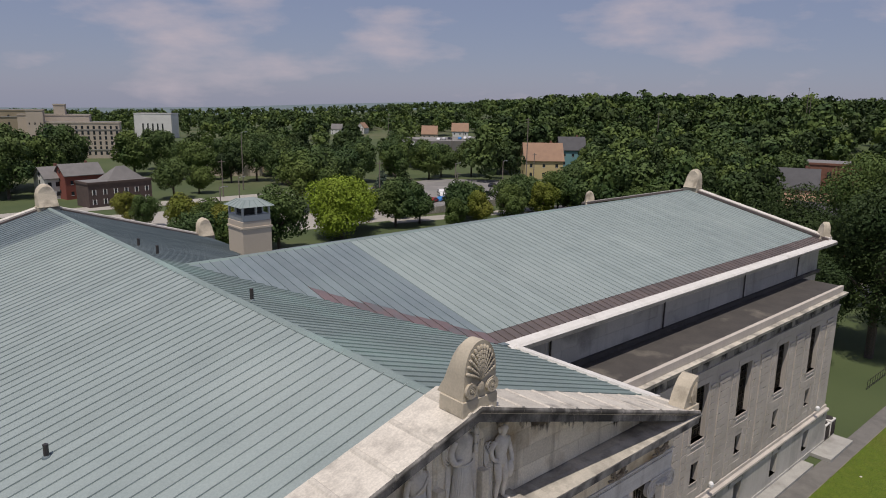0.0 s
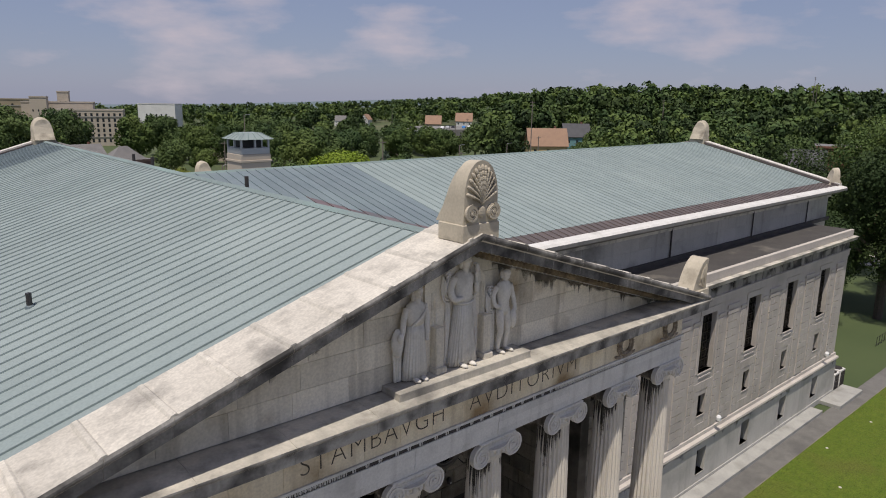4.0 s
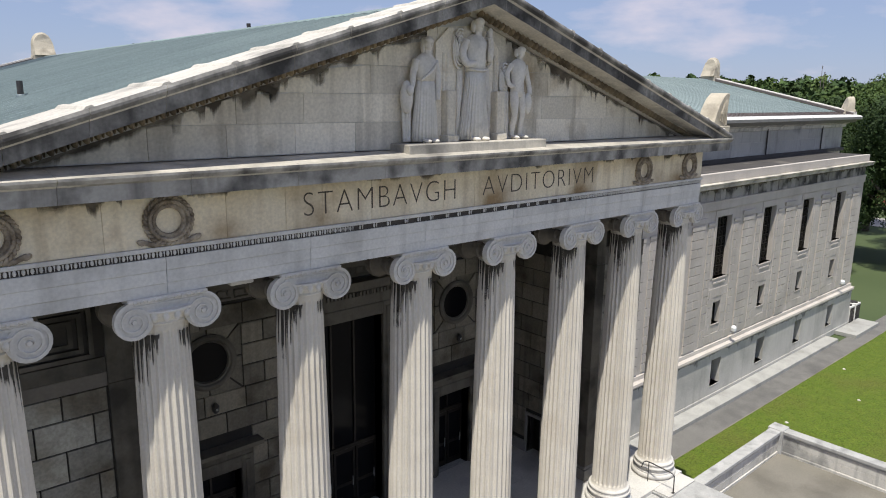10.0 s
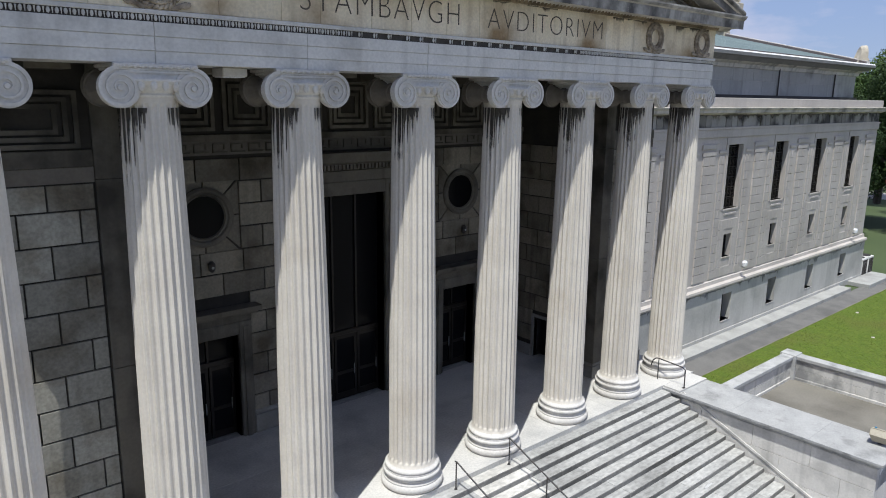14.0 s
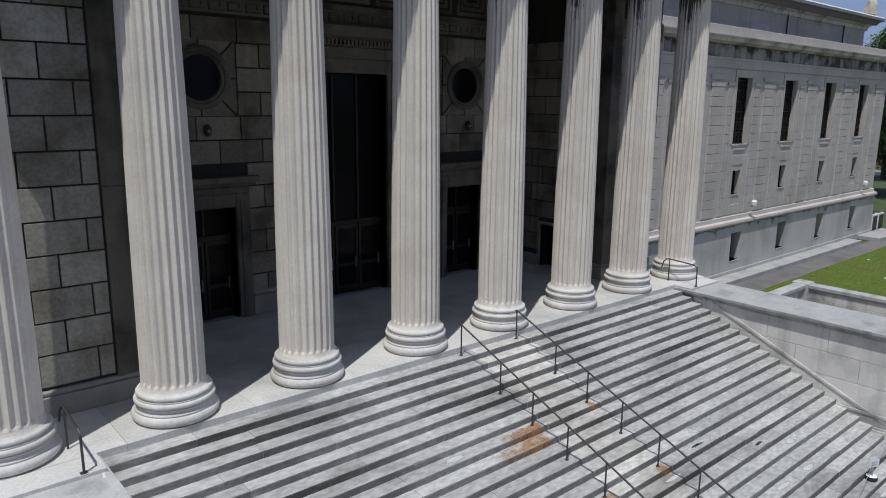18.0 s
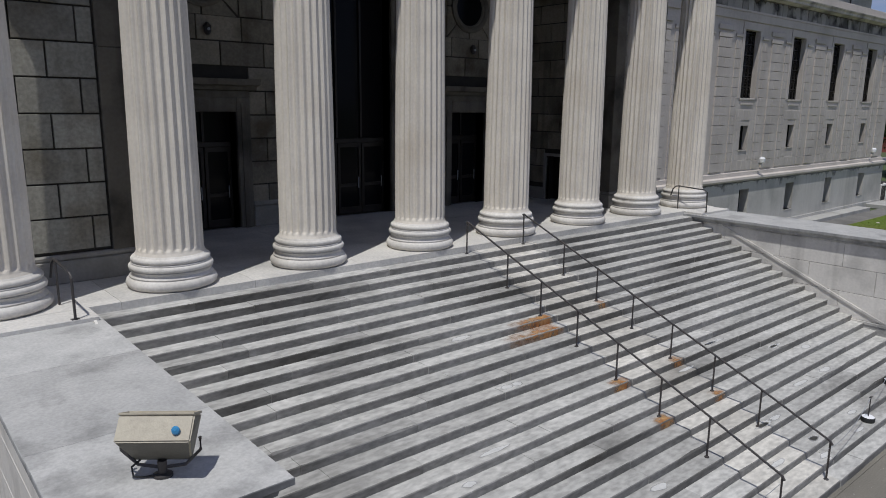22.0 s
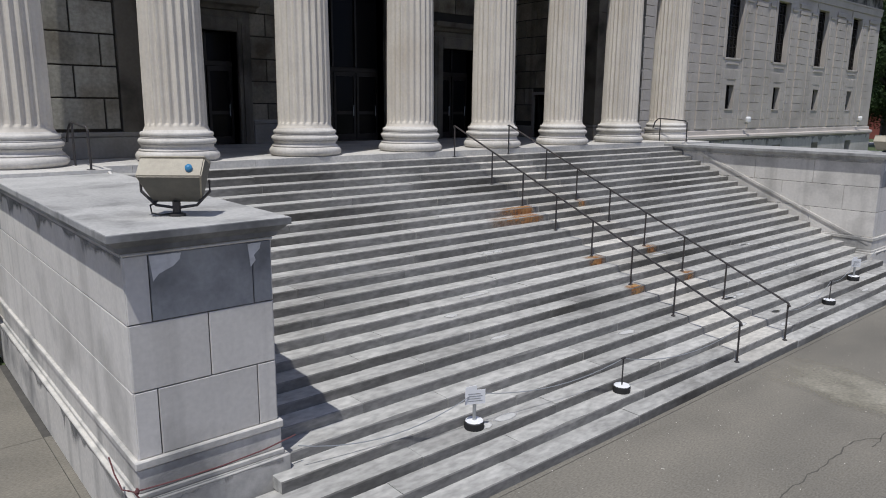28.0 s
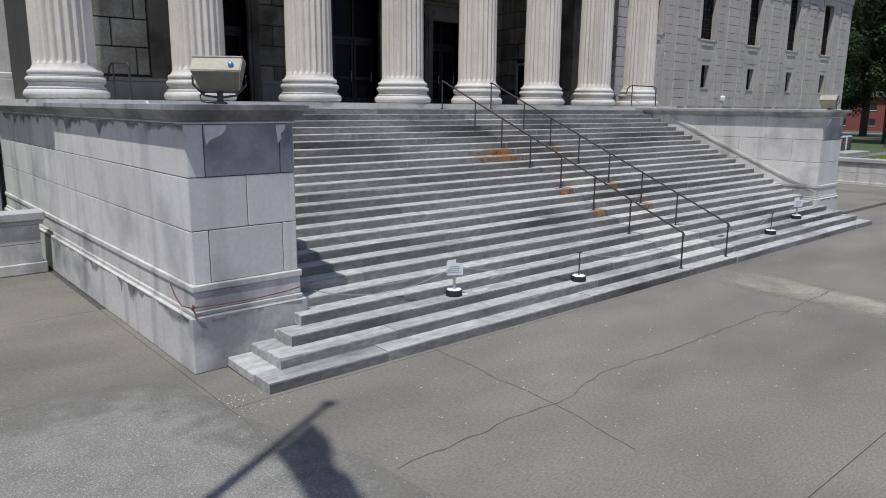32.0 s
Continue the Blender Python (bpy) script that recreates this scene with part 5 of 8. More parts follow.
acroterion(0, -0.66, 23.80, 1.30, 1.75, 0, "large limestone palmette acroterion with scrolls on the pediment apex", 0.5)
def half_palmette(side):
    """A corner ornament: a thick curled leaf that sweeps up and outwards, ribbed on its outer face."""
    t = thing("acroterion", "curled limestone half palmette acroterion at the pediment corner", "roof ornament", (side * 13.0, -0.2, 19.55), group="roof acroteria")
    rim = [(-0.62, 0.0), (-0.50, 0.22), (-0.36, 0.55), (-0.18, 0.88), (0.05, 1.14), (0.32, 1.30), (0.52, 1.30), (0.50, 1.20), (0.40, 1.04), (0.44, 0.86), (0.36, 0.70), (0.42, 0.52), (0.34, 0.38), (0.42, 0.20), (0.40, 0.0)]
    bm = prism([(side * x, z) for x, z in rim], "y", -0.42, 0.30)
    bmesh.ops.bevel(bm, geom=list(bm.edges), offset=0.02, segments=1, affect="EDGES")
    part("leaf", bm, ACRO, t)
    bm = bmesh.new()
    for k in range(5):
        y = -0.40 + 0.16 * k
        pts = [(side * (0.43 - 0.01 * k), y, 0.06), (side * 0.42, y + 0.01, 0.5), (side * (0.46 + 0.01 * k), y + 0.02, 0.95), (side * 0.53, y + 0.03, 1.24)]
        add_tube(bm, pts, 0.045, 6)
    for k in range(4):
        pts = [(side * (0.30 - 0.13 * k), -0.43, 0.08 + 0.05 * k), (side * (0.26 - 0.10 * k), -0.44, 0.5), (side * (0.32 - 0.06 * k), -0.43, 0.9 + 0.05 * (3 - k))]
        add_tube(bm, pts, 0.035, 6)
    part("leaf_ribs", bm, ACRO, t)
    part("pedestal", box(-0.62, 0.62, -0.5, 0.4, -0.4, 0.02, 0.02), ACRO, t)


half_palmette(1)
half_palmette(-1)
acroterion(0, 49.3, 23.35, 1.45, 1.75, 180, "limestone palmette acroterion on the rear gable apex", 0.6)
acroterion(13.0, 49.3, 19.4, 1.3, 1.6, 180, "limestone palmette acroterion at the rear gable corner", 0.4)
acroterion(59.9, 25.0, 23.05, 1.5, 2.0, 90, "limestone palmette acroterion on the side gable apex", 0.7)
acroterion(59.9, 10.7, 19.35, 1.15, 1.7, 45, "limestone palmette acroterion at the side gable corner", 0.35)
acroterion(59.9, 39.3, 19.35, 1.15, 1.7, 135, "limestone palmette acroterion at the side gable corner", 0.35)

# ---- main block and roofs ----
RIDGE, NS, TZ, TSL = 23.2, 0.306, 19.3, 0.2313
def nave_z(x):
    return 19.1 + (13.4 - abs(x)) * NS
def trans_z(y):
    return TZ + (y - 10.3) * TSL if y < 25 else TZ + (39.7 - y) * TSL


hall = thing("main_hall", "long limestone hall block with attic storey behind the portico", "building", kind="structure")
part("hall_core", box(-12.7, 59.3, 11.05, 38.95, 0, 18.6), WING, hall)
part("nave_core", box(-12.7, 12.7, 7.4, 48.8, 0, 18.7), WING, hall)
part("gable_end", prism([(10.9, 18.6), (39.1, 18.6), (25, 22.0)], "x", 58.7, 59.3), WING, hall)
part("gable_rear", prism([(-12.7, 18.7), (12.7, 18.7), (0, 22.8)], "y", 48.2, 48.8), WING, hall)

roof = thing("roof", "standing seam copper roof with green patina and dark aged sheets", "roof", kind="structure")
part("nave_deck", prism([(-13.3, 19.05), (0, 23.13), (13.3, 19.05), (13.3, 18.75), (-13.3, 18.75)], "y", 1.2, 49.0), COPPER_DARK, roof)
part("transept_deck", prism([(10.35, 19.25), (25, 22.64), (39.65, 19.25), (39.65, 18.75), (10.35, 18.75)], "x", 1.0, 59.3), COPPER_DARK, roof)


def sheet(p0, p1, q0, q1, mat, name="roof_sheet", rib=0.05):
    """A copper pan between two seams (low edge p0-p1, high edge q0-q1) with an upstanding seam along p0-q0."""
    bm = bmesh.new()
    P0, P1, Q0, Q1 = (Vector(v) for v in (p0, p1, q0, q1))
    nrm = (P1 - P0).cross(Q0 - P0)
    if nrm.length < 1e-6:
        nrm = (P1 - P0).cross(Q1 - P0)
    nrm.normalize()
    if nrm.z < 0:
        nrm = -nrm
    u = (P1 - P0)
    if u.length < 1e-4:
        u = Q1 - Q0
    u.normalize()
    pan = [bm.verts.new(v + nrm * 0.02) for v in (P0, P1, Q1, Q0)]
    bm.faces.new(pan)
    low = [bm.verts.new(v - nrm * 0.03) for v in (P0, P1)]
    bm.faces.new((pan[0], low[0], low[1], pan[1]))
    a = [bm.verts.new(P0 + nrm * e + u * f) for e, f in ((0.02, 0), (0.02 + rib, 0.004), (0.02 + rib, 0.03), (0.02, 0.034))]
    b = [bm.verts.new(Q0 + nrm * e + u * f) for e, f in ((0.02, 0), (0.02 + rib, 0.004), (0.02 + rib, 0.03), (0.02, 0.034))]
    for i in range(3):
        bm.faces.new((a[i], a[i + 1], b[i + 1], b[i]))
    bm.faces.new(a)
    return part(name, bm, mat, roof)


SEAM = 0.62
n = int((48.9 - 1.3) / SEAM)
for i in range(n):
    y0, y1 = 1.3 + SEAM * i, 1.3 + SEAM * (i + 1)
    ml = COPPER if y1 < 41 else COPPER_DARK
    sheet((-13.3, y1, nave_z(13.3)), (-13.3, y0, nave_z(13.3)), (-0.06, y1, nave_z(0.06)), (-0.06, y0, nave_z(0.06)), ml)

    def foot(y):
        if y <= 10.35 or y >= 39.65:
            return 13.3
        v = 13.4 - (trans_z(y) - 19.1) / NS
        return max(0.2, min(13.3, v))
    f0, f1 = foot(y0), foot(y1)
    # slope turned from the sun: its shade is put into a darker copper
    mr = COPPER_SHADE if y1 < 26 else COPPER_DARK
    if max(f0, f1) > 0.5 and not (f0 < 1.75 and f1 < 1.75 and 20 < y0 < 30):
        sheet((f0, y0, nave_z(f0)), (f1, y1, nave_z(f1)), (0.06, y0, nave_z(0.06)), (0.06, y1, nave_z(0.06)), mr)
nx = int((59.2 - 1.75) / SEAM)
for i in range(nx):
    x0, x1 = 1.75 + SEAM * i, 1.75 + SEAM * (i + 1)

    def start(x):
        return 10.38 if x >= 12.75 else min(24.9, 10.3 + (nave_z(x) - TZ) / TSL)
    s0, s1 = start(x0), start(x1)
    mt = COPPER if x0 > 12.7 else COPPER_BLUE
    top = 24.94
    if x0 > 12.3:
        cut = 11.55
        sheet((x0, 10.38, trans_z(10.38)), (x1, 10.38, trans_z(10.38)), (x0, cut, trans_z(cut)), (x1, cut, trans_z(cut)), COPPER_BROWN, "eave_sheet")
        s0 = s1 = cut + 0.02
    elif 6.3 < x0 < 12.3:
        c0, c1 = s0 + 1.5 + 0.25 * math.sin(x0 * 3), s1 + 1.5 + 0.25 * math.sin(x0 * 3)
        sheet((x0, s0, trans_z(s0)), (x1, s1, trans_z(s1)), (x0, c0, trans_z(c0)), (x1, c1, trans_z(c1)), COPPER_RED, "valley_sheet")
        s0, s1 = c0 + 0.02, c1 + 0.02
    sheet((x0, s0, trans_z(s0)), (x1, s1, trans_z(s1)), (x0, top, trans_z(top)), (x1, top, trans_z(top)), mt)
# ridges
part("ridge_cap", prism([(-0.22, RIDGE - 0.02), (-0.05, RIDGE + 0.08), (0.05, RIDGE + 0.08), (0.22, RIDGE - 0.02)], "y", 1.3, 49.0), COPPER_SHADE, roof)
part("ridge_cap", prism([(24.78, 22.67), (24.95, 22.77), (25.05, 22.77), (25.22, 22.67)], "x", 1.2, 59.2), COPPER_SHADE, roof)
part("valley_gutter", prism([(12.6, 19.36), (13.1, 19.30), (13.1, 19.40), (12.6, 19.46)], "y", 10.0, 10.4), COPPER_DARK, roof)
# gutters and flashing
def gutter(bm, label):
    bm.normal_update()
    bmesh.ops.recalc_face_normals(bm, faces=bm.faces)
    # side and under faces get a darker tone for the shade they stand in
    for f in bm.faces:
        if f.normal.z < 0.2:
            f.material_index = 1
    part("gutter", bm, [WHITE_TRIM, GUTTER_SHADE], roof, label)


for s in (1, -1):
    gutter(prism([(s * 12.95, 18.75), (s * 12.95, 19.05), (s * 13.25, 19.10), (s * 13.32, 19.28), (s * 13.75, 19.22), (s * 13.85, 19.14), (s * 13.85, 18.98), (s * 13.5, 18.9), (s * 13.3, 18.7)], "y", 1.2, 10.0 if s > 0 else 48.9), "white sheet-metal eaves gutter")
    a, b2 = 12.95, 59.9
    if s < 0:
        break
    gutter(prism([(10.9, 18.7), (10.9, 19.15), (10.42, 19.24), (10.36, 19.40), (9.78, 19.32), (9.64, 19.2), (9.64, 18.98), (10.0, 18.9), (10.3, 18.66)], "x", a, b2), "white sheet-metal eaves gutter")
part("verge_coping", prism([(10.2, 19.32), (25, 22.74), (39.8, 19.32), (39.8, 19.62), (25, 23.04), (10.2, 19.62)], "x", 59.15, 59.95), LIME_CLEAN, roof)
part("verge_flashing", prism([(10.2, 19.32), (25, 22.74), (39.8, 19.32), (39.8, 19.55), (25, 22.97), (10.2, 19.55)], "x", 58.95, 59.15), COPPER_BROWN, roof)
part("verge_coping", prism([(-13.5, 18.95), (0, 23.13), (13.5, 18.95), (13.5, 19.3), (0, 23.45), (-13.5, 19.3)], "y", 48.9, 49.6), LIME_CLEAN, roof)
part("verge_flashing", prism([(-13.4, 18.95), (0, 23.1), (13.4, 18.95), (13.4, 19.2), (0, 23.34), (-13.4, 19.2)], "y", 48.7, 48.9), COPPER_BROWN, roof)


def vent(x, y, z, h, label):
    t = thing("roof_vent", label, "vent pipe", (x, y, z), group="roof vents")
    part("pipe", lathe([(0.09, -0.1), (0.09, h)], 12), IRON, t)
    part("collar", lathe([(0.17, -0.1), (0.13, 0.06), (0.1, 0.1)], 12), COPPER_DARK, t)


for x, y, h in ((-9.15, 10.5, 0.5), (0.7, 15.0, 0.6), (0.9, 30.5, 0.55), (1.0, 27.6, 0.6)):
    vent(x, y, nave_z(x) if y < 30 else nave_z(x), h, "short black vent pipe standing on the copper roof")

# chimney tower
ct = thing("chimney_tower", "square limestone vent tower with glazed copper cap", "chimney", (12.2, 38.0, 4.2))
part("shaft", box(-1.55, 1.55, -1.55, 1.55, -5.2, 22.35, 0.03), TOWN_CREAM, ct)
ct.scale = (0.82, 0.82, 0.82)
part("shaft_band", box(-1.65, 1.65, -1.65, 1.65, 21.6, 21.8, 0.02), TOWN_CREAM, ct)
part("curb", box(-1.5, 1.5, -1.5, 1.5, 22.35, 22.95, 0.03), STEEL, ct)
for sx in (-1, 0, 1):
    for sy in (-1, 0, 1):
        if sx or sy:
            part("post", box(sx * 1.4 - 0.09, sx * 1.4 + 0.09, sy * 1.4 - 0.09, sy * 1.4 + 0.09, 22.95, 23.75), STEEL, ct)
part("louvre_core", box(-0.9, 0.9, -0.9, 0.9, 22.95, 23.7), DARK, ct)
bm = bmesh.new()
lo = [bm.verts.new((sx * 1.85, sy * 1.85, 23.75)) for sx, sy in ((-1, -1), (1, -1), (1, 1), (-1, 1))]
hi = [bm.verts.new((sx * 0.9, sy * 0.9, 24.35)) for sx, sy in ((-1, -1), (1, -1), (1, 1), (-1, 1))]
for i in range(4):
    bm.faces.new((lo[i], lo[(i + 1) % 4], hi[(i + 1) % 4], hi[i]))
bm.faces.new(hi)
bm.faces.new(list(reversed(lo)))
part("cap", bm, COPPER, ct, "pale green copper cap")
for s in (-1, 1):
    for k in range(5):
        v = -0.8 + 0.4 * k
        part("cap_seam", tube([(v * 2.1, s * 1.85, 23.77), (v, s * 0.9, 24.37)], 0.03, 4), COPPER_SHADE, ct)
        part("cap_seam", tube([(s * 1.85, v * 2.1, 23.77), (s * 0.9, v, 24.37)], 0.03, 4), COPPER_SHADE, ct)

# ---- attic and side wings ----
attic = thing("attic_wall", "limestone attic wall with downpipes above a felt ledge roof", "wall", kind="structure")
ashlar(attic, 12.8, 59.3, 16.05, 18.6, 11.06, 1.27, 3.1, ATTIC, 0.03)
part("attic_cornice", prism([(11.06, 18.2), (10.9, 18.25), (10.85, 18.5), (10.6, 18.6), (10.5, 18.75), (11.06, 18.75)], "x", 12.8, 59.6), LIME_GREY, attic)
part("attic_base", box(12.8, 59.4, 10.75, 11.06, 16.02, 16.3), FELT, attic)
for x in (17.8, 30.6, 43.2, 54.2):
    dp = thing("downpipe", "black iron downpipe on the attic wall", "downpipe", (x, 10.92, 16.1), group="downpipes")
    part("pipe", tube([(0, 0, 0), (0, 0, 2.4)], 0.06, 8), IRON, dp)
    part("outlet", tube([(0, 0, 0.1), (0.5, -0.15, 0.02)], 0.06, 8), IRON, dp)
ledge = structure("ledge_roof", box(12.95, 55.4, 7.25, 11.0, 15.7, 16.02), FELT, "dark weathered felt roof ledge behind the cornice", "roof")


def wing(side):
    """A side wing with tall windows, mezzanine lights and basement windows; drawn for +x and turned for -x."""
    g = 1 if side > 0 else -1
    X = lambda a, b: sorted((g * a, g * b))
    w = thing("side_wing", "pale limestone side wing with tall narrow windows", "building", kind="structure")
    x_end = 55.55
    cs = [23.6 + 6.72 * i for i in range(5)]
    # wall in piers, so that the openings go through
    holes = []
    for c in cs:
        holes += [(c - 0.95, c + 0.95, 8.93, 13.1), (c - 0.5, c + 0.5, 5.65, 7.2)]
    part("wall_back", box(*X(12.9, x_end), 8.3, 8.5, 0, 15.5), DARK, w)
    edges = [12.9]
    for c in cs:
        edges += [c - 0.95, c + 0.95]
    edges.append(x_end)
    for i in range(0, len(edges), 2):
        part("wall_pier", box(*X(edges[i], edges[i + 1]), 7.4, 8.3, 4.2, 15.2), WING, w)
    for c in cs:
        for za, zb in ((4.2, 5.65), (7.2, 8.93), (13.1, 15.2)):
            part("wall_panel", box(*X(c - 0.95, c + 0.95), 7.4, 8.3, za, zb), WING, w)
        for xa, xb in ((c - 0.95, c - 0.5), (c + 0.5, c + 0.95)):
            part("wall_panel", box(*X(xa, xb), 7.4, 8.3, 5.65, 7.2), WING, w)
    # base storey
    be = [12.9]
    for c in cs:
        be += [c - 0.35, c + 0.95]
    be.append(x_end + 0.1)
    for i in range(0, len(be), 2):
        part("base_wall", box(*X(be[i], be[i + 1]), 7.16, 7.9, 0, 3.6), WING_BASE, w)
    for c in cs:
        part("base_panel", box(*X(c - 0.35, c + 0.95), 7.16, 7.9, 0, 1.2), WING_BASE, w)
        part("base_panel", box(*X(c - 0.35, c + 0.95), 7.16, 7.9, 3.1, 3.6), WING_BASE, w)
        bw = thing("basement_window", "small dark basement window in the wing base", "window", (g * (c + 0.3), 7.75, 2.15), group="basement windows", kind="structure")
        part("pane", box(-0.65, 0.65, 0.0, 0.03, -0.95, 0.95), GLASS_DARK, bw)
        part("window_frame", box(-0.65, 0.65, -0.03, 0.0, -0.03, 0.03), IRON, bw)
        part("sill", box(-0.65, 0.65, -0.62, 0.0, -1.0, -0.95, 0.008), WING_BASE, bw)
        tw = thing("tall_window", "tall dark window with ornamental iron grille", "window", (g * c, 7.72, 8.93), group="tall wing windows", kind="structure")
        part("pane", box(-0.95, 0.95, 0.06, 0.09, 0, 4.17), GLASS_DARK, tw)
        bm = bmesh.new()
        for k in range(5):
            add_box(bm, -0.95 + 0.4625 * k - 0.012, -0.95 + 0.4625 * k + 0.03, -0.02, 0.02, 0, 4.17)
        for k in range(7):
            add_box(bm, -0.95, 0.95, -0.02, 0.02, 0.03 + 0.66 * k, 0.07 + 0.66 * k)
        part("grille_frame", bm, BRONZE, tw)
        bm = bmesh.new()
        for r in range(6):
            for k in range(4):
                cx, cz = -0.72 + 0.4625 * k, 0.38 + 0.66 * r
                pts = [(cx + (0.17 - 0.012 * q) * math.cos(q * 0.8), 0.0, cz + (0.24 - 0.016 * q) * math.sin(q * 0.8)) for q in range(11)]
                add_tube(bm, pts, 0.016, 4)
        part("grille", bm, BRONZE, tw)
        part("sill", box(-1.0, 1.0, -0.37, 0.05, -0.12, 0.0, 0.015), WING, tw)
        part("apron", box(-0.8, 0.8, -0.37, -0.30, -0.42, -0.30, 0.01), WING, tw)
        for s2 in (-1, 1):
            part("jamb", box(s2 * 1.12 - 0.15, s2 * 1.12 + 0.15, -0.36, -0.31, 0, 4.45, 0.01), WING, tw)
        part("lintel", box(-1.27, 1.27, -0.37, -0.31, 4.17, 4.62, 0.015), WING, tw)
        sw = thing("mezzanine_window", "narrow dark mezzanine slit window", "window", (g * c, 7.68, 5.65), group="mezzanine windows", kind="structure")
        part("pane", box(-0.5, 0.5, 0.05, 0.08, 0, 1.55), GLASS_DARK, sw)
        part("mullion", box(-0.02, 0.02, 0.0, 0.05, 0, 1.55), IRON, sw)
        part("sill", box(-0.55, 0.55, -0.32, 0.05, -0.08, 0.0, 0.01), WING, sw)
    if g > 0:
        n_c = 15
        # coursed pilaster stones between and beside the windows
        for j in range(6):
            mid = 20.24 + 6.72 * j
            if mid + 1 > x_end:
                mid = x_end - 1.0
            ashlar(w, mid - 0.75, mid + 0.75, 4.35, 12.45, 7.4, 0.58, 1.5, WING, 0.08, 0.04, name="pilaster_stone")
            part("pilaster_cap", box(mid - 0.8, mid + 0.8, 7.31, 7.4, 12.47, 12.75, 0.02), WING, w)
            part("pilaster_cap", box(mid - 0.9, mid + 0.9, 7.29, 7.4, 12.9, 13.2, 0.02), WING, w)
        ashlar(w, 13.1, 19.75, 4.35, 12.45, 7.4, 0.58, 1.6, WING, 0.03, 0.02, name="wall_stone")
        for c in cs:
            for s2 in (-1, 1):
                xm = c + s2 * 1.72
                ashlar(w, xm - 0.38, xm + 0.38, 4.35, 12.45, 7.4, 0.58, 0.76, WING, 0.045, 0.04, name="jamb_stone")
                part("strip_cap", box(xm - 0.42, xm + 0.42, 7.32, 7.4, 12.6, 12.8, 0.015), WING, w)
            ashlar(w, c - 1.3, c + 1.3, 4.35, 8.2, 7.4, 0.62, 0.65, WING, 0.025, 0.02, holes=[(c - 0.58, c + 0.58, 5.5, 7.3)], name="apron_stone")
    part("architrave", box(*X(12.9, x_end + 0.05), 7.31, 7.4, 13.6, 14.1, 0.015), WING, w)
    part("architrave_band", box(*X(12.9, x_end + 0.08), 7.27, 7.4, 14.1, 14.22), WING, w)
    if g > 0:
        x, k = 13.0, 0
        while x < x_end - 0.2:
            wd = 1.75 if k % 5 == 0 else 0.72
            lay(w, "frieze_stone", min(wd, x_end - x) - 0.05, 0.76, 0.05 if k % 5 else 0.02, WING_FRIEZE, (x, 7.4, 14.24))
            x += wd
            k += 1
    part("cornice", prism([(7.4, 15.0), (7.24, 15.02), (7.14, 15.08), (6.92, 15.12), (6.9, 15.28), (6.82, 15.36), (6.8, 15.43), (7.5, 15.47)], "x", *X(12.9, x_end + 0.35)), CORNICE, w)
    part("blocking_course", box(*X(12.9, x_end + 0.02), 7.2, 7.5, 15.46, 16.04, 0.02), WING, w)
    if g > 0:
        runs(w, [(13.0, 7.33, 15.0), (x_end, 7.33, 15.0)], (0, 0, -1), 0.8, 101, SOOT, long=0.3)
        runs(w, [(13.0, 7.15, 3.62), (x_end, 7.15, 3.62)], (0, 0, -1), 1.3, 102, SOOT_GREY, long=0.15)
    part("sill_band", prism([(7.4, 4.25), (7.3, 4.22), (7.27, 3.98), (7.02, 3.92), (6.99, 3.78), (7.06, 3.66), (7.4, 3.6)], "x", *X(12.9, x_end + 0.12)), WING, w)
    part("end_wall", box(*X(x_end - 0.5, x_end), 7.9, 11.05, 0, 15.46), WING, w)
    part("plinth", box(*X(12.9, x_end + 0.15), 7.10, 7.16, 0, 0.55, 0.02), WING_BASE, w)
    return w


wing(1)
wing(-1)
# stone apron along the wing foot
apron = structure("wing_ledge", box(13.2, 50.5, 6.05, 7.10, 0, 0.32, 0.02), LEDGE, "low concrete ledge along the wing foot", "ledge")
area = structure("unit_pad", box(52.5, 58.2, 5.3, 7.1, 0, 0.38, 0.03), LEDGE, "concrete pad beside the wing door", "pad")
for x0, x1 in ((56.4, 57.6), (57.9, 59.1)):
    ac = thing("condenser_unit", "grey metal air conditioning condenser on its pad", "air conditioner", (x0, 7.3, 0.0), group="condenser units")
    part("casing", box(0, 1.2, 0, 1.2, 0, 1.75, 0.03), WHITE_TRIM, ac)
    for k in range(9):
        part("fin", box(0.06 + 0.125 * k, 0.1 + 0.125 * k, -0.025, 0.0, 0.15, 1.6), IRON, ac)
    part("fan_guard", lathe([(0.5, 1.75), (0.5, 1.82), (0.42, 1.84)], 16, cx=0.6, cy=0.6), IRON, ac)
for x in (32.3, 52.3):
    wl = thing("wall_lamp", "small white security lamp on the wing sill band", "lamp", (x, 6.95, 4.72), group="wall lamps")
    part("head", lathe([(0.05, 0.0), (0.17, 0.08), (0.19, 0.3), (0.12, 0.42)], 14), WHITE, wl)
    part("arm", box(-0.04, 0.04, 0.0, 0.25, -0.08, 0.05), STEEL, wl)

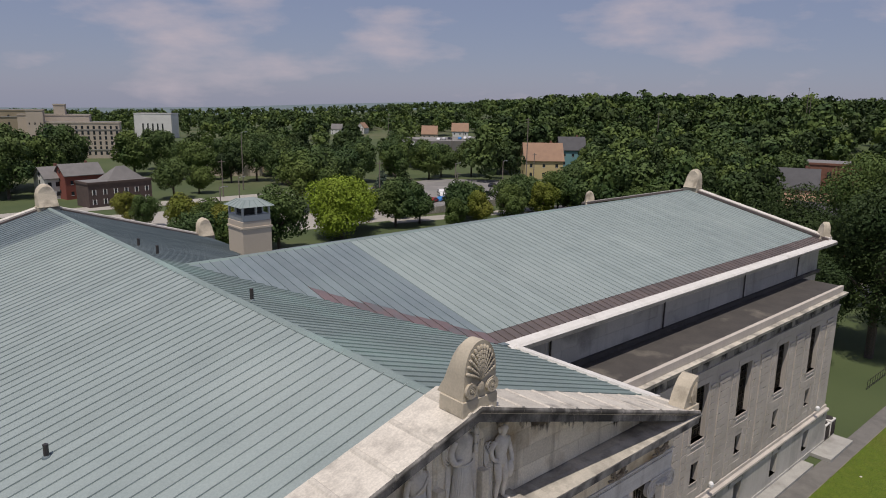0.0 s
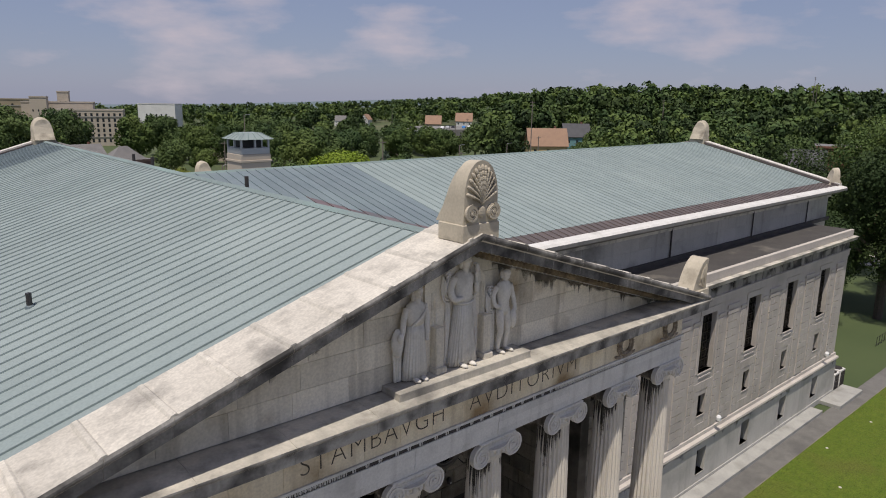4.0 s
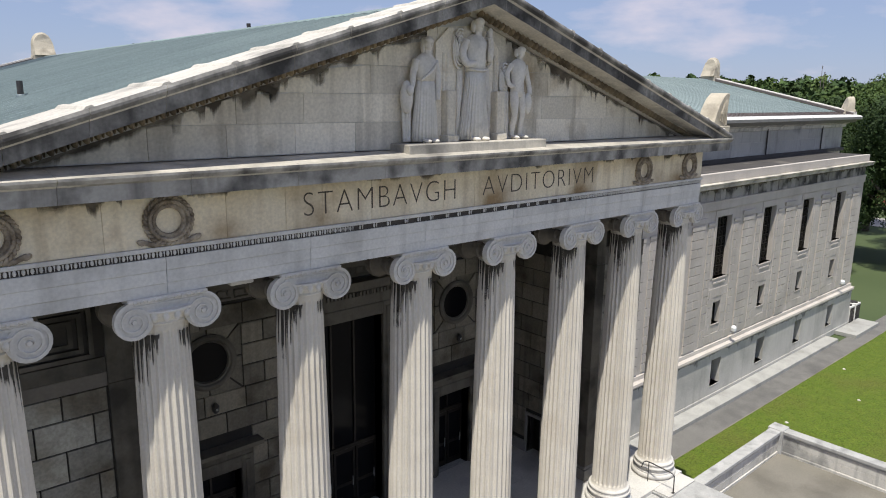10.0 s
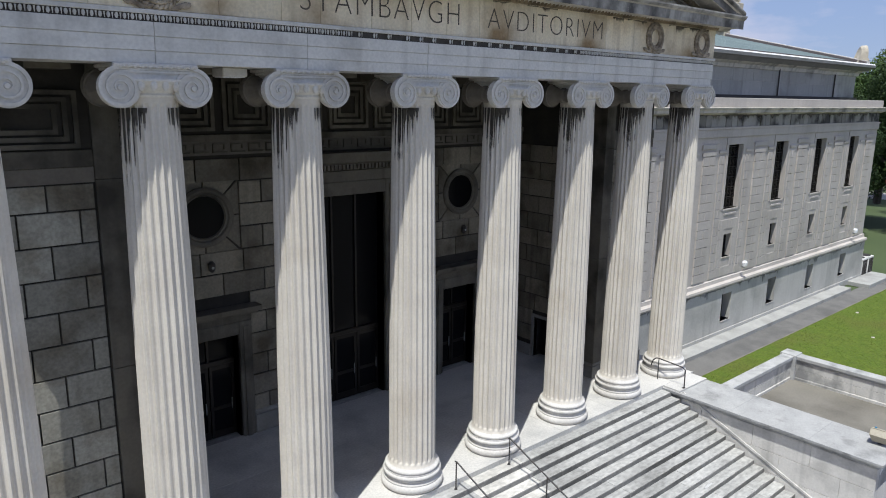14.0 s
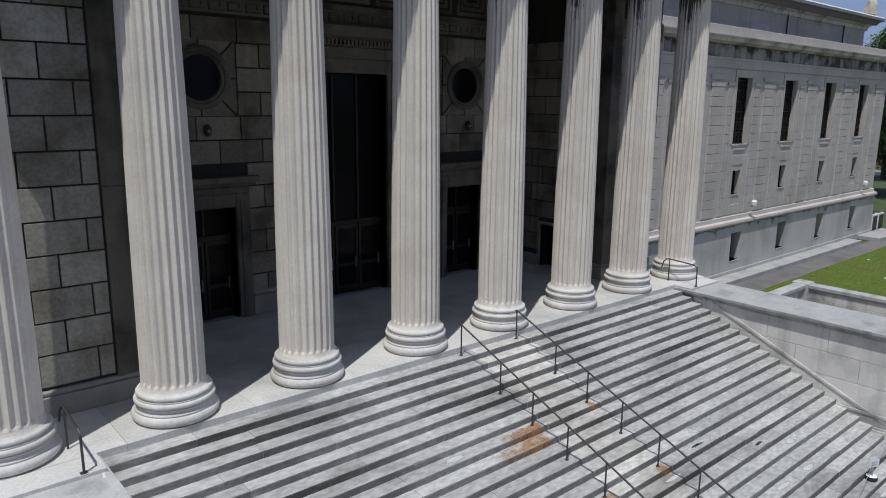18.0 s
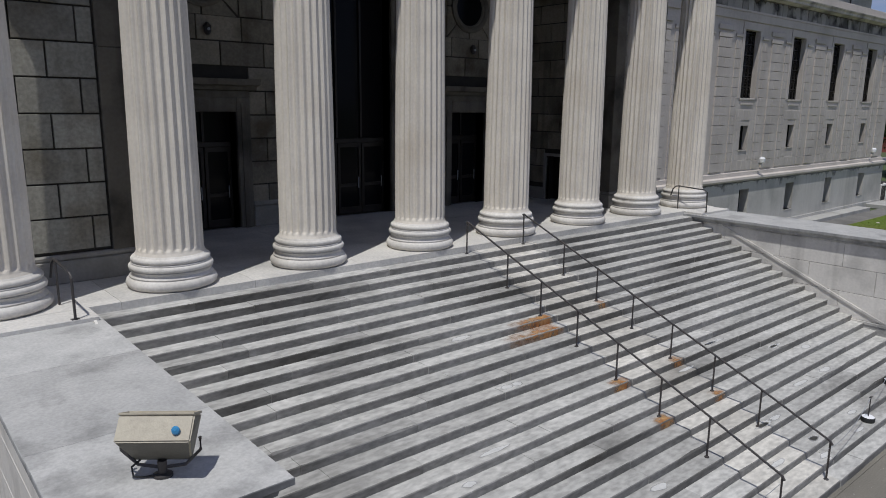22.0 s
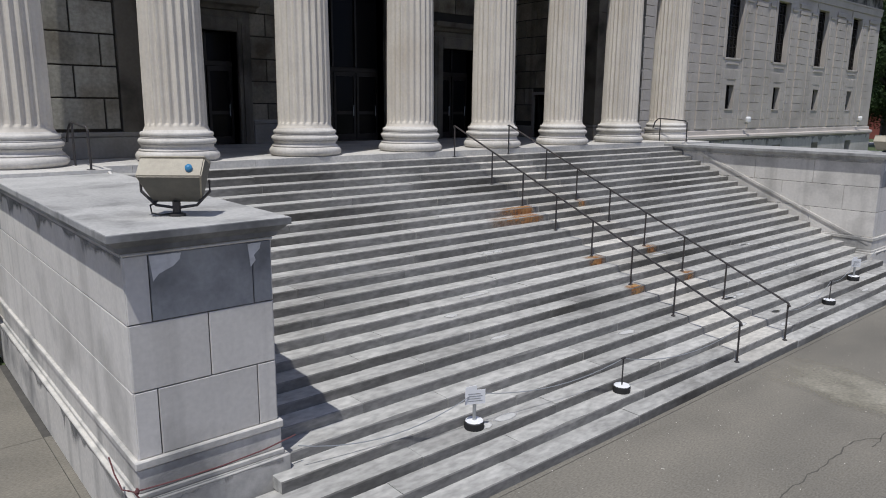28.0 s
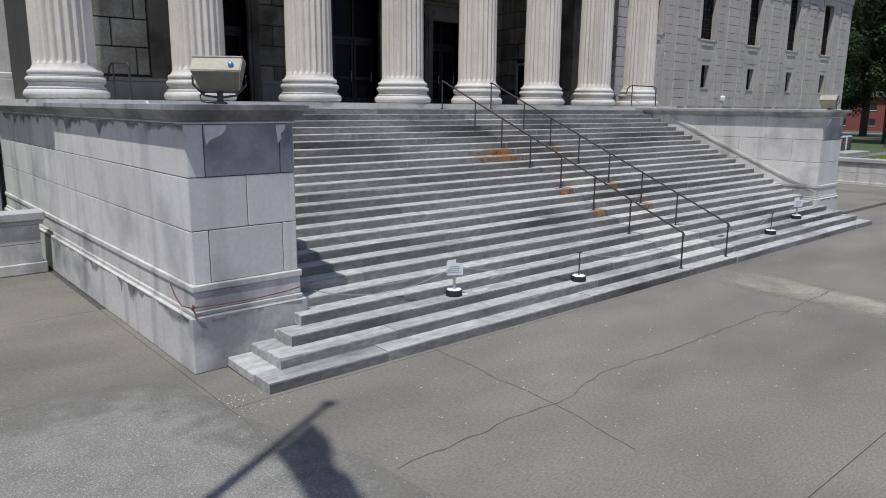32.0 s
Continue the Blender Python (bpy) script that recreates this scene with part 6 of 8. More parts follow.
# ---- portico rear wall ----
rear = thing("portico_wall", "shaded rusticated limestone portico wall with doors and round windows", "wall", kind="structure")
WY = 6.6
TOPZ = ARCH + 0.5
doors = [(-1.55, 1.55, FLOOR, 12.35), (-6.35, -4.52, FLOOR, 8.0), (4.52, 6.35, FLOOR, 8.0)]
holes = [(-2.1, 2.1, FLOOR, 13.95), (-6.9, -4.05, FLOOR, 8.88), (4.05, 6.9, FLOOR, 8.88), (-6.62, -4.26, 11.0, 13.15), (4.26, 6.62, 11.0, 13.15)]
xs = sorted({-12.9, 12.9, *[d[0] for d in doors], *[d[1] for d in doors]})
for a, b in zip(xs, xs[1:]):
    top = max([d[3] for d in doors if d[0] <= (a + b) / 2 <= d[1]], default=FLOOR - 0.3)
    if top > FLOOR:
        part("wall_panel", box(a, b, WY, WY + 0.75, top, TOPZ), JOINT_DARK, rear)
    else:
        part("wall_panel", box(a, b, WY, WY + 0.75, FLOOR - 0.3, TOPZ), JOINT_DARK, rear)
ashlar(rear, -7.82, 7.82, 4.92, 13.884, WY, 0.747, 1.45, PORTICO_SHADE, 0.06, 0.045, holes=holes)
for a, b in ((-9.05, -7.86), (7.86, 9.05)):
    ashlar(rear, a, b, 4.92, 13.884, WY, 0.747, 1.2, PORTICO_SHADE, 0.06, 0.045)
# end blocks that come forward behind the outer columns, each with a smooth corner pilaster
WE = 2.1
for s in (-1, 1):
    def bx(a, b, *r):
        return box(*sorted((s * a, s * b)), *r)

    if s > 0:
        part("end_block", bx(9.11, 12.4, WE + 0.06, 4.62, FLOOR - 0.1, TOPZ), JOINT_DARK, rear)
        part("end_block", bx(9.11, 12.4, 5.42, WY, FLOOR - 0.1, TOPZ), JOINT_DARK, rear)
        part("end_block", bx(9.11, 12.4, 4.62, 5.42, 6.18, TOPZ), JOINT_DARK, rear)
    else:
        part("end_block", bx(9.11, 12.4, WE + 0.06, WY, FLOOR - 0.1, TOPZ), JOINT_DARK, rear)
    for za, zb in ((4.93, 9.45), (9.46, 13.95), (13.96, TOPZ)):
        part("pilaster", bx(9.05, 9.63, WE - 0.05, WE + 0.75, za, zb, 0.012), PORTICO_PLAIN_SHADE, rear)
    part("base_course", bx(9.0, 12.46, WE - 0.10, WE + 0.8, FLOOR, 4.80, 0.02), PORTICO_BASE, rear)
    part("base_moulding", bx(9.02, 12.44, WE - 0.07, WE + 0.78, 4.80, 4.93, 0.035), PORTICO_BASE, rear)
    # fronts take the lit tone of the porch stone, inner faces the shaded one
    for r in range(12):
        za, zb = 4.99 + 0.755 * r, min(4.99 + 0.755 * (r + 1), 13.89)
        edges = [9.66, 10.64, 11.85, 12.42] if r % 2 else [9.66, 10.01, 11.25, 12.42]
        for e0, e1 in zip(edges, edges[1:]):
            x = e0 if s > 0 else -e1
            lay(rear, "stone_block", e1 - e0 - 0.04, zb - za - 0.04, 0.065, PORTICO_LIT, (x + 0.02, WE + 0.06, za + 0.02))
    part("key_band", bx(9.64, 12.42, WE + 0.0, WE + 0.06, 13.90, 14.24), GRIME_SHADE_STONE, rear)
    part("upper_band", bx(9.64, 12.42, WE - 0.02, WE + 0.06, 14.25, 14.62, 0.01), PORTICO_PLAIN_SHADE, rear)
    for k in range(3):
        o, h, d = 0.98 - 0.2 * k, 0.62 - 0.15 * k, 0.12 - 0.035 * k
        bm = bmesh.new()
        for a0, a1, b0, b1 in ((-o, o, -h, -h + 0.1), (-o, o, h - 0.1, h), (-o, -o + 0.1, -h + 0.1, h - 0.1), (o - 0.1, o, -h + 0.1, h - 0.1)):
            add_box(bm, s * 10.85 + a0, s * 10.85 + a1, WE + 0.06 - d, WE + 0.06, 15.28 + b0, 15.28 + b1)
        part("panel_frame", bm, PORTICO_PLAIN_SHADE, rear)
    ashlar(rear, WE + 0.8, WY, 4.99, 13.89, s * 9.11, 0.755, 1.25, PORTICO_SHADE, 0.06, 0.04, turn=-90 * s, holes=[(4.5, 5.54, FLOOR, 6.3)] if s > 0 else ())
    for a, b in ((WE + 0.8, 4.5), (5.54, WY)):
        part("base_course", bx(9.0, 9.12, a, b, FLOOR, 4.80, 0.015), PORTICO_BASE, rear)
for s in (-1, 1):
    x0, x1 = sorted((s * 12.3, s * 13.0))
    part("anta", box(x0, x1, WY - 0.45, WY + 0.8, 5.1, TOPZ, 0.02), LIME_CLEAN, rear)
    part("anta_base", box(x0 - 0.12, x1 + 0.12, WY - 0.57, WY + 0.8, FLOOR, 4.9, 0.02), LIME_CLEAN, rear)
    part("anta_moulding", box(x0 - 0.07, x1 + 0.07, WY - 0.52, WY + 0.8, 4.9, 5.1, 0.04), LIME_CLEAN, rear)
    part("anta_cap", box(x0 - 0.1, x1 + 0.1, WY - 0.55, WY + 0.8, TOPZ - 0.9, TOPZ - 0.5, 0.03), LIME_CLEAN, rear)
for a, b in ((-9.0, -6.9), (-4.05, -2.1), (2.1, 4.05), (6.9, 9.0)):
    part("base_course", box(a, b, WY - 0.16, WY, FLOOR, 4.95, 0.02), PORTICO_BASE, rear)
    part("base_moulding", box(a, b, WY - 0.11, WY, 4.95, 5.12, 0.04), PORTICO_BASE, rear)
# key band and recessed panels above
part("key_band", box(-9.1, 9.1, WY - 0.05, WY, 13.98, 14.42), GRIME_SHADE_STONE, rear)
for i in range(29):
    x = -8.4 + 0.6 * i
    bm = bmesh.new()
    add_box(bm, x - 0.24, x + 0.24, WY - 0.09, WY - 0.04, 14.06, 14.10)
    add_box(bm, x - 0.24, x - 0.2, WY - 0.09, WY - 0.04, 14.06, 14.34)
    add_box(bm, x - 0.24, x + 0.16, WY - 0.09, WY - 0.04, 14.30, 14.34)
    add_box(bm, x + 0.12, x + 0.16, WY - 0.09, WY - 0.04, 14.17, 14.34)
    part("key_ornament", bm, PORTICO_PLAIN_SHADE, rear)
part("upper_band", box(-9.1, 9.1, WY - 0.10, WY, 14.42, 14.62, 0.01), PORTICO_PLAIN_SHADE, rear)
for i in range(9):
    x = (i - 4) * 1.92
    for k in range(3):
        o, d = 0.82 - 0.2 * k, 0.12 - 0.035 * k
        bm = bmesh.new()
        for a0, a1, b0, b1 in ((-o, o, -o, -o + 0.12), (-o, o, o - 0.12, o), (-o, -o + 0.12, -o + 0.12, o - 0.12), (o - 0.12, o, -o + 0.12, o - 0.12)):
            add_box(bm, x + a0, x + a1, WY - d, WY, 15.55 + b0, 15.55 + b1)
        part("panel_frame", bm, PORTICO_PLAIN_SHADE, rear)


def ring(cx, cz, profile, seg=40):
    """A moulded ring on the wall; profile rows are (radius, y)."""
    bm = bmesh.new()
    rr = [[bm.verts.new((cx + r * math.cos(2 * math.pi * i / seg), y, cz + r * math.sin(2 * math.pi * i / seg))) for i in range(seg)] for r, y in profile]
    for a, b in zip(rr, rr[1:]):
        for i in range(seg):
            bm.faces.new((a[i], a[(i + 1) % seg], b[(i + 1) % seg], b[i]))
    return bm


for s in (-1, 1):
    cx, cz = s * 5.44, 12.05
    # stones cut to the circle
    for q in range(8):
        a0, a1 = 2 * math.pi * (q + 0.03) / 8, 2 * math.pi * (q + 0.97) / 8
        pts = [(cx + 0.93 * math.cos(a0 + (a1 - a0) * i / 5), cz + 0.93 * math.sin(a0 + (a1 - a0) * i / 5)) for i in range(6)]
        out = []
        for i in (5, 4, 3, 2, 1, 0):
            a = a0 + (a1 - a0) * i / 5
            m = 1.16 / max(abs(math.cos(a)), abs(math.sin(a)))
            out.append((cx + m * math.cos(a), cz + m * math.sin(a)))
        part("voussoir", prism(pts + out, "y", WY - 0.055, WY), PORTICO_SHADE, rear)
    oc = thing("round_window", "round dark window in a moulded stone ring", "window", (0, 0, 0), group="round windows", kind="structure")
    part("ring_frame", ring(cx, cz, [(0.95, WY - 0.02), (0.95, WY - 0.14), (0.87, WY - 0.18), (0.80, WY - 0.16), (0.76, WY - 0.10), (0.70, WY - 0.10), (0.66, WY - 0.02), (0.66, WY + 0.2)]), PORTICO_PLAIN_SHADE, oc, smooth=False)
    bm = bmesh.new()
    add_lathe(bm, [(0.67, 0), (0.67, 0.03)], 32)
    bmesh.ops.rotate(bm, verts=bm.verts, cent=(0, 0, 0), matrix=Matrix.Rotation(math.pi / 2, 3, "X"))
    bmesh.ops.translate(bm, verts=bm.verts, vec=(cx, WY - 0.004, cz))
    part("pane", bm, GLASS_DARK, oc)
    ld = thing("lantern", "small black wall lantern beside the door", "lamp", (s * 5.44 + 0.1, WY - 0.1, 10.45), group="wall lanterns")
    part("lantern_body", lathe([(0.05, -0.16), (0.11, -0.08), (0.12, 0.1), (0.04, 0.2)], 10, cy=-0.1), IRON, ld)
    part("lantern_globe", lathe([(0.04, -0.04), (0.05, 0.0), (0.04, 0.04)], 10, cy=-0.19), STEEL, ld)


def doorway(name, x0, x1, z1, label, surround, cornice_h, leaves):
    d = thing(name, label, "door", (0, 0, 0), kind="structure")
    w = surround
    for a, b in ((x0 - w, x0), (x1, x1 + w)):
        part("jamb", box(a, b, WY - 0.16, WY + 0.5, FLOOR, z1 + w, 0.03), PORTICO_PLAIN_SHADE, d)
        part("jamb_fillet", box(a + w * 0.3, b - w * 0.3, WY - 0.2, WY - 0.15, FLOOR, z1 + w * 0.6, 0.01), PORTICO_PLAIN_SHADE, d)
    part("lintel", box(x0, x1, WY - 0.16, WY + 0.5, z1, z1 + w, 0.03), PORTICO_PLAIN_SHADE, d)
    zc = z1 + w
    part("door_frieze", box(x0 - w, x1 + w, WY - 0.12, WY, zc, zc + cornice_h * 0.35), PORTICO_PLAIN_SHADE, d)
    part("door_cornice", prism([(WY, zc + cornice_h * 0.35), (WY - 0.2, zc + cornice_h * 0.4), (WY - 0.25, zc + cornice_h * 0.6), (WY - 0.5, zc + cornice_h * 0.68), (WY - 0.56, zc + cornice_h), (WY, zc + cornice_h)], "x", x0 - w - 0.22, x1 + w + 0.22), PORTICO_PLAIN_SHADE, d)
    if cornice_h > 0.8:
        for i in range(26):
            x = x0 - w + (x1 - x0 + 2 * w) * (i + 0.5) / 26
            part("dentil", box(x - 0.045, x + 0.045, WY - 0.34, WY - 0.2, zc + cornice_h * 0.42, zc + cornice_h * 0.58), PORTICO_PLAIN_SHADE, d)
    part("door_recess", box(x0, x1, WY + 0.72, WY + 0.8, FLOOR, z1), DARK, d)
    n = leaves
    wl = (x1 - x0) / n
    for i in range(n):
        a, b = x0 + wl * i, x0 + wl * (i + 1)
        leaf = part("door_leaf", box(a + 0.02, b - 0.02, WY + 0.42, WY + 0.48, FLOOR, FLOOR + 2.6), GLASS_DARK, d, "dark glazed bronze door leaf")
        for p, q in ((a + 0.02, a + 0.12), (b - 0.12, b - 0.02)):
            part("stile", box(p, q, WY + 0.38, WY + 0.42, FLOOR, FLOOR + 2.6), BRONZE, leaf)
        for p, q in ((0, 0.25), (1.0, 1.12), (2.45, 2.6)):
            part("rail", box(a + 0.12, b - 0.12, WY + 0.38, WY + 0.42, FLOOR + p, FLOOR + q), BRONZE, leaf)
        part("handle", tube([(b - 0.16, WY + 0.34, FLOOR + 0.95), (b - 0.16, WY + 0.34, FLOOR + 1.35)], 0.02, 6), STEEL, leaf)
    part("transom", box(x0, x1, WY + 0.36, WY + 0.5, FLOOR + 2.6, FLOOR + 2.78, 0.02), BRONZE, d)
    part("overlight", box(x0, x1, WY + 0.45, WY + 0.5, FLOOR + 2.78, z1), GLASS_DARK, d)
    for i in range(1, n):
        x = x0 + wl * i
        part("mullion", box(x - 0.04, x + 0.04, WY + 0.38, WY + 0.45, FLOOR + 2.78, z1), BRONZE, d)
    return d


doorway("door_1", -1.55, 1.55, 12.35, "towering dark bronze central doorway under a dentilled cornice", 0.5, 1.05, 3)
doorway("door_2", -6.35, -4.52, 8.0, "dark glazed side door in a moulded stone surround", 0.46, 0.55, 2)
doorway("door_3", 4.52, 6.35, 8.0, "dark glazed side door in a moulded stone surround", 0.46, 0.55, 2)
d4 = thing("door_4", "small dark service opening at the portico end", "door", (0, 0, 0), kind="structure")
part("door_leaf", box(9.55, 9.62, 4.62, 5.42, FLOOR, 6.18), BRONZE, d4)
for a, b in ((4.5, 4.62), (5.42, 5.54)):
    part("jamb", box(9.02, 9.3, a, b, FLOOR, 6.18), PORTICO_BASE, d4)
part("lintel", box(9.02, 9.3, 4.5, 5.54, 6.18, 6.3), PORTICO_BASE, d4)

# ---- terraces beside the cheek walls ----
for s in (-1, 1):
    par = thing("terrace_parapet", "low limestone terrace parapet with moulded cap", "parapet wall", kind="structure")
    x0, x1 = sorted((s * 13.05, s * 26.9))
    runs = [(x0, x1, 0.75, 1.25)]
    xe0, xe1 = sorted((s * 26.4, s * 26.9))
    runs.append((xe0, xe1, -7.5, 0.745) if s > 0 else (xe0, xe1, 1.255, 5.0))
    for a, b, c, d in runs:
        part("wall_core", box(a + 0.05, b - 0.05, c + 0.05, d - 0.05, 0, 1.34), JOINT, par)
        part("cap", box(a - 0.08, b + 0.08, c - 0.08, d + 0.08, 1.34, 1.56, 0.03), COPING, par)
        part("cap_moulding", box(a - 0.03, b + 0.03, c - 0.03, d + 0.03, 1.24, 1.34, 0.02), COPING, par)
        part("foot", box(a - 0.04, b + 0.04, c - 0.04, d + 0.04, 0, 0.28, 0.02), LIME_GREY, par)
    ashlar(par, x0 + 0.05, x1 - 0.05, 0.28, 1.24, 0.8, 0.48, 1.6, LIME_GREY, 0.03)
    if s > 0:
        ashlar(par, -7.45, 0.7, 0.28, 1.24, 26.45, 0.48, 1.6, LIME_GREY, 0.03, turn=-90)
    for px, py in ((s * 26.65, 1.0),):
        part("corner_block", box(px - 0.45, px + 0.45, py - 0.45, py + 0.45, 0, 1.62, 0.03), COPING, par)
terrace = structure("terrace_floor", box(13.05, 26.45, -8.2, 0.8, 0, 0.12), TERRACE, "stained concrete terrace floor", "pavement")

# ---- handrails ----
def handrail(xf, label):
    r = thing("handrail", label, "railing", (0, 0, 0), group="stair handrails")
    levels = [1, 5, 8, 11, 14, 17, 20, 24]
    tops = []
    for lv in levels:
        y, z = -9.85 + TREAD * (lv - 1) + 0.23, RISE * lv
        xc = xf - 0.012 * (lv - 1)
        lean = -0.03 if lv == 1 else 0.0
        part("post", tube([(xc, y, z - 0.02), (xc + lean, y, z + 0.93)], 0.022, 8), IRON, r)
        part("foot_plate", lathe([(0.055, z), (0.05, z + 0.02), (0.03, z + 0.03)], 10, cx=xc, cy=y), IRON, r)
        tops.append((xc + lean, y, z + 0.93))
    tops = [(tops[0][0] - 0.02, tops[0][1] - 0.06, tops[0][2] - 0.07)] + tops + [(tops[-1][0], tops[-1][1] + 0.05, tops[-1][2] - 0.02)]
    part("rail", tube(tops, 0.026, 8), IRON, r)


handrail(-0.62, "thin black iron handrail running down the steps")
handrail(1.71, "thin black iron handrail running down the steps")
for s in (-1, 1):
    r = thing("guard_rail", "short bent black iron guard rail on the cheek wall", "railing", (0, 0, 0), group="cheek guard rails")
    x = s * 11.2
    pts = [(x + s * 0.04, 0.62, FLOOR + 0.50), (x + s * 0.02, 0.52, FLOOR + 0.78), (x, 0.38, FLOOR + 0.90), (x, 0.25, FLOOR + 0.92), (x, -0.85, FLOOR + 0.86), (x, -0.98, FLOOR + 0.78), (x, -1.0, FLOOR)]
    part("rail", tube(pts, 0.026, 8), IRON, r)
    part("post", tube([(x, 0.25, FLOOR), (x, 0.25, FLOOR + 0.92)], 0.022, 8), IRON, r)
    part("foot_plate", box(x - 0.07, x + 0.07, -1.04, -0.93, FLOOR, FLOOR + 0.012), IRON, r)

# ---- flood lamps on the cheek walls ----
def flood_lamp(x, y, turn, tilt, label, size=(0.86, 0.72, 0.93)):
    t = thing("flood_lamp", label, "floodlight", (x, y, COP), group="flood lamps")
    t.rotation_euler = (0, 0, radians(turn))
    t.scale = size
    prof = [(0.02, 0.80), (-0.27, 0.57), (0.13, 0.18), (0.27, 0.24), (0.36, 0.70)]
    hd = bmesh.new()
    ends = [[hd.verts.new((q * (0.47 if z > 0.4 else 0.36), y, z)) for y, z in prof] for q in (-1, 1)]
    # downward and end faces carry their shade as a darker paint tone
    for k in range(5):
        f = hd.faces.new((ends[0][k], ends[0][(k + 1) % 5], ends[1][(k + 1) % 5], ends[1][k]))
        f.material_index = 1 if k in (1, 2) else 0
    for e in ends:
        hd.faces.new(e).material_index = 1
    bmesh.ops.bevel(hd, geom=list(hd.edges), offset=0.02, segments=2, affect="EDGES")
    head = part("housing", hd, [LAMP_TAN, LAMP_SHADED], t)
    head.rotation_euler = (radians(tilt), 0, 0)
    rim = bmesh.new()
    add_tube(rim, [(-0.46, 0.02, 0.81), (0.46, 0.02, 0.81), (0.46, 0.36, 0.71), (-0.46, 0.36, 0.71), (-0.46, 0.02, 0.81)], 0.018, 6)
    part("rim", rim, LAMP_TAN, head)
    part("sensor", lathe([(0.055, 0), (0.05, 0.04), (0.02, 0.06)], 12), BLUE_LENS, head).matrix_local = pose(0.28, -0.17, 0.665, 50)
    part("yoke", tube([(-0.50, 0.08, 0.5), (-0.50, 0.08, 0.34), (-0.3, 0.08, 0.15), (0, 0.08, 0.11), (0.3, 0.08, 0.15), (0.50, 0.08, 0.34), (0.50, 0.08, 0.5)], 0.022, 6), IRON, t)
    part("stem", lathe([(0.13, 0), (0.13, 0.03), (0.06, 0.05), (0.06, 0.2)], 12, cy=0.08), IRON, t)
    part("cable", tube([(0.02, 0.05, 0.05), (-0.2, 0.0, 0.02), (-0.33, -0.05, 0.05), (-0.36, 0, 0.15), (-0.28, 0.1, 0.2)], 0.014, 6), RUBBER, t)


flood_lamp(-11.87, -7.58, 40 - 78, 0, "beige floodlight with a blue sensor on the cheek wall coping")
flood_lamp(12.45, -7.85, 95, -28, "tilted beige floodlight on the cheek wall coping", (0.66, 0.62, 0.8))


# ---- stanchions on the lower steps ----
def stanchion(x, lv, sign, label):
    y, z = -9.85 + TREAD * (lv - 1) + 0.24, RISE * lv
    t = thing("stanchion", label, "barrier post", (x, y, z), group="barrier posts")
    part("weight", lathe([(0.16, 0), (0.165, 0.02), (0.165, 0.11), (0.15, 0.125)], 20), RUBBER, t, "black rubber weight")
    part("weight_top", lathe([(0.15, 0.125), (0.14, 0.135), (0.03, 0.137)], 20), WHITE, t, "white painted top")
    if sign:
        part("post", lathe([(0.03, 0.12), (0.03, 0.44)], 10), STEEL, t)
        pl = part("notice", prism([(-0.17, 0.42), (0.17, 0.42), (0.17, 0.66), (0.03, 0.66), (0.02, 0.74), (-0.15, 0.72), (-0.17, 0.66)], "y", -0.035, -0.025), WHITE, t, "white paper notice")
        pl.rotation_euler = (0, 0, radians(-25))
        for k in range(4):
            part("text_line", box(-0.12, 0.12 - 0.03 * (k % 2), -0.038, -0.0355, 0.47 + 0.04 * k, 0.482 + 0.04 * k), STEEL, pl)
    else:
        part("post", lathe([(0.014, 0.12), (0.014, 0.66)], 8), IRON, t)
        part("cap", box(-0.06, 0.06, -0.03, 0.03, 0.65, 0.68, 0.01), IRON, t)
    return Vector((x, y, z))


s1 = stanchion(-7.75, 3, True, "weighted stanchion with a white paper notice on the steps")
s2 = stanchion(-4.3, 2, False, "thin black barrier post in a round weight on the steps")
s3 = stanchion(5.3, 2, False, "thin black barrier post in a round weight on the steps")
s4 = stanchion(8.1, 3, True, "weighted stanchion with a white paper notice on the steps")


def sag(a, b, d, n=12):
    a, b = Vector(a), Vector(b)
    return [a.lerp(b, i / n) - Vector((0, 0, d * 4 * (i / n) * (1 - i / n))) for i in range(n + 1)]


cord = thing("barrier_cord", "grey plastic chain slung between the barrier posts", "cord")
for a, b, d in (((-10.75, -8.5, 1.05), s1 + Vector((0, 0, 0.6)), 0.28), (s1 + Vector((0, 0, 0.6)), s2 + Vector((0, 0, 0.66)), 0.22), (s2 + Vector((0, 0, 0.66)), (-0.7, -9.62, 0.95), 0.25),
                ((1.6, -9.62, 0.95), s3 + Vector((0, 0, 0.66)), 0.25), (s3 + Vector((0, 0, 0.66)), s4 + Vector((0, 0, 0.6)), 0.2), (s4 + Vector((0, 0, 0.6)), (10.75, -8.5, 1.05), 0.2)):
    part("span", tube(sag(a, b, d), 0.008, 5), STEEL, cord)
red = thing("tie_cord", "faded red cord tied round the cheek wall base", "cord")
part("cord", tube([(-13.0, -7.95, 1.42), (-12.99, -8.1, 1.25), (-12.97, -8.3, 1.13), (-12.86, -8.39, 1.1), (-12.4, -8.4, 1.08), (-11.8, -8.4, 1.07), (-11.2, -8.4, 1.1), (-10.72, -8.38, 1.16)], 0.010, 5), ROPE_RED, red)
part("knot", lathe([(0.015, 1.06), (0.03, 1.1), (0.015, 1.14)], 8, cx=-12.83, cy=-8.4), ROPE_RED, red)
part("loose_end", tube([(-12.86, -8.41, 1.1), (-12.8, -8.43, 0.98), (-12.72, -8.44, 0.99)], 0.012, 5), ROPE_RED, red)


# ---- ground, plaza and lawn ----
def smooth(a, b, v):
    u = min(1.0, max(0.0, (v - a) / (b - a)))
    return u * u * (3 - 2 * u)


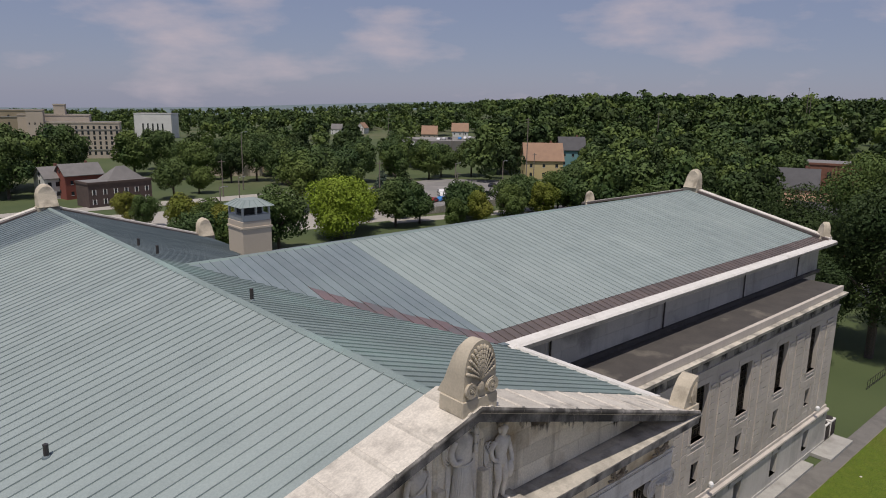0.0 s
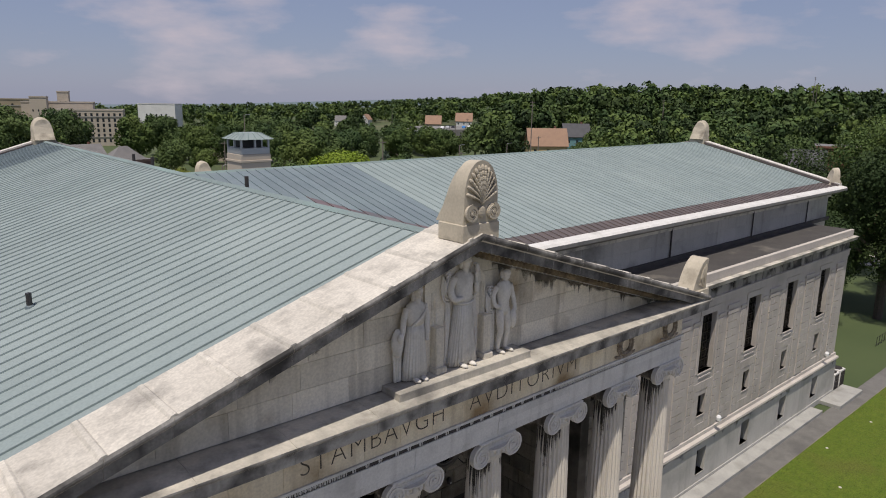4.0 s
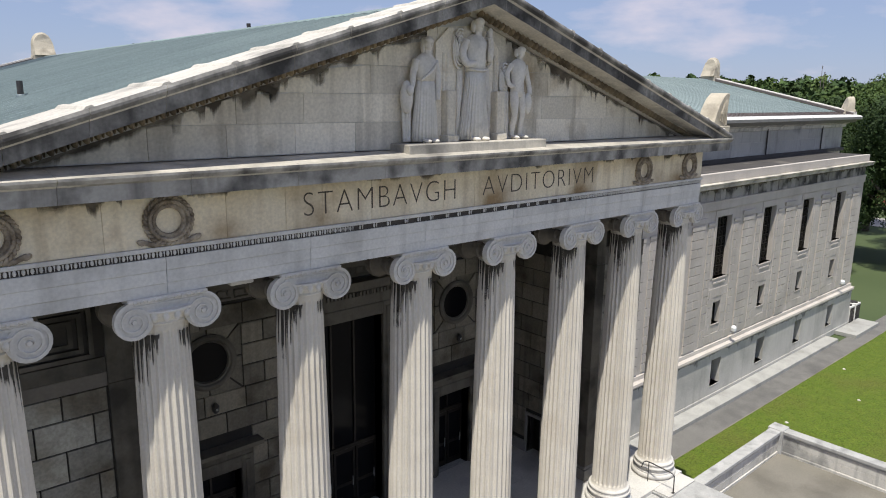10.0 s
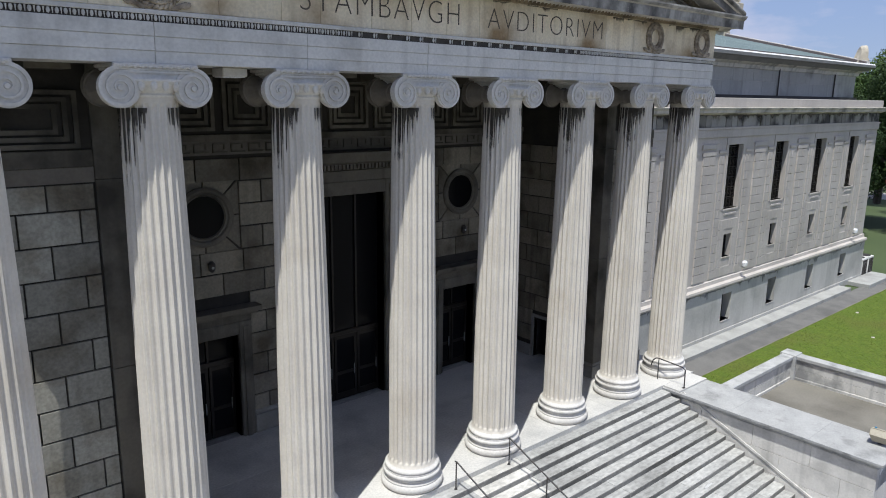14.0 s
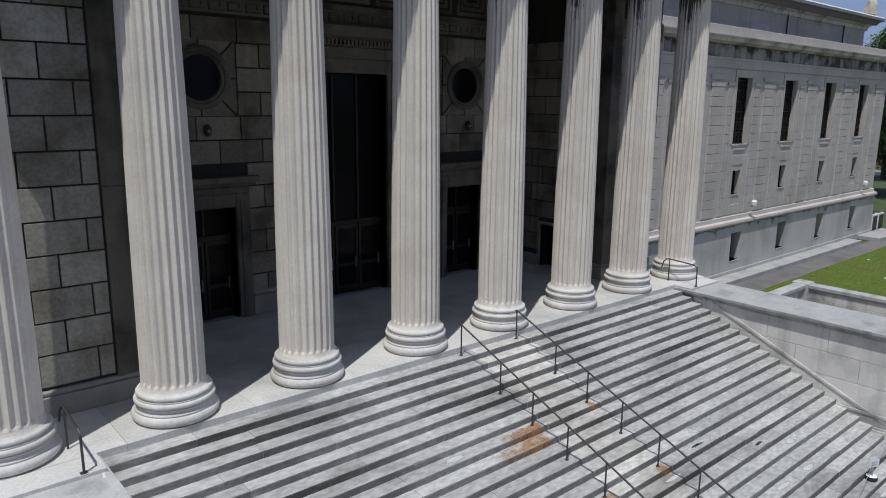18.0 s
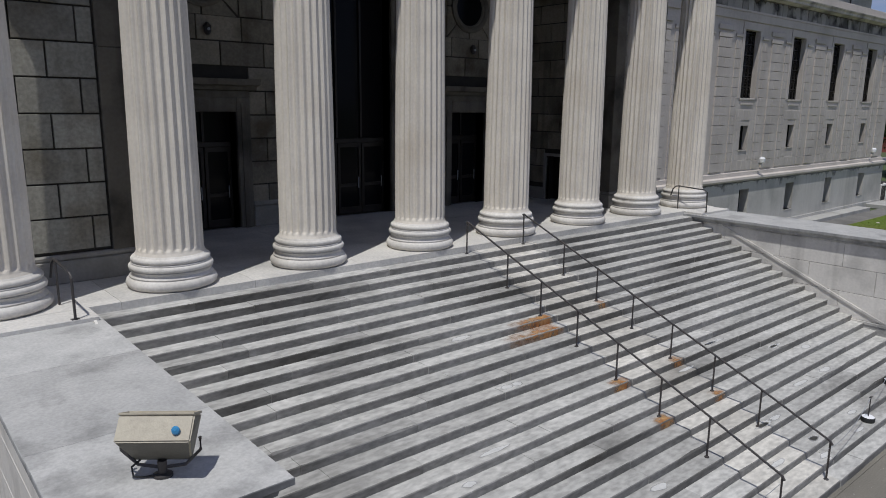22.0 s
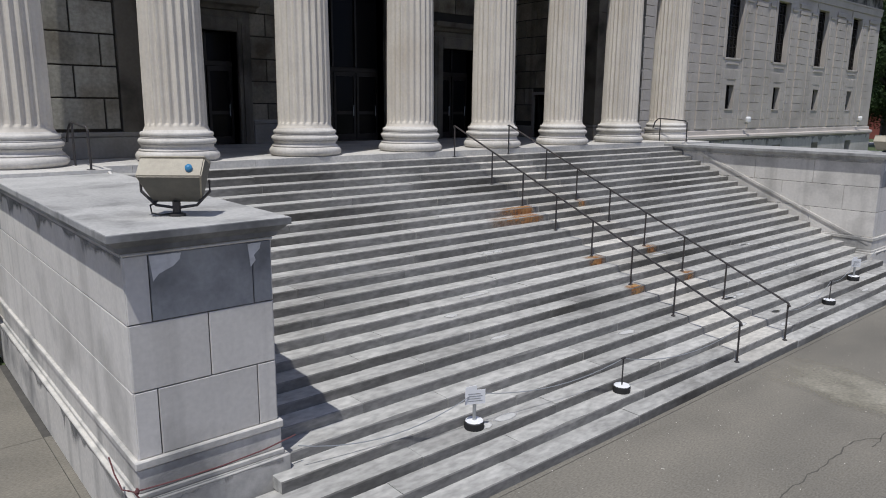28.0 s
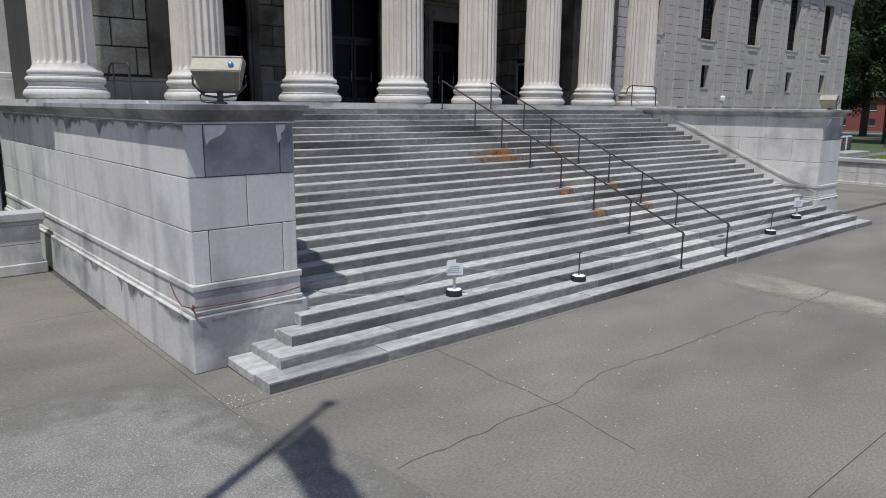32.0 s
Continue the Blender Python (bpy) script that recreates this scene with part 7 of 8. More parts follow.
def land(x, y):
    """Height of the land: level round the building, rising to the east, falling far to the north."""
    d = math.hypot(x - 20, y - 20)
    head = math.degrees(math.atan2(x + 14, y + 14))
    rise = 20 * smooth(230, 600, d) * smooth(30, 58, head) * (1 - smooth(110, 150, head))
    return rise - (16 * smooth(420, 1500, d) + 45 * smooth(1500, 3200, d)) * (1 - smooth(15, 45, head)) + 1.5 * math.sin(x * 0.011) * math.cos(y * 0.013) * smooth(150, 400, d)


bm = bmesh.new()
radii = [0, 60, 100, 140, 190, 250, 320, 400, 500, 620, 780, 1000, 1300, 1700, 2300, 3200, 4900]
nseg = 96
prev = None
for r in radii:
    ringv = [bm.verts.new((20 + r * math.sin(2 * math.pi * i / nseg), 20 + r * math.cos(2 * math.pi * i / nseg), land(20 + r * math.sin(2 * math.pi * i / nseg), 20 + r * math.cos(2 * math.pi * i / nseg)) - 0.02)) for i in range(nseg)] if r else [bm.verts.new((20, 20, -0.02))]
    if prev:
        for i in range(nseg):
            if len(prev) == 1:
                bm.faces.new((prev[0], ringv[i], ringv[(i + 1) % nseg]))
            else:
                bm.faces.new((prev[i], ringv[i], ringv[(i + 1) % nseg], prev[(i + 1) % nseg]))
    prev = ringv
# the outer land is coloured blue-grey to paint in distance haze
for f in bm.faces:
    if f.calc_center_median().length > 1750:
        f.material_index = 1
structure("ground", bm, [FIELD, FAR_HAZE], "wide green land running to a wooded horizon", "ground", smooth=True)
structure("lawn", box(13.3, 75, -7, 4.35, -0.02, 0.03), GRASS, "bright mown lawn beside the wing", "lawn")
bm = bmesh.new()
rg = random.Random(11)
vs, fs = [], []
for i in range(9000):
    x, y = rg.uniform(18, 62), rg.uniform(-3, 4.3)
    if 13 < x < 27 and y < 1.3:
        continue
    h, a = rg.uniform(0.015, 0.05), rg.uniform(0, 6.28)
    dx, dy = 0.03 * math.cos(a), 0.03 * math.sin(a)
    o = len(vs)
    vs += [(x - dx, y - dy, 0.03), (x + dx, y + dy, 0.03), (x + rg.uniform(-.04, .04), y + rg.uniform(-.04, .04), 0.03 + h)]
    fs.append((o, o + 1, o + 2))
me = bpy.data.meshes.new("grass_blades")
me.from_pydata(vs, [], fs)
me.materials.append(GRASS)
bm.free()
tagged(new("grass", me), "short green grass blades on the lawn", "grass", kind="stuff")
pathway = structure("footpath", box(13.1, 75, 4.4, 6.05, -0.02, 0.035), WALK, "grey asphalt footpath between lawn and wing", "path")
structure("path_edge", box(13.1, 75, 4.34, 4.42, -0.02, 0.04), TERRACE, "thin concrete edging of the footpath", "kerb")
for x, y in ((31.0, 2.2), (44.0, 3.3), (38.5, 0.4), (52, 2.6)):
    s = thing("garden_spot", "small pale stone marker lying in the lawn", "stone", (x, y, 0.03), group="lawn markers")
    part("top", lathe([(0.11, 0), (0.10, 0.04), (0.05, 0.05)], 10), LIME_CLEAN, s)

plaza = structure("plaza", box(-70, 75, -70, 0.75, -0.3, -0.012), JOINT, "cracked grey concrete plaza before the stair", "pavement")
gx = [-70, -52, -40, -30, -22.4, -12.99, 10.5, 24, 34, 46, 60, 75]
gy = [-70, -52, -40, -31, -24, -16.2, -9.95, -3.65, 0.7]
for i in range(len(gx) - 1):
    for j in range(len(gy) - 1):
        x0, x1, y0, y1 = gx[i] + 0.006, gx[i + 1] - 0.006, gy[j] + 0.006, gy[j + 1] - 0.006
        if y0 > -9.5 and gx[i] >= -12.99 and gx[i + 1] <= 10.5:
            continue
        if y0 > -9.5 and gx[i] >= 10:
            continue
        part("slab", box(x0, x1, y0, y1, -0.012, 0.0), ASPHALT, plaza)


def crack(points, seed, width=0.014):
    r = random.Random(seed)
    pts = []
    for a, b in zip(points, points[1:]):
        n = max(3, int(math.dist(a, b) / 0.12))
        for k in range(n):
            u = k / n
            pts.append((a[0] + (b[0] - a[0]) * u, a[1] + (b[1] - a[1]) * u))
    pts.append(points[-1])
    wob, out = 0.0, []
    for p in pts:
        wob = wob * 0.85 + r.uniform(-0.035, 0.035)
        out.append((p[0] + wob * 0.5, p[1] + wob))
    bm = bmesh.new()
    pv = None
    for k, p in enumerate(out):
        w = width * r.uniform(0.35, 1.1)
        q0, q1 = out[max(k - 1, 0)], out[min(k + 1, len(out) - 1)]
        ln = math.dist(q0, q1) or 1.0
        nx, ny = -(q1[1] - q0[1]) / ln * w, (q1[0] - q0[0]) / ln * w
        row = [bm.verts.new((p[0] - nx, p[1] - ny, 0.003)), bm.verts.new((p[0] + nx, p[1] + ny, 0.003))]
        if pv:
            bm.faces.new((pv[0], row[0], row[1], pv[1]))
        pv = row
    part("crack", bm, CRACK, plaza)


crack([(-1.8, -12.85), (-2.3, -12.6), (-4.1, -12.6), (-6.2, -12.5), (-7.8, -12.5), (-9.0, -12.78), (-10.2, -12.7), (-12.2, -12.8)], 1, 0.013)
crack([(-9.19, -9.93), (-9.2, -10.9), (-9.3, -11.6), (-9.3, -12.7), (-9.4, -13.3), (-9.6, -14.3)], 2, 0.009)
crack([(1.1, -12.7), (-2.3, -12.9)], 3, 0.010)
structure("pale_patch", fan([(-0.6, -9.9), (1.3, -9.9), (1.5, -11.0), (1.1, -12.4), (0.9, -14.2), (0.2, -15.6), (-1.0, -15.4), (-0.9, -13.2), (-1.0, -11.8)], 0.003), PALE_PATCH, "sandy worn patch on the plaza", "patch")
structure("rough_patch", fan([(-13.1, -8.6), (-12.97, -10.2), (-12.7, -11.2), (-12.3, -12.4), (-12.2, -14.0), (-12.6, -16.4), (-16.0, -17.4), (-20.5, -16.5), (-21.5, -12.5), (-19.0, -9.4), (-16.0, -8.0), (-14.0, -8.0)], 0.003, 0.2), WET_PATCH, "rough worn patch of exposed aggregate on the plaza", "patch")
rg = random.Random(5)
vs, fs = [], []
for i in range(420):
    x, y = rg.uniform(-16, 4), rg.uniform(-15.5, -9.9)
    if rg.random() < 0.12:
        x, y = rg.uniform(-13.0, -12.2), rg.uniform(-10.3, -9.5)
    s = rg.uniform(0.004, 0.015)
    o = len(vs)
    for k in range(4):
        a = k * 1.57 + rg.uniform(-.4, .4)
        vs.append((x + s * math.cos(a), y + s * math.sin(a), 0.003))
    vs.append((x, y, 0.003 + s * 0.8))
    fs += [(o, o + 1, o + 4), (o + 1, o + 2, o + 4), (o + 2, o + 3, o + 4), (o + 3, o, o + 4)]
me = bpy.data.meshes.new("grit")
me.from_pydata(vs, [], fs)
me.materials.append(LIME_CLEAN)
tagged(new("grit", me), "scattered pale stone chips on the plaza", "grit", kind="stuff")

# far kerb and planted edge east of the stair
structure("east_kerb", box(36, 75, -3.4, -3.1, 0, 0.5), LIME_GREY, "low pale kerb wall beyond the terrace", "kerb")
fence = thing("iron_fence", "black iron fence along the lawn edge", "fence")
for k in range(26):
    part("post", box(74 + 0.9 * k, 74.06 + 0.9 * k, 8.95, 9.0, 0.0, 1.15), IRON, fence)
part("rail", box(74, 97, 8.96, 8.99, 1.05, 1.1), IRON, fence)
part("rail", box(74, 97, 8.96, 8.99, 0.15, 0.2), IRON, fence)

# flagpole behind the camera's line, whose shadow falls on the plaza
fp = thing("flagpole", "tall white flagpole with a limp flag", "flagpole", (-18.4, -14.4, 0))
part("pole", lathe([(0.13, 0), (0.115, 6), (0.055, 19.7)], 14), STEEL, fp)
part("finial", lathe([(0.03, 19.7), (0.12, 19.85), (0.03, 20.0)], 12), STEEL, fp)
bm = bmesh.new()
rows = []
for i in range(9):
    u = i / 8
    rows.append([bm.verts.new((0.05 + 0.15 * math.sin(6 * u + 2 * v) * u, -0.08 - 2.4 * u * (0.55 + 0.45 * v), 18.2 - 2.4 * v - 1.0 * u)) for v in [k / 6 for k in range(7)]])
for a, b in zip(rows, rows[1:]):
    for k in range(6):
        bm.faces.new((a[k], a[k + 1], b[k + 1], b[k]))
fl = part("flag", bm, FLAG, fp, "limp blue cloth flag")
md = fl.modifiers.new("cloth", "SOLIDIFY")
md.thickness = 0.01


# ---- trees ----
def leaf_quads(rng, lobes, n, size, flat=0.5):
    """Leaf clumps as small folded quads over a set of lobes (x, y, z, r)."""
    lob = np.array(lobes)
    w = lob[:, 3] ** 2
    pick = rng.choice(len(lob), n, p=w / w.sum())
    d = rng.normal(size=(n, 3))
    d[:, 2] += 0.25
    d /= np.linalg.norm(d, axis=1)[:, None]
    c = lob[pick, :3] + d * (lob[pick, 3] * rng.uniform(0.72, 1.08, n))[:, None]
    nr = d * 0.9 + rng.normal(size=(n, 3)) * 0.34
    nr /= np.linalg.norm(nr, axis=1)[:, None]
    t = np.cross(nr, rng.normal(size=(n, 3)))
    t /= np.linalg.norm(t, axis=1)[:, None] + 1e-9
    b = np.cross(nr, t)
    s = (size * rng.uniform(0.55, 1.35, n))[:, None]
    k = rng.uniform(0.5, 0.9, n)[:, None]
    return np.stack([c - s * t, c - s * k * b + nr * s * 0.25, c + s * t, c + s * k * b + nr * s * 0.25], 1).reshape(-1, 3)


def quad_mesh(name, v, mat):
    me = bpy.data.meshes.new(name)
    n = len(v) // 4
    me.vertices.add(len(v))
    me.vertices.foreach_set("co", v.astype(np.float32).ravel())
    me.loops.add(4 * n)
    me.loops.foreach_set("vertex_index", np.arange(4 * n, dtype=np.int32))
    me.polygons.add(n)
    me.polygons.foreach_set("loop_start", np.arange(0, 4 * n, 4, dtype=np.int32))
    me.update()
    me.materials.append(mat)
    return me


def crown_lobes(rng, r, z0, z1, n):
    out = []
    h = (z1 - z0) / 2
    for i in range(n):
        a, u = rng.uniform(0, 2 * math.pi), rng.uniform(-0.85, 0.9)
        q = math.sqrt(max(0.05, 1 - u * u)) * rng.uniform(0.35, 0.8)
        out.append((r * q * math.cos(a), r * q * math.sin(a), (z0 + z1) / 2 + h * u * 0.8, r * rng.uniform(0.26, 0.42)))
    out.append((0, 0, (z0 + z1) / 2, r * 0.55))
    return out


def trunk_bm(rng, h, r0, spread):
    bm = bmesh.new()
    add_tube(bm, [(0, 0, -0.3), (0.05, 0, h * 0.3), (0.1, 0.08, h * 0.55), (0.0, 0.1, h * 0.85)], r0, 8)
    for k in range(6):
        a = k * 1.1 + rng.uniform(-0.3, 0.3)
        z = h * (0.32 + 0.07 * k)
        add_tube(bm, [(0.05, 0.03, z), (spread * 0.3 * math.cos(a), spread * 0.3 * math.sin(a), z + h * 0.12), (spread * 0.6 * math.cos(a), spread * 0.6 * math.sin(a), z + h * 0.22)], r0 * 0.4, 5)
    return bm


KINDS = {}


def tree(x, y, h, r, mat, n, size, label, seed, low=0.22, conifer=False):
    key = (round(h), round(r), mat.name, seed % 3, conifer)
    t = thing("tree", label, "tree", (x, y, land(x, y)), group="trees")
    t.rotation_euler = (0, 0, (seed * 1.7) % 6.28)
    if key not in KINDS:
        rng = np.random.default_rng(seed)
        if conifer:
            lob = [(0, 0, h * (0.1 + 0.088 * i), r * (1 - 0.092 * i) * 0.62) for i in range(10)]
            lob += [(r * (1 - 0.092 * i) * 0.62 * math.cos(i * 2.4 + j * 1.57), r * (1 - 0.092 * i) * 0.62 * math.sin(i * 2.4 + j * 1.57), h * (0.08 + 0.088 * i), r * (1 - 0.092 * i) * 0.4) for i in range(10) for j in range(4)]
        else:
            lob = crown_lobes(rng, r, h * low, h, 26)
        KINDS[key] = (quad_mesh("crown", leaf_quads(rng, lob, n, size), mat), None)
        tr = part("trunk", trunk_bm(rng, h * 0.8, 0.02 * h + 0.08, r), BARK, t)
        KINDS[key] = (KINDS[key][0], tr.data)
    else:
        new("trunk", KINDS[key][1]).parent = t
    new("crown", KINDS[key][0]).parent = t
    return t


big = "large dark broadleaf tree beside the building"
tree(86, 12.5, 23, 8, LEAF_DARK, 30000, 0.17, big, 1)
tree(99, 9, 29, 9, LEAF_DARK, 30000, 0.18, big, 2)
tree(92, 27, 22, 7.5, LEAF_DARK, 26000, 0.16, big, 3, low=0.12)
tree(112, 24, 26, 9, LEAF, 26000, 0.18, big, 4, low=0.12)
tree(104, -4, 22, 8, LEAF_DARK, 26000, 0.17, big, 5)
tree(76, 17.5, 15, 5.5, LEAF_DARK, 20000, 0.14, big, 10, low=0.2)
tree(88, 20, 17, 6.5, LEAF_DARK, 20000, 0.15, big, 11, low=0.16)
mid = "leafy green broadleaf tree in the neighbourhood"
tree(76, 120, 13.5, 9.5, LEAF_BRIGHT, 22000, 0.24, "bright yellow-green spreading maple tree", 6, low=0.05)
tree(84, 128, 11.5, 7, LEAF_BRIGHT, 15000, 0.22, "bright yellow-green spreading maple tree", 7, low=0.05)
tree(112, 152, 12, 5.0, LEAF_BLUE, 5000, 0.3, "blue-green spruce beside the car park", 8, conifer=True)
tree(118, 150, 14, 5.5, LEAF_DARK, 5000, 0.34, "tall dark spruce beside the car park", 9, conifer=True)
spots = [(48, 118, 9, 5), (41, 121, 9, 5), (57, 122, 8, 4.5), (88, 160, 17, 7), (97, 168, 18, 8), (108, 175, 17, 8), (93, 150, 13, 5), (120, 182, 15, 7), (70, 205, 12, 6), (82, 214, 9, 5),
         (24, 250, 21, 11), (34, 262, 21, 11), (14, 245, 20, 10), (62, 300, 20, 10), (100, 300, 18, 9), (84, 282, 17, 9), (118, 262, 16, 8), (132, 250, 16, 8), (96, 255, 15, 7), (147, 300, 17, 9),
         (115, 120, 10, 6), (123, 126, 9, 5), (132, 118, 10, 6), (141, 122, 11, 6), (150, 116, 11, 6), (160, 118, 12, 6), (170, 124, 12, 7), (150, 104, 10, 6), (164, 104, 11, 6), (178, 112, 13, 7), (186, 122, 13, 7),
         (196, 130, 14, 7), (206, 138, 14, 7), (214, 120, 15, 8), (190, 100, 13, 7), (205, 104, 14, 7), (222, 100, 15, 8), (176, 88, 12, 7), (200, 84, 13, 7), (150, 90, 10, 6), (238, 86, 15, 8), (245, 110, 16, 8),
         (172, 200, 14, 7), (184, 206, 14, 7), (196, 200, 15, 7), (158, 204, 14, 7), (145, 210, 15, 8), (210, 196, 14, 7), (226, 160, 13, 6), (240, 168, 14, 7), (66, 150, 6, 4), (95, 138, 6, 3.5), (104, 134, 5, 3)]
for i, (x, y, h, r) in enumerate(spots):
    tree(x, y, h, r, (LEAF, LEAF_MID, LEAF_MID)[i % 3], 9000, 0.052 * r, mid, 20 + i % 9)

for i, (x, y, h) in enumerate([(30, 233, 19), (42, 247, 18), (54, 264, 17), (100, 294, 17), (101, 272, 15), (102, 251, 12), (104, 236, 13), (115, 237, 15), (116, 219, 14), (116, 205, 14), (140, 221, 14), (171, 248, 15), (169, 221, 15),
                               (152, 300, 15), (179, 314, 15), (217, 327, 14), (223, 287, 14), (195, 232, 14), (20, 240, 20), (128, 250, 15), (126, 285, 16)]):
    tree(x, y, h, h * 0.44, (LEAF_MID, LEAF, LEAF_DARK, LEAF_MID)[i % 4], 8000, 0.05 * h * 0.44, mid, 40 + i % 7, low=0.1)
for i, (x, y, h) in enumerate([(58, 117, 14), (95, 124, 12), (103, 124, 11), (44, 169, 8), (46, 162, 8), (49, 143, 10), (50, 135, 10), (52, 131, 9), (106, 114, 8), (115, 113, 9), (125, 112, 10), (138, 112, 10), (149, 110, 11), (161, 109, 11),
                               (175, 108, 11), (189, 109, 11), (203, 109, 12)]):
    tree(x, y, h, h * 0.46, LEAF_MID if i < 3 else LEAF_OLIVE if i % 2 else LEAF, 9000, 0.05 * h * 0.46, "bushy olive-green tree behind the hall" if i > 2 else mid, 50 + i % 7, low=0.08)

# woods to the horizon
rng = np.random.default_rng(4)
clear = [(90, 140, 55), (150, 160, 42), (60, 165, 45), (54, 207, 26), (90, 362, 40), (175, 505, 38), (62, 505, 32), (217, 176, 20), (258, 192, 14), (294, 336, 20), (315, 326, 24), (331, 504, 22), (350, 475, 22), (219, 76, 20), (262, 78, 20), (300, 88, 18), (262, 300, 26), (110, 232, 22), (140, 235, 20)]
wood = {0: [], 1: [], 2: []}
count = 0
tries = 0
while count < 2900 and tries < 40000:
    tries += 1
    head = math.radians(rng.uniform(2, 84))
    d = 150 + 2250 * rng.uniform(0, 1) ** 2.1
    x, y = -14 + d * math.sin(head), -14 + d * math.cos(head)
    if math.degrees(head) < 40 and d < 330:
        continue
    if math.degrees(head) < 32 and d < 700 and rng.uniform() < 0.55:
        continue
    if any((x - a) ** 2 + (y - b) ** 2 < r * r for a, b, r in clear) or (x < 150 and y < 110 and d < 190):
        continue
    # lines of sight to the houses stay open
    if any(abs(math.atan2(x + 14, y + 14) - math.atan2(a + 14, b + 14)) < r * 0.5 / math.hypot(a + 14, b + 14) and 0.55 * math.hypot(a + 14, b + 14) < d < math.hypot(a + 14, b + 14) for a, b, r in clear):
        continue
    h = rng.uniform(9, 17) + (4 if math.degrees(head) > 45 else 0)
    r = h * rng.uniform(0.36, 0.52)
    z = land(x, y)
    n = int(np.clip(7.0e7 / d ** 2, 130, 2400))
    lob = [(x + q[0], y + q[1], z + q[2], q[3]) for q in crown_lobes(rng, r, h * 0.12, h, 9)]
    wood[count % 3].append(leaf_quads(rng, lob, n, np.clip(r * 6.2 / math.sqrt(n), 0.3, 3.6) * 0.44))
    count += 1
for k, mat in ((0, LEAF), (1, LEAF_MID), (2, LEAF_DARK)):
    tagged(new("woods", quad_mesh("woods", np.concatenate(wood[k]), mat)), "dense broadleaf woods covering the land to the horizon", "woods", kind="stuff")


# ---- town ----
def tower_block(x, y, w, d, h, turn, mat, rows, cols, label, category="building", z0=1.5, win=(1.4, 2.0), group="town buildings", size=(1, 1, 1)):
    t = thing("building", label, category, (x, y, land(x, y)), group=group)
    t.rotation_euler = (0, 0, radians(turn))
    t.scale = size
    part("wall", box(-w / 2, w / 2, -d / 2, d / 2, -1, h), mat, t)
    part("parapet", box(-w / 2 - 0.25, w / 2 + 0.25, -d / 2 - 0.25, d / 2 + 0.25, h, h + 0.7), mat, t)
    part("roof", box(-w / 2 + 0.3, w / 2 - 0.3, -d / 2 + 0.3, d / 2 - 0.3, h + 0.7, h + 0.75), ROOF_GREY, t)
    if rows > 3:
        for zz in (h * 0.24, h * 0.82):
            part("string_course", box(-w / 2 - 0.3, w / 2 + 0.3, -d / 2 - 0.35, d / 2 + 0.3, zz, zz + 0.45), TOWN_PALE, t)
    for r in range(rows):
        for c in range(cols):
            cx = -w / 2 + w * (c + 0.5) / cols
            cz = z0 + (h - z0 - 1) * (r + 0.5) / rows
            wd = part("window", box(cx - win[0] / 2, cx + win[0] / 2, -d / 2 - 0.06, -d / 2 + 0.02, cz - win[1] / 2, cz + win[1] / 2), TOWN_GLASS, t)
    return t


def gable_house(x, y, w, d, h, rh, turn, wall, roofm, label, group="town houses", size=1.0):
    t = thing("house", label, "house", (x, y, land(x, y)), group=group)
    t.rotation_euler = (0, 0, radians(turn))
    t.scale = (size, size, size)
    part("wall", box(-w / 2, w / 2, -d / 2, d / 2, -1, h), wall, t)
    part("gable", prism([(-d / 2, h), (d / 2, h), (0, h + rh)], "x", -w / 2 + 0.1, w / 2 - 0.1), wall, t)
    for s in (-1, 1):
        bm = bmesh.new()
        e, t2 = 0.5, 0.25
        add_prism(bm, [(s * (d / 2 + e), h - e * rh / (d / 2)), (0, h + rh), (0, h + rh + t2), (s * (d / 2 + e), h - e * rh / (d / 2) + t2)], "x", -w / 2 - 0.5, w / 2 + 0.5)
        part("roof", bm, roofm, t)
    for s, yy in ((-1, -d / 2 - 0.05), ):
        for k in range(3):
            for zz in (h * 0.25, h * 0.7):
                cx = -w / 2 + w * (k + 0.5) / 3
                win = part("window", box(cx - 0.55, cx + 0.55, yy, yy + 0.1, zz - 0.7, zz + 0.7), TOWN_GLASS, t)
                part("frame", box(cx - 0.65, cx + 0.65, yy - 0.03, yy + 0.04, zz - 0.82, zz - 0.7), TOWN_WHITE, win)
    for s in (-1, 1):
        for zz in (h * 0.3, h * 0.8, h + rh * 0.35):
            part("window", box(s * w / 2 - 0.06, s * w / 2 + 0.06, -0.5, 0.5, zz - 0.65, zz + 0.65), TOWN_GLASS, t)
    part("chimney", box(w * 0.2, w * 0.2 + 0.8, 0.3, 1.1, h, h + rh + 1.0), TOWN_BRICK, t)
    return t


tower_block(88, 372, 54, 18, 20, -22, TOWN_CREAM, 6, 15, "large cream masonry hospital block with rows of windows", size=(0.72, 0.72, 0.86))
tower_block(80, 380, 44, 12, 24, -22, TOWN_CREAM, 0, 1, "stepped upper storeys of the cream hospital", size=(0.72, 0.72, 0.86))
tower_block(82, 378, 7, 7, 31, -22, TOWN_CREAM, 3, 2, "square lantern tower over the cream hospital", size=(.72, .72, .83), win=(0.8, 1.2))
tower_block(70, 374, 10, 8, 28, -22, TOWN_CREAM, 2, 3, "penthouse block on the cream hospital", size=(.72, .72, .83), win=(0.8, 1.2))
tower_block(81, 477, 34, 20, 25, -10, TOWN_TAN, 4, 4, "plain tan brick office block", size=(0.75, 0.8, 0.8))
wb = tower_block(176, 506, 38, 20, 23, -42, TOWN_WHITE, 0, 1, "white modern concrete building with dark vertical slots", size=(0.7, 0.7, 0.74))
for k in range(5):
    part("window", box(-11 + 5.0 * k, -9.4 + 5.0 * k, -10.08, -9.9, 1, 14), TOWN_GLASS, wb)
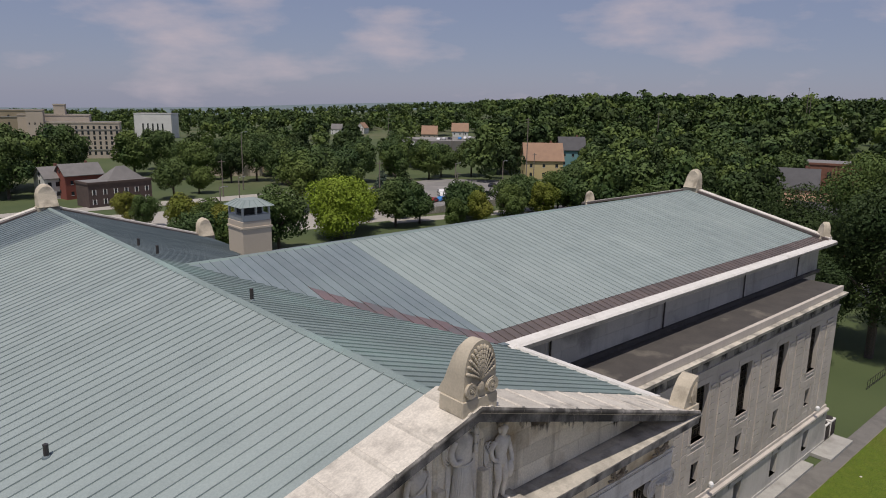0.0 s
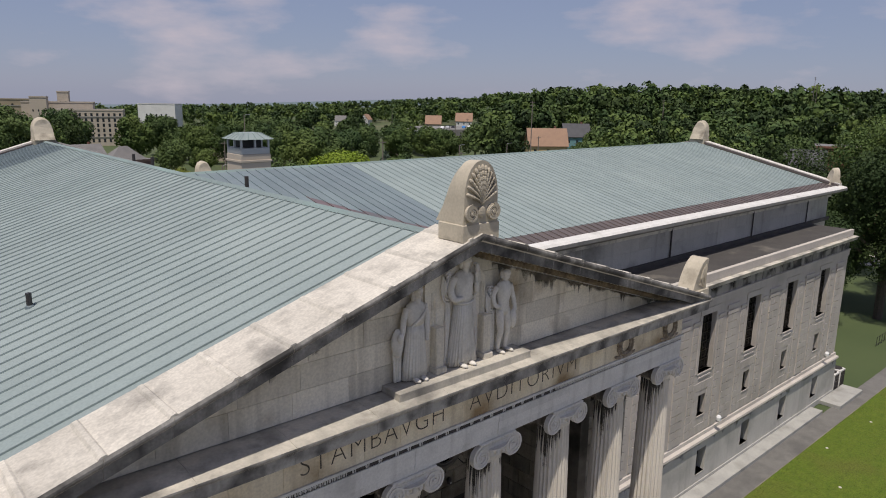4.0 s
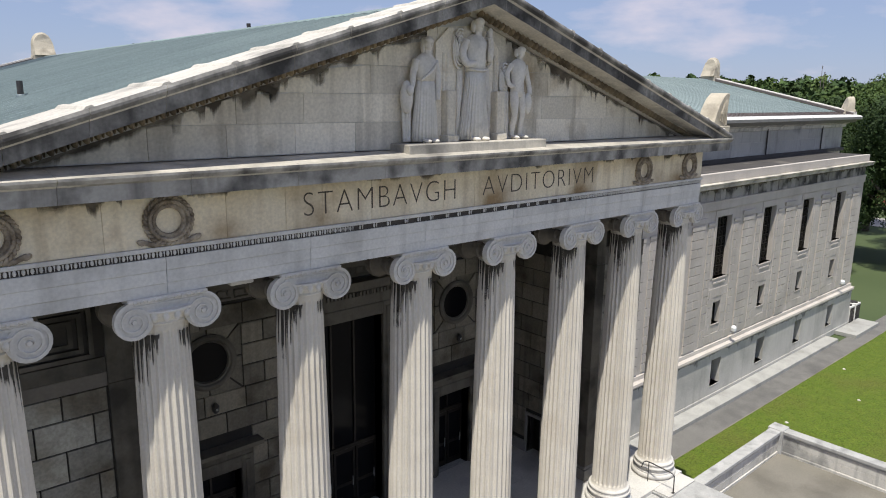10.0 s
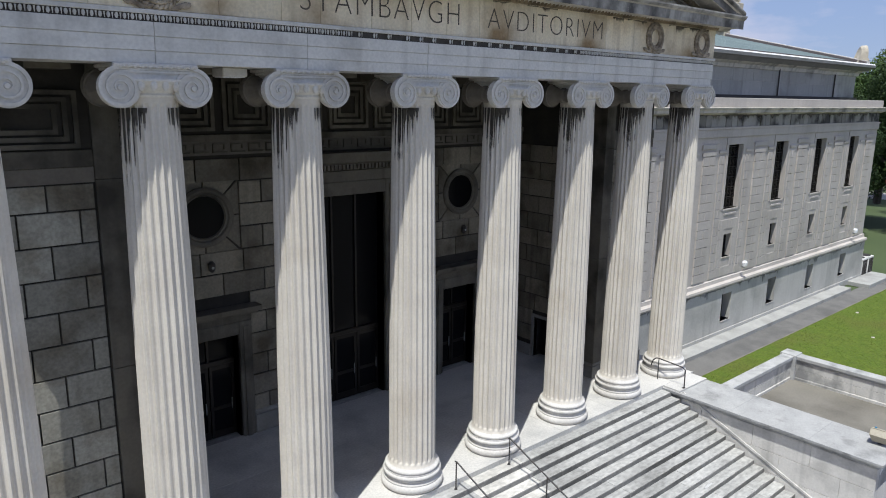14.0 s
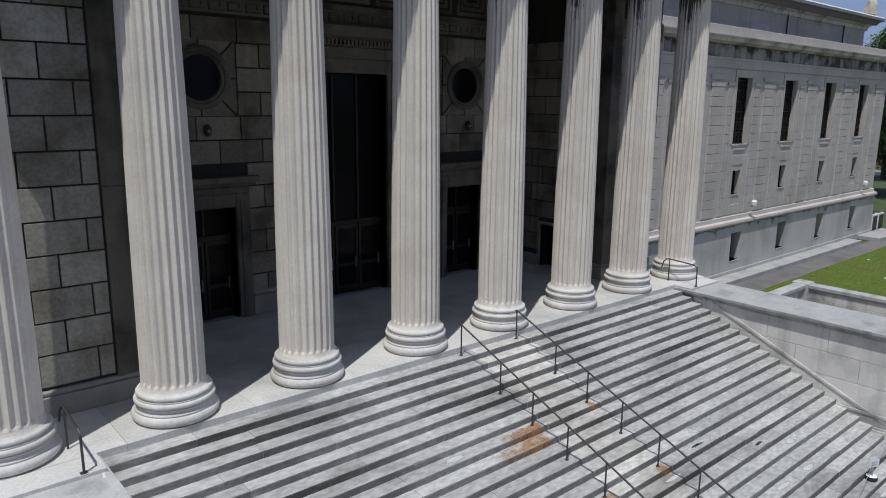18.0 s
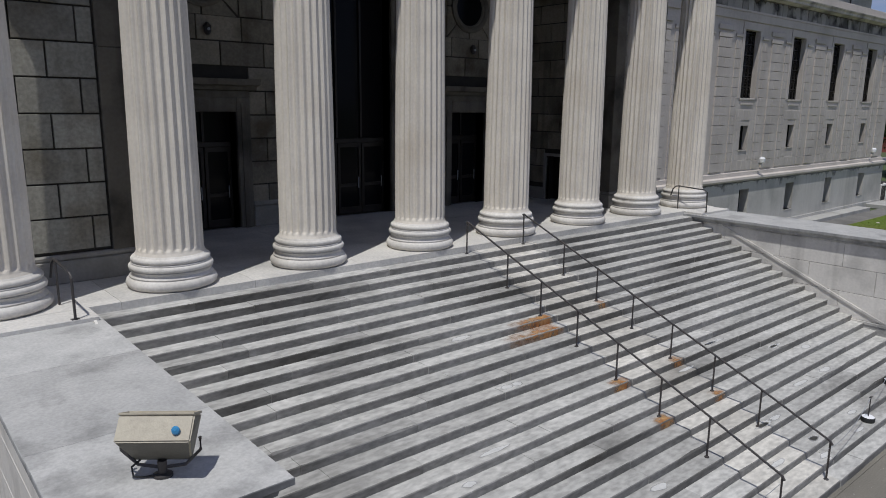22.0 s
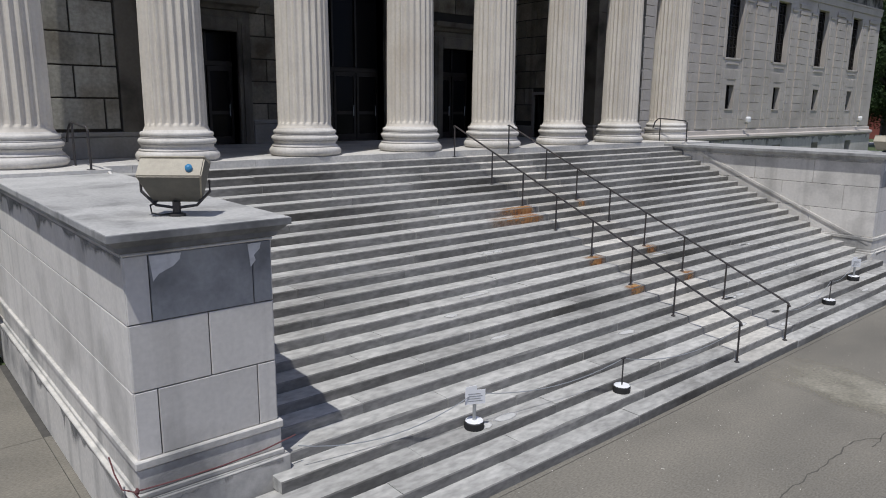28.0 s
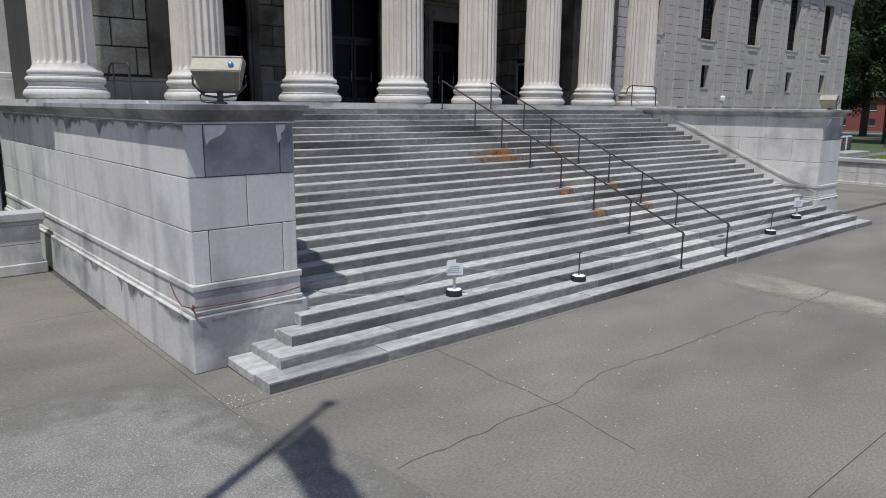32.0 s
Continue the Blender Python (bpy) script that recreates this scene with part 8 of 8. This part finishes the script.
br = tower_block(52.5, 205, 23.5, 10, 7.4, 8, TOWN_BROWN, 2, 6, "dark brown brick apartment house with white window frames", "house", z0=0.3, win=(0.9, 1.3), size=(0.8, 0.8, 0.9))
for r in range(2):
    for c in range(6):
        cx, cz = -11.75 + 23.5 * (c + 0.5) / 6, 0.3 + 6.1 * (r + 0.5) / 2
        for a, b in ((-0.75, -0.5), (0.5, 0.75)):
            part("window_frame", box(cx + a, cx + b, -5.12, -5.0, cz - 0.85, cz + 0.85), TOWN_WHITE, br)
hip = bmesh.new()
lo = [hip.verts.new((x, y, 8.1)) for x, y in ((-4, -3.5), (10, -3.5), (10, 5), (-4, 5))]
hi = [hip.verts.new((x, y, 12.4)) for x, y in ((1.5, 0.5), (4.5, 0.5))]
for f in ((lo[0], lo[1], hi[1], hi[0]), (lo[1], lo[2], hi[1]), (lo[2], lo[3], hi[0], hi[1]), (lo[3], lo[0], hi[0])):
    hip.faces.new(f)
hip.faces.new(list(reversed(lo)))
part("hip_roof", hip, ROOF_GREY, br)
gable_house(48.5, 226, 15, 10, 9.5, 4, 8, TOWN_RED, ROOF_GREY, "red brick house with a grey hipped roof", size=0.78)
gable_house(41.5, 230, 7, 9, 6.5, 3, 8, TOWN_WHITE, ROOF_GREY, "white clapboard house with porches")
gable_house(216, 178, 16, 11, 8.0, 6.5, -40, TOWN_YELLOW, ROOF_TERRA, "yellow house with a terracotta gable roof")
gable_house(256, 194, 12, 11, 8.5, 5.5, -40, TOWN_TEAL, ROOF_SLATE, "teal clapboard house with a dark slate roof")
gable_house(292, 338, 14, 12, 8, 7, -45, TOWN_CREAM, ROOF_TERRA, "cream house with a red tiled roof", size=0.72)
gable_house(312, 330, 15, 12, 8, 7, -45, TOWN_WHITE, ROOF_TERRA, "white house with a red tiled roof", size=0.72)
gable_house(327, 322, 12, 12, 8, 6.5, 45, TOWN_WHITE, ROOF_GREY, "white gabled house with a grey roof", size=0.72)
gable_house(331, 506, 16, 12, 8, 7, -50, TOWN_WHITE, ROOF_GREY, "white house with a grey roof among trees", size=0.6)
gable_house(345, 488, 16, 12, 9, 7, 30, TOWN_WHITE, ROOF_TERRA, "white house with a red roof among trees", size=0.6)
gable_house(372, 470, 24, 14, 8, 7, -50, TOWN_CREAM, ROOF_GREY, "long house with a grey roof among trees", size=0.6)
gable_house(214, 74, 13, 12, 7.0, 5.5, -68, TOWN_CREAM, ROOF_SLATE, "small stone house with a dark dormered roof")
gable_house(205, 66, 14, 9, 2.5, 3.5, -60, TOWN_TAN, ROOF_TERRA, "low outbuilding with a worn reddish roof")
tower_block(262, 78, 22, 16, 11, -70, TOWN_BRICK, 2, 4, "orange brick hall with a white parapet", z0=0.5)
tower_block(262, 300, 40, 16, 5, -45, TOWN_WHITE, 1, 8, "low white commercial building", z0=0.5)
tower_block(142, 268, 30, 12, 4.5, -30, TOWN_TAN, 0, 1, "low tan retail building", z0=0.5)
tower_block(118, 262, 22, 10, 5, -30, TOWN_CREAM, 0, 1, "low cream retail building", z0=0.5)

structure("car_park", prism([(112, 136), (166, 136), (196, 176), (176, 200), (128, 190)], "z", -0.02, 0.03), TOWN_ASPHALT, "worn grey car park", "car park")
structure("side_lot", prism([(6, 140), (104, 132), (110, 152), (100, 176), (20, 188)], "z", -0.02, 0.03), TOWN_PALE, "pale concrete yard behind the hall", "yard")
structure("street", prism([(-40, 196), (30, 196), (110, 188), (118, 192), (112, 199), (30, 203), (-40, 203)], "z", -0.02, 0.04), TOWN_PALE, "pale concrete street", "street")
structure("street_east", prism([(98, 128), (220, 104), (222, 110), (100, 134)], "z", -0.02, 0.04), TOWN_PALE, "pale concrete street", "street")
structure("upper_lot", prism([(240, 280), (285, 262), (300, 300), (256, 318)], "z", 2.0, 9.0), TOWN_ASPHALT, "grey car park between the houses", "car park")


def car(x, y, turn, mat, label, van=False, z=None):
    t = thing("car", label, "car", (x, y, land(x, y) + 0.03 if z is None else z), group="parked cars")
    t.rotation_euler = (0, 0, radians(turn))
    hgt = 1.9 if van else 1.45
    prof = [(-2.2, 0.35), (2.2, 0.35), (2.25, 0.75), (1.9 if van else 1.3, 0.95), (1.5 if van else 0.75, hgt), (-2.1 if van else -1.4, hgt), (-2.25 if van else -2.0, 0.95)]
    part("body", prism(prof, "y", -0.9, 0.9), mat, t)
    part("glazing", prism([(-1.6, 0.97), (1.05, 0.97), (0.65, hgt - 0.08), (-1.35, hgt - 0.08)], "y", -0.915, 0.915), TOWN_GLASS, t)
    for sx in (-1.35, 1.35):
        for sy in (-0.9, 0.9):
            bm = bmesh.new()
            add_lathe(bm, [(0.33, -0.1), (0.33, 0.1)], 12)
            bmesh.ops.rotate(bm, verts=bm.verts, cent=(0, 0, 0), matrix=Matrix.Rotation(math.pi / 2, 3, "X"))
            w = part("wheel", bm, RUBBER, t)
            w.location = (sx, sy, 0.33)


paint = {}
for nm, c in (("red", (0.35, 0.03, 0.03)), ("blue", (0.05, 0.2, 0.5)), ("white", (0.75, 0.75, 0.75)), ("black", (0.02, 0.02, 0.025)), ("silver", (0.45, 0.46, 0.48))):
    paint[nm] = material("car_paint_" + nm, c, 0.25)
for x, y, a, c, v in ((131.5, 151, 20, "red", False), (135.5, 151.5, 20, "blue", False), (128, 156, 20, "silver", False), (143, 160, 60, "white", False), (148, 166, 60, "white", False), (166, 177, 20, "white", True),
                      (154, 155, 80, "black", False), (157.5, 152, 80, "black", False), (158, 158, 80, "silver", False), (162, 165, 80, "black", False), (176, 168, 20, "black", False), (120, 146, 20, "white", False)):
    car(x, y, a, paint[c], c + (" delivery van" if v else " saloon car") + " parked on the car park", v)
for k in range(8):
    car(252 + 5.5 * k, 284 + 1.5 * (k % 3), 40, paint[("white", "silver", "black", "blue")[k % 4]], ("white", "silver", "black", "blue")[k % 4] + " car parked between the houses", z=9.0)
fence2 = thing("yard_fence", "grey board fence beside the car park", "fence")
for k in range(40):
    u = k / 39
    part("board", box(112 + 54 * u, 113.2 + 54 * u, 134.0, 134.15, 0, 2.0), TOWN_PALE, fence2)


def pole(x, y, h, arms, label):
    t = thing("utility_pole", label, "utility pole", (x, y, land(x, y)), group="utility poles")
    part("pole", lathe([(0.22, -0.3), (0.14, h)], 8), POLE, t)
    for k in range(arms):
        part("crossarm", box(-1.2, 1.2, -0.08, 0.08, h - 0.7 - 1.0 * k, h - 0.5 - 1.0 * k), POLE, t)
    if not arms:
        part("lamp_arm", tube([(0, 0, h - 0.3), (0.8, 0, h), (1.8, 0, h)], 0.06, 6), STEEL, t)
        part("lamp_head", box(1.4, 2.2, -0.15, 0.15, h - 0.1, h + 0.1), STEEL, t)


for x, y, h, a in ((98, 214, 20, 0), (103.5, 142, 15, 1), (180, 155, 26, 2), (300, 175, 24, 2), (84, 200, 12, 1), (78, 176, 9, 0), (140, 150, 12, 0), (160, 148, 12, 0), (176, 148, 14, 1), (122, 130, 12, 1), (214, 232, 16, 2), (330, 205, 18, 1),
                   (420, 150, 26, 2), (455, 165, 28, 2), (470, 120, 26, 2), (64, 158, 9, 0), (250, 262, 14, 1), (290, 380, 16, 1), (232, 330, 14, 1)):
    pole(x, y, h, a, "weathered wooden utility pole" if a else "grey metal street lamp pole")
# house and road behind the lawn to the east
gable_house(150, 40, 16, 10, 7, 4, -80, TOWN_RED, ROOF_SLATE, "red brick house behind the lawn trees")
structure("east_street", box(118, 128, -60, 90, -0.02, 0.03), TOWN_PALE, "pale concrete street east of the lawn", "street")
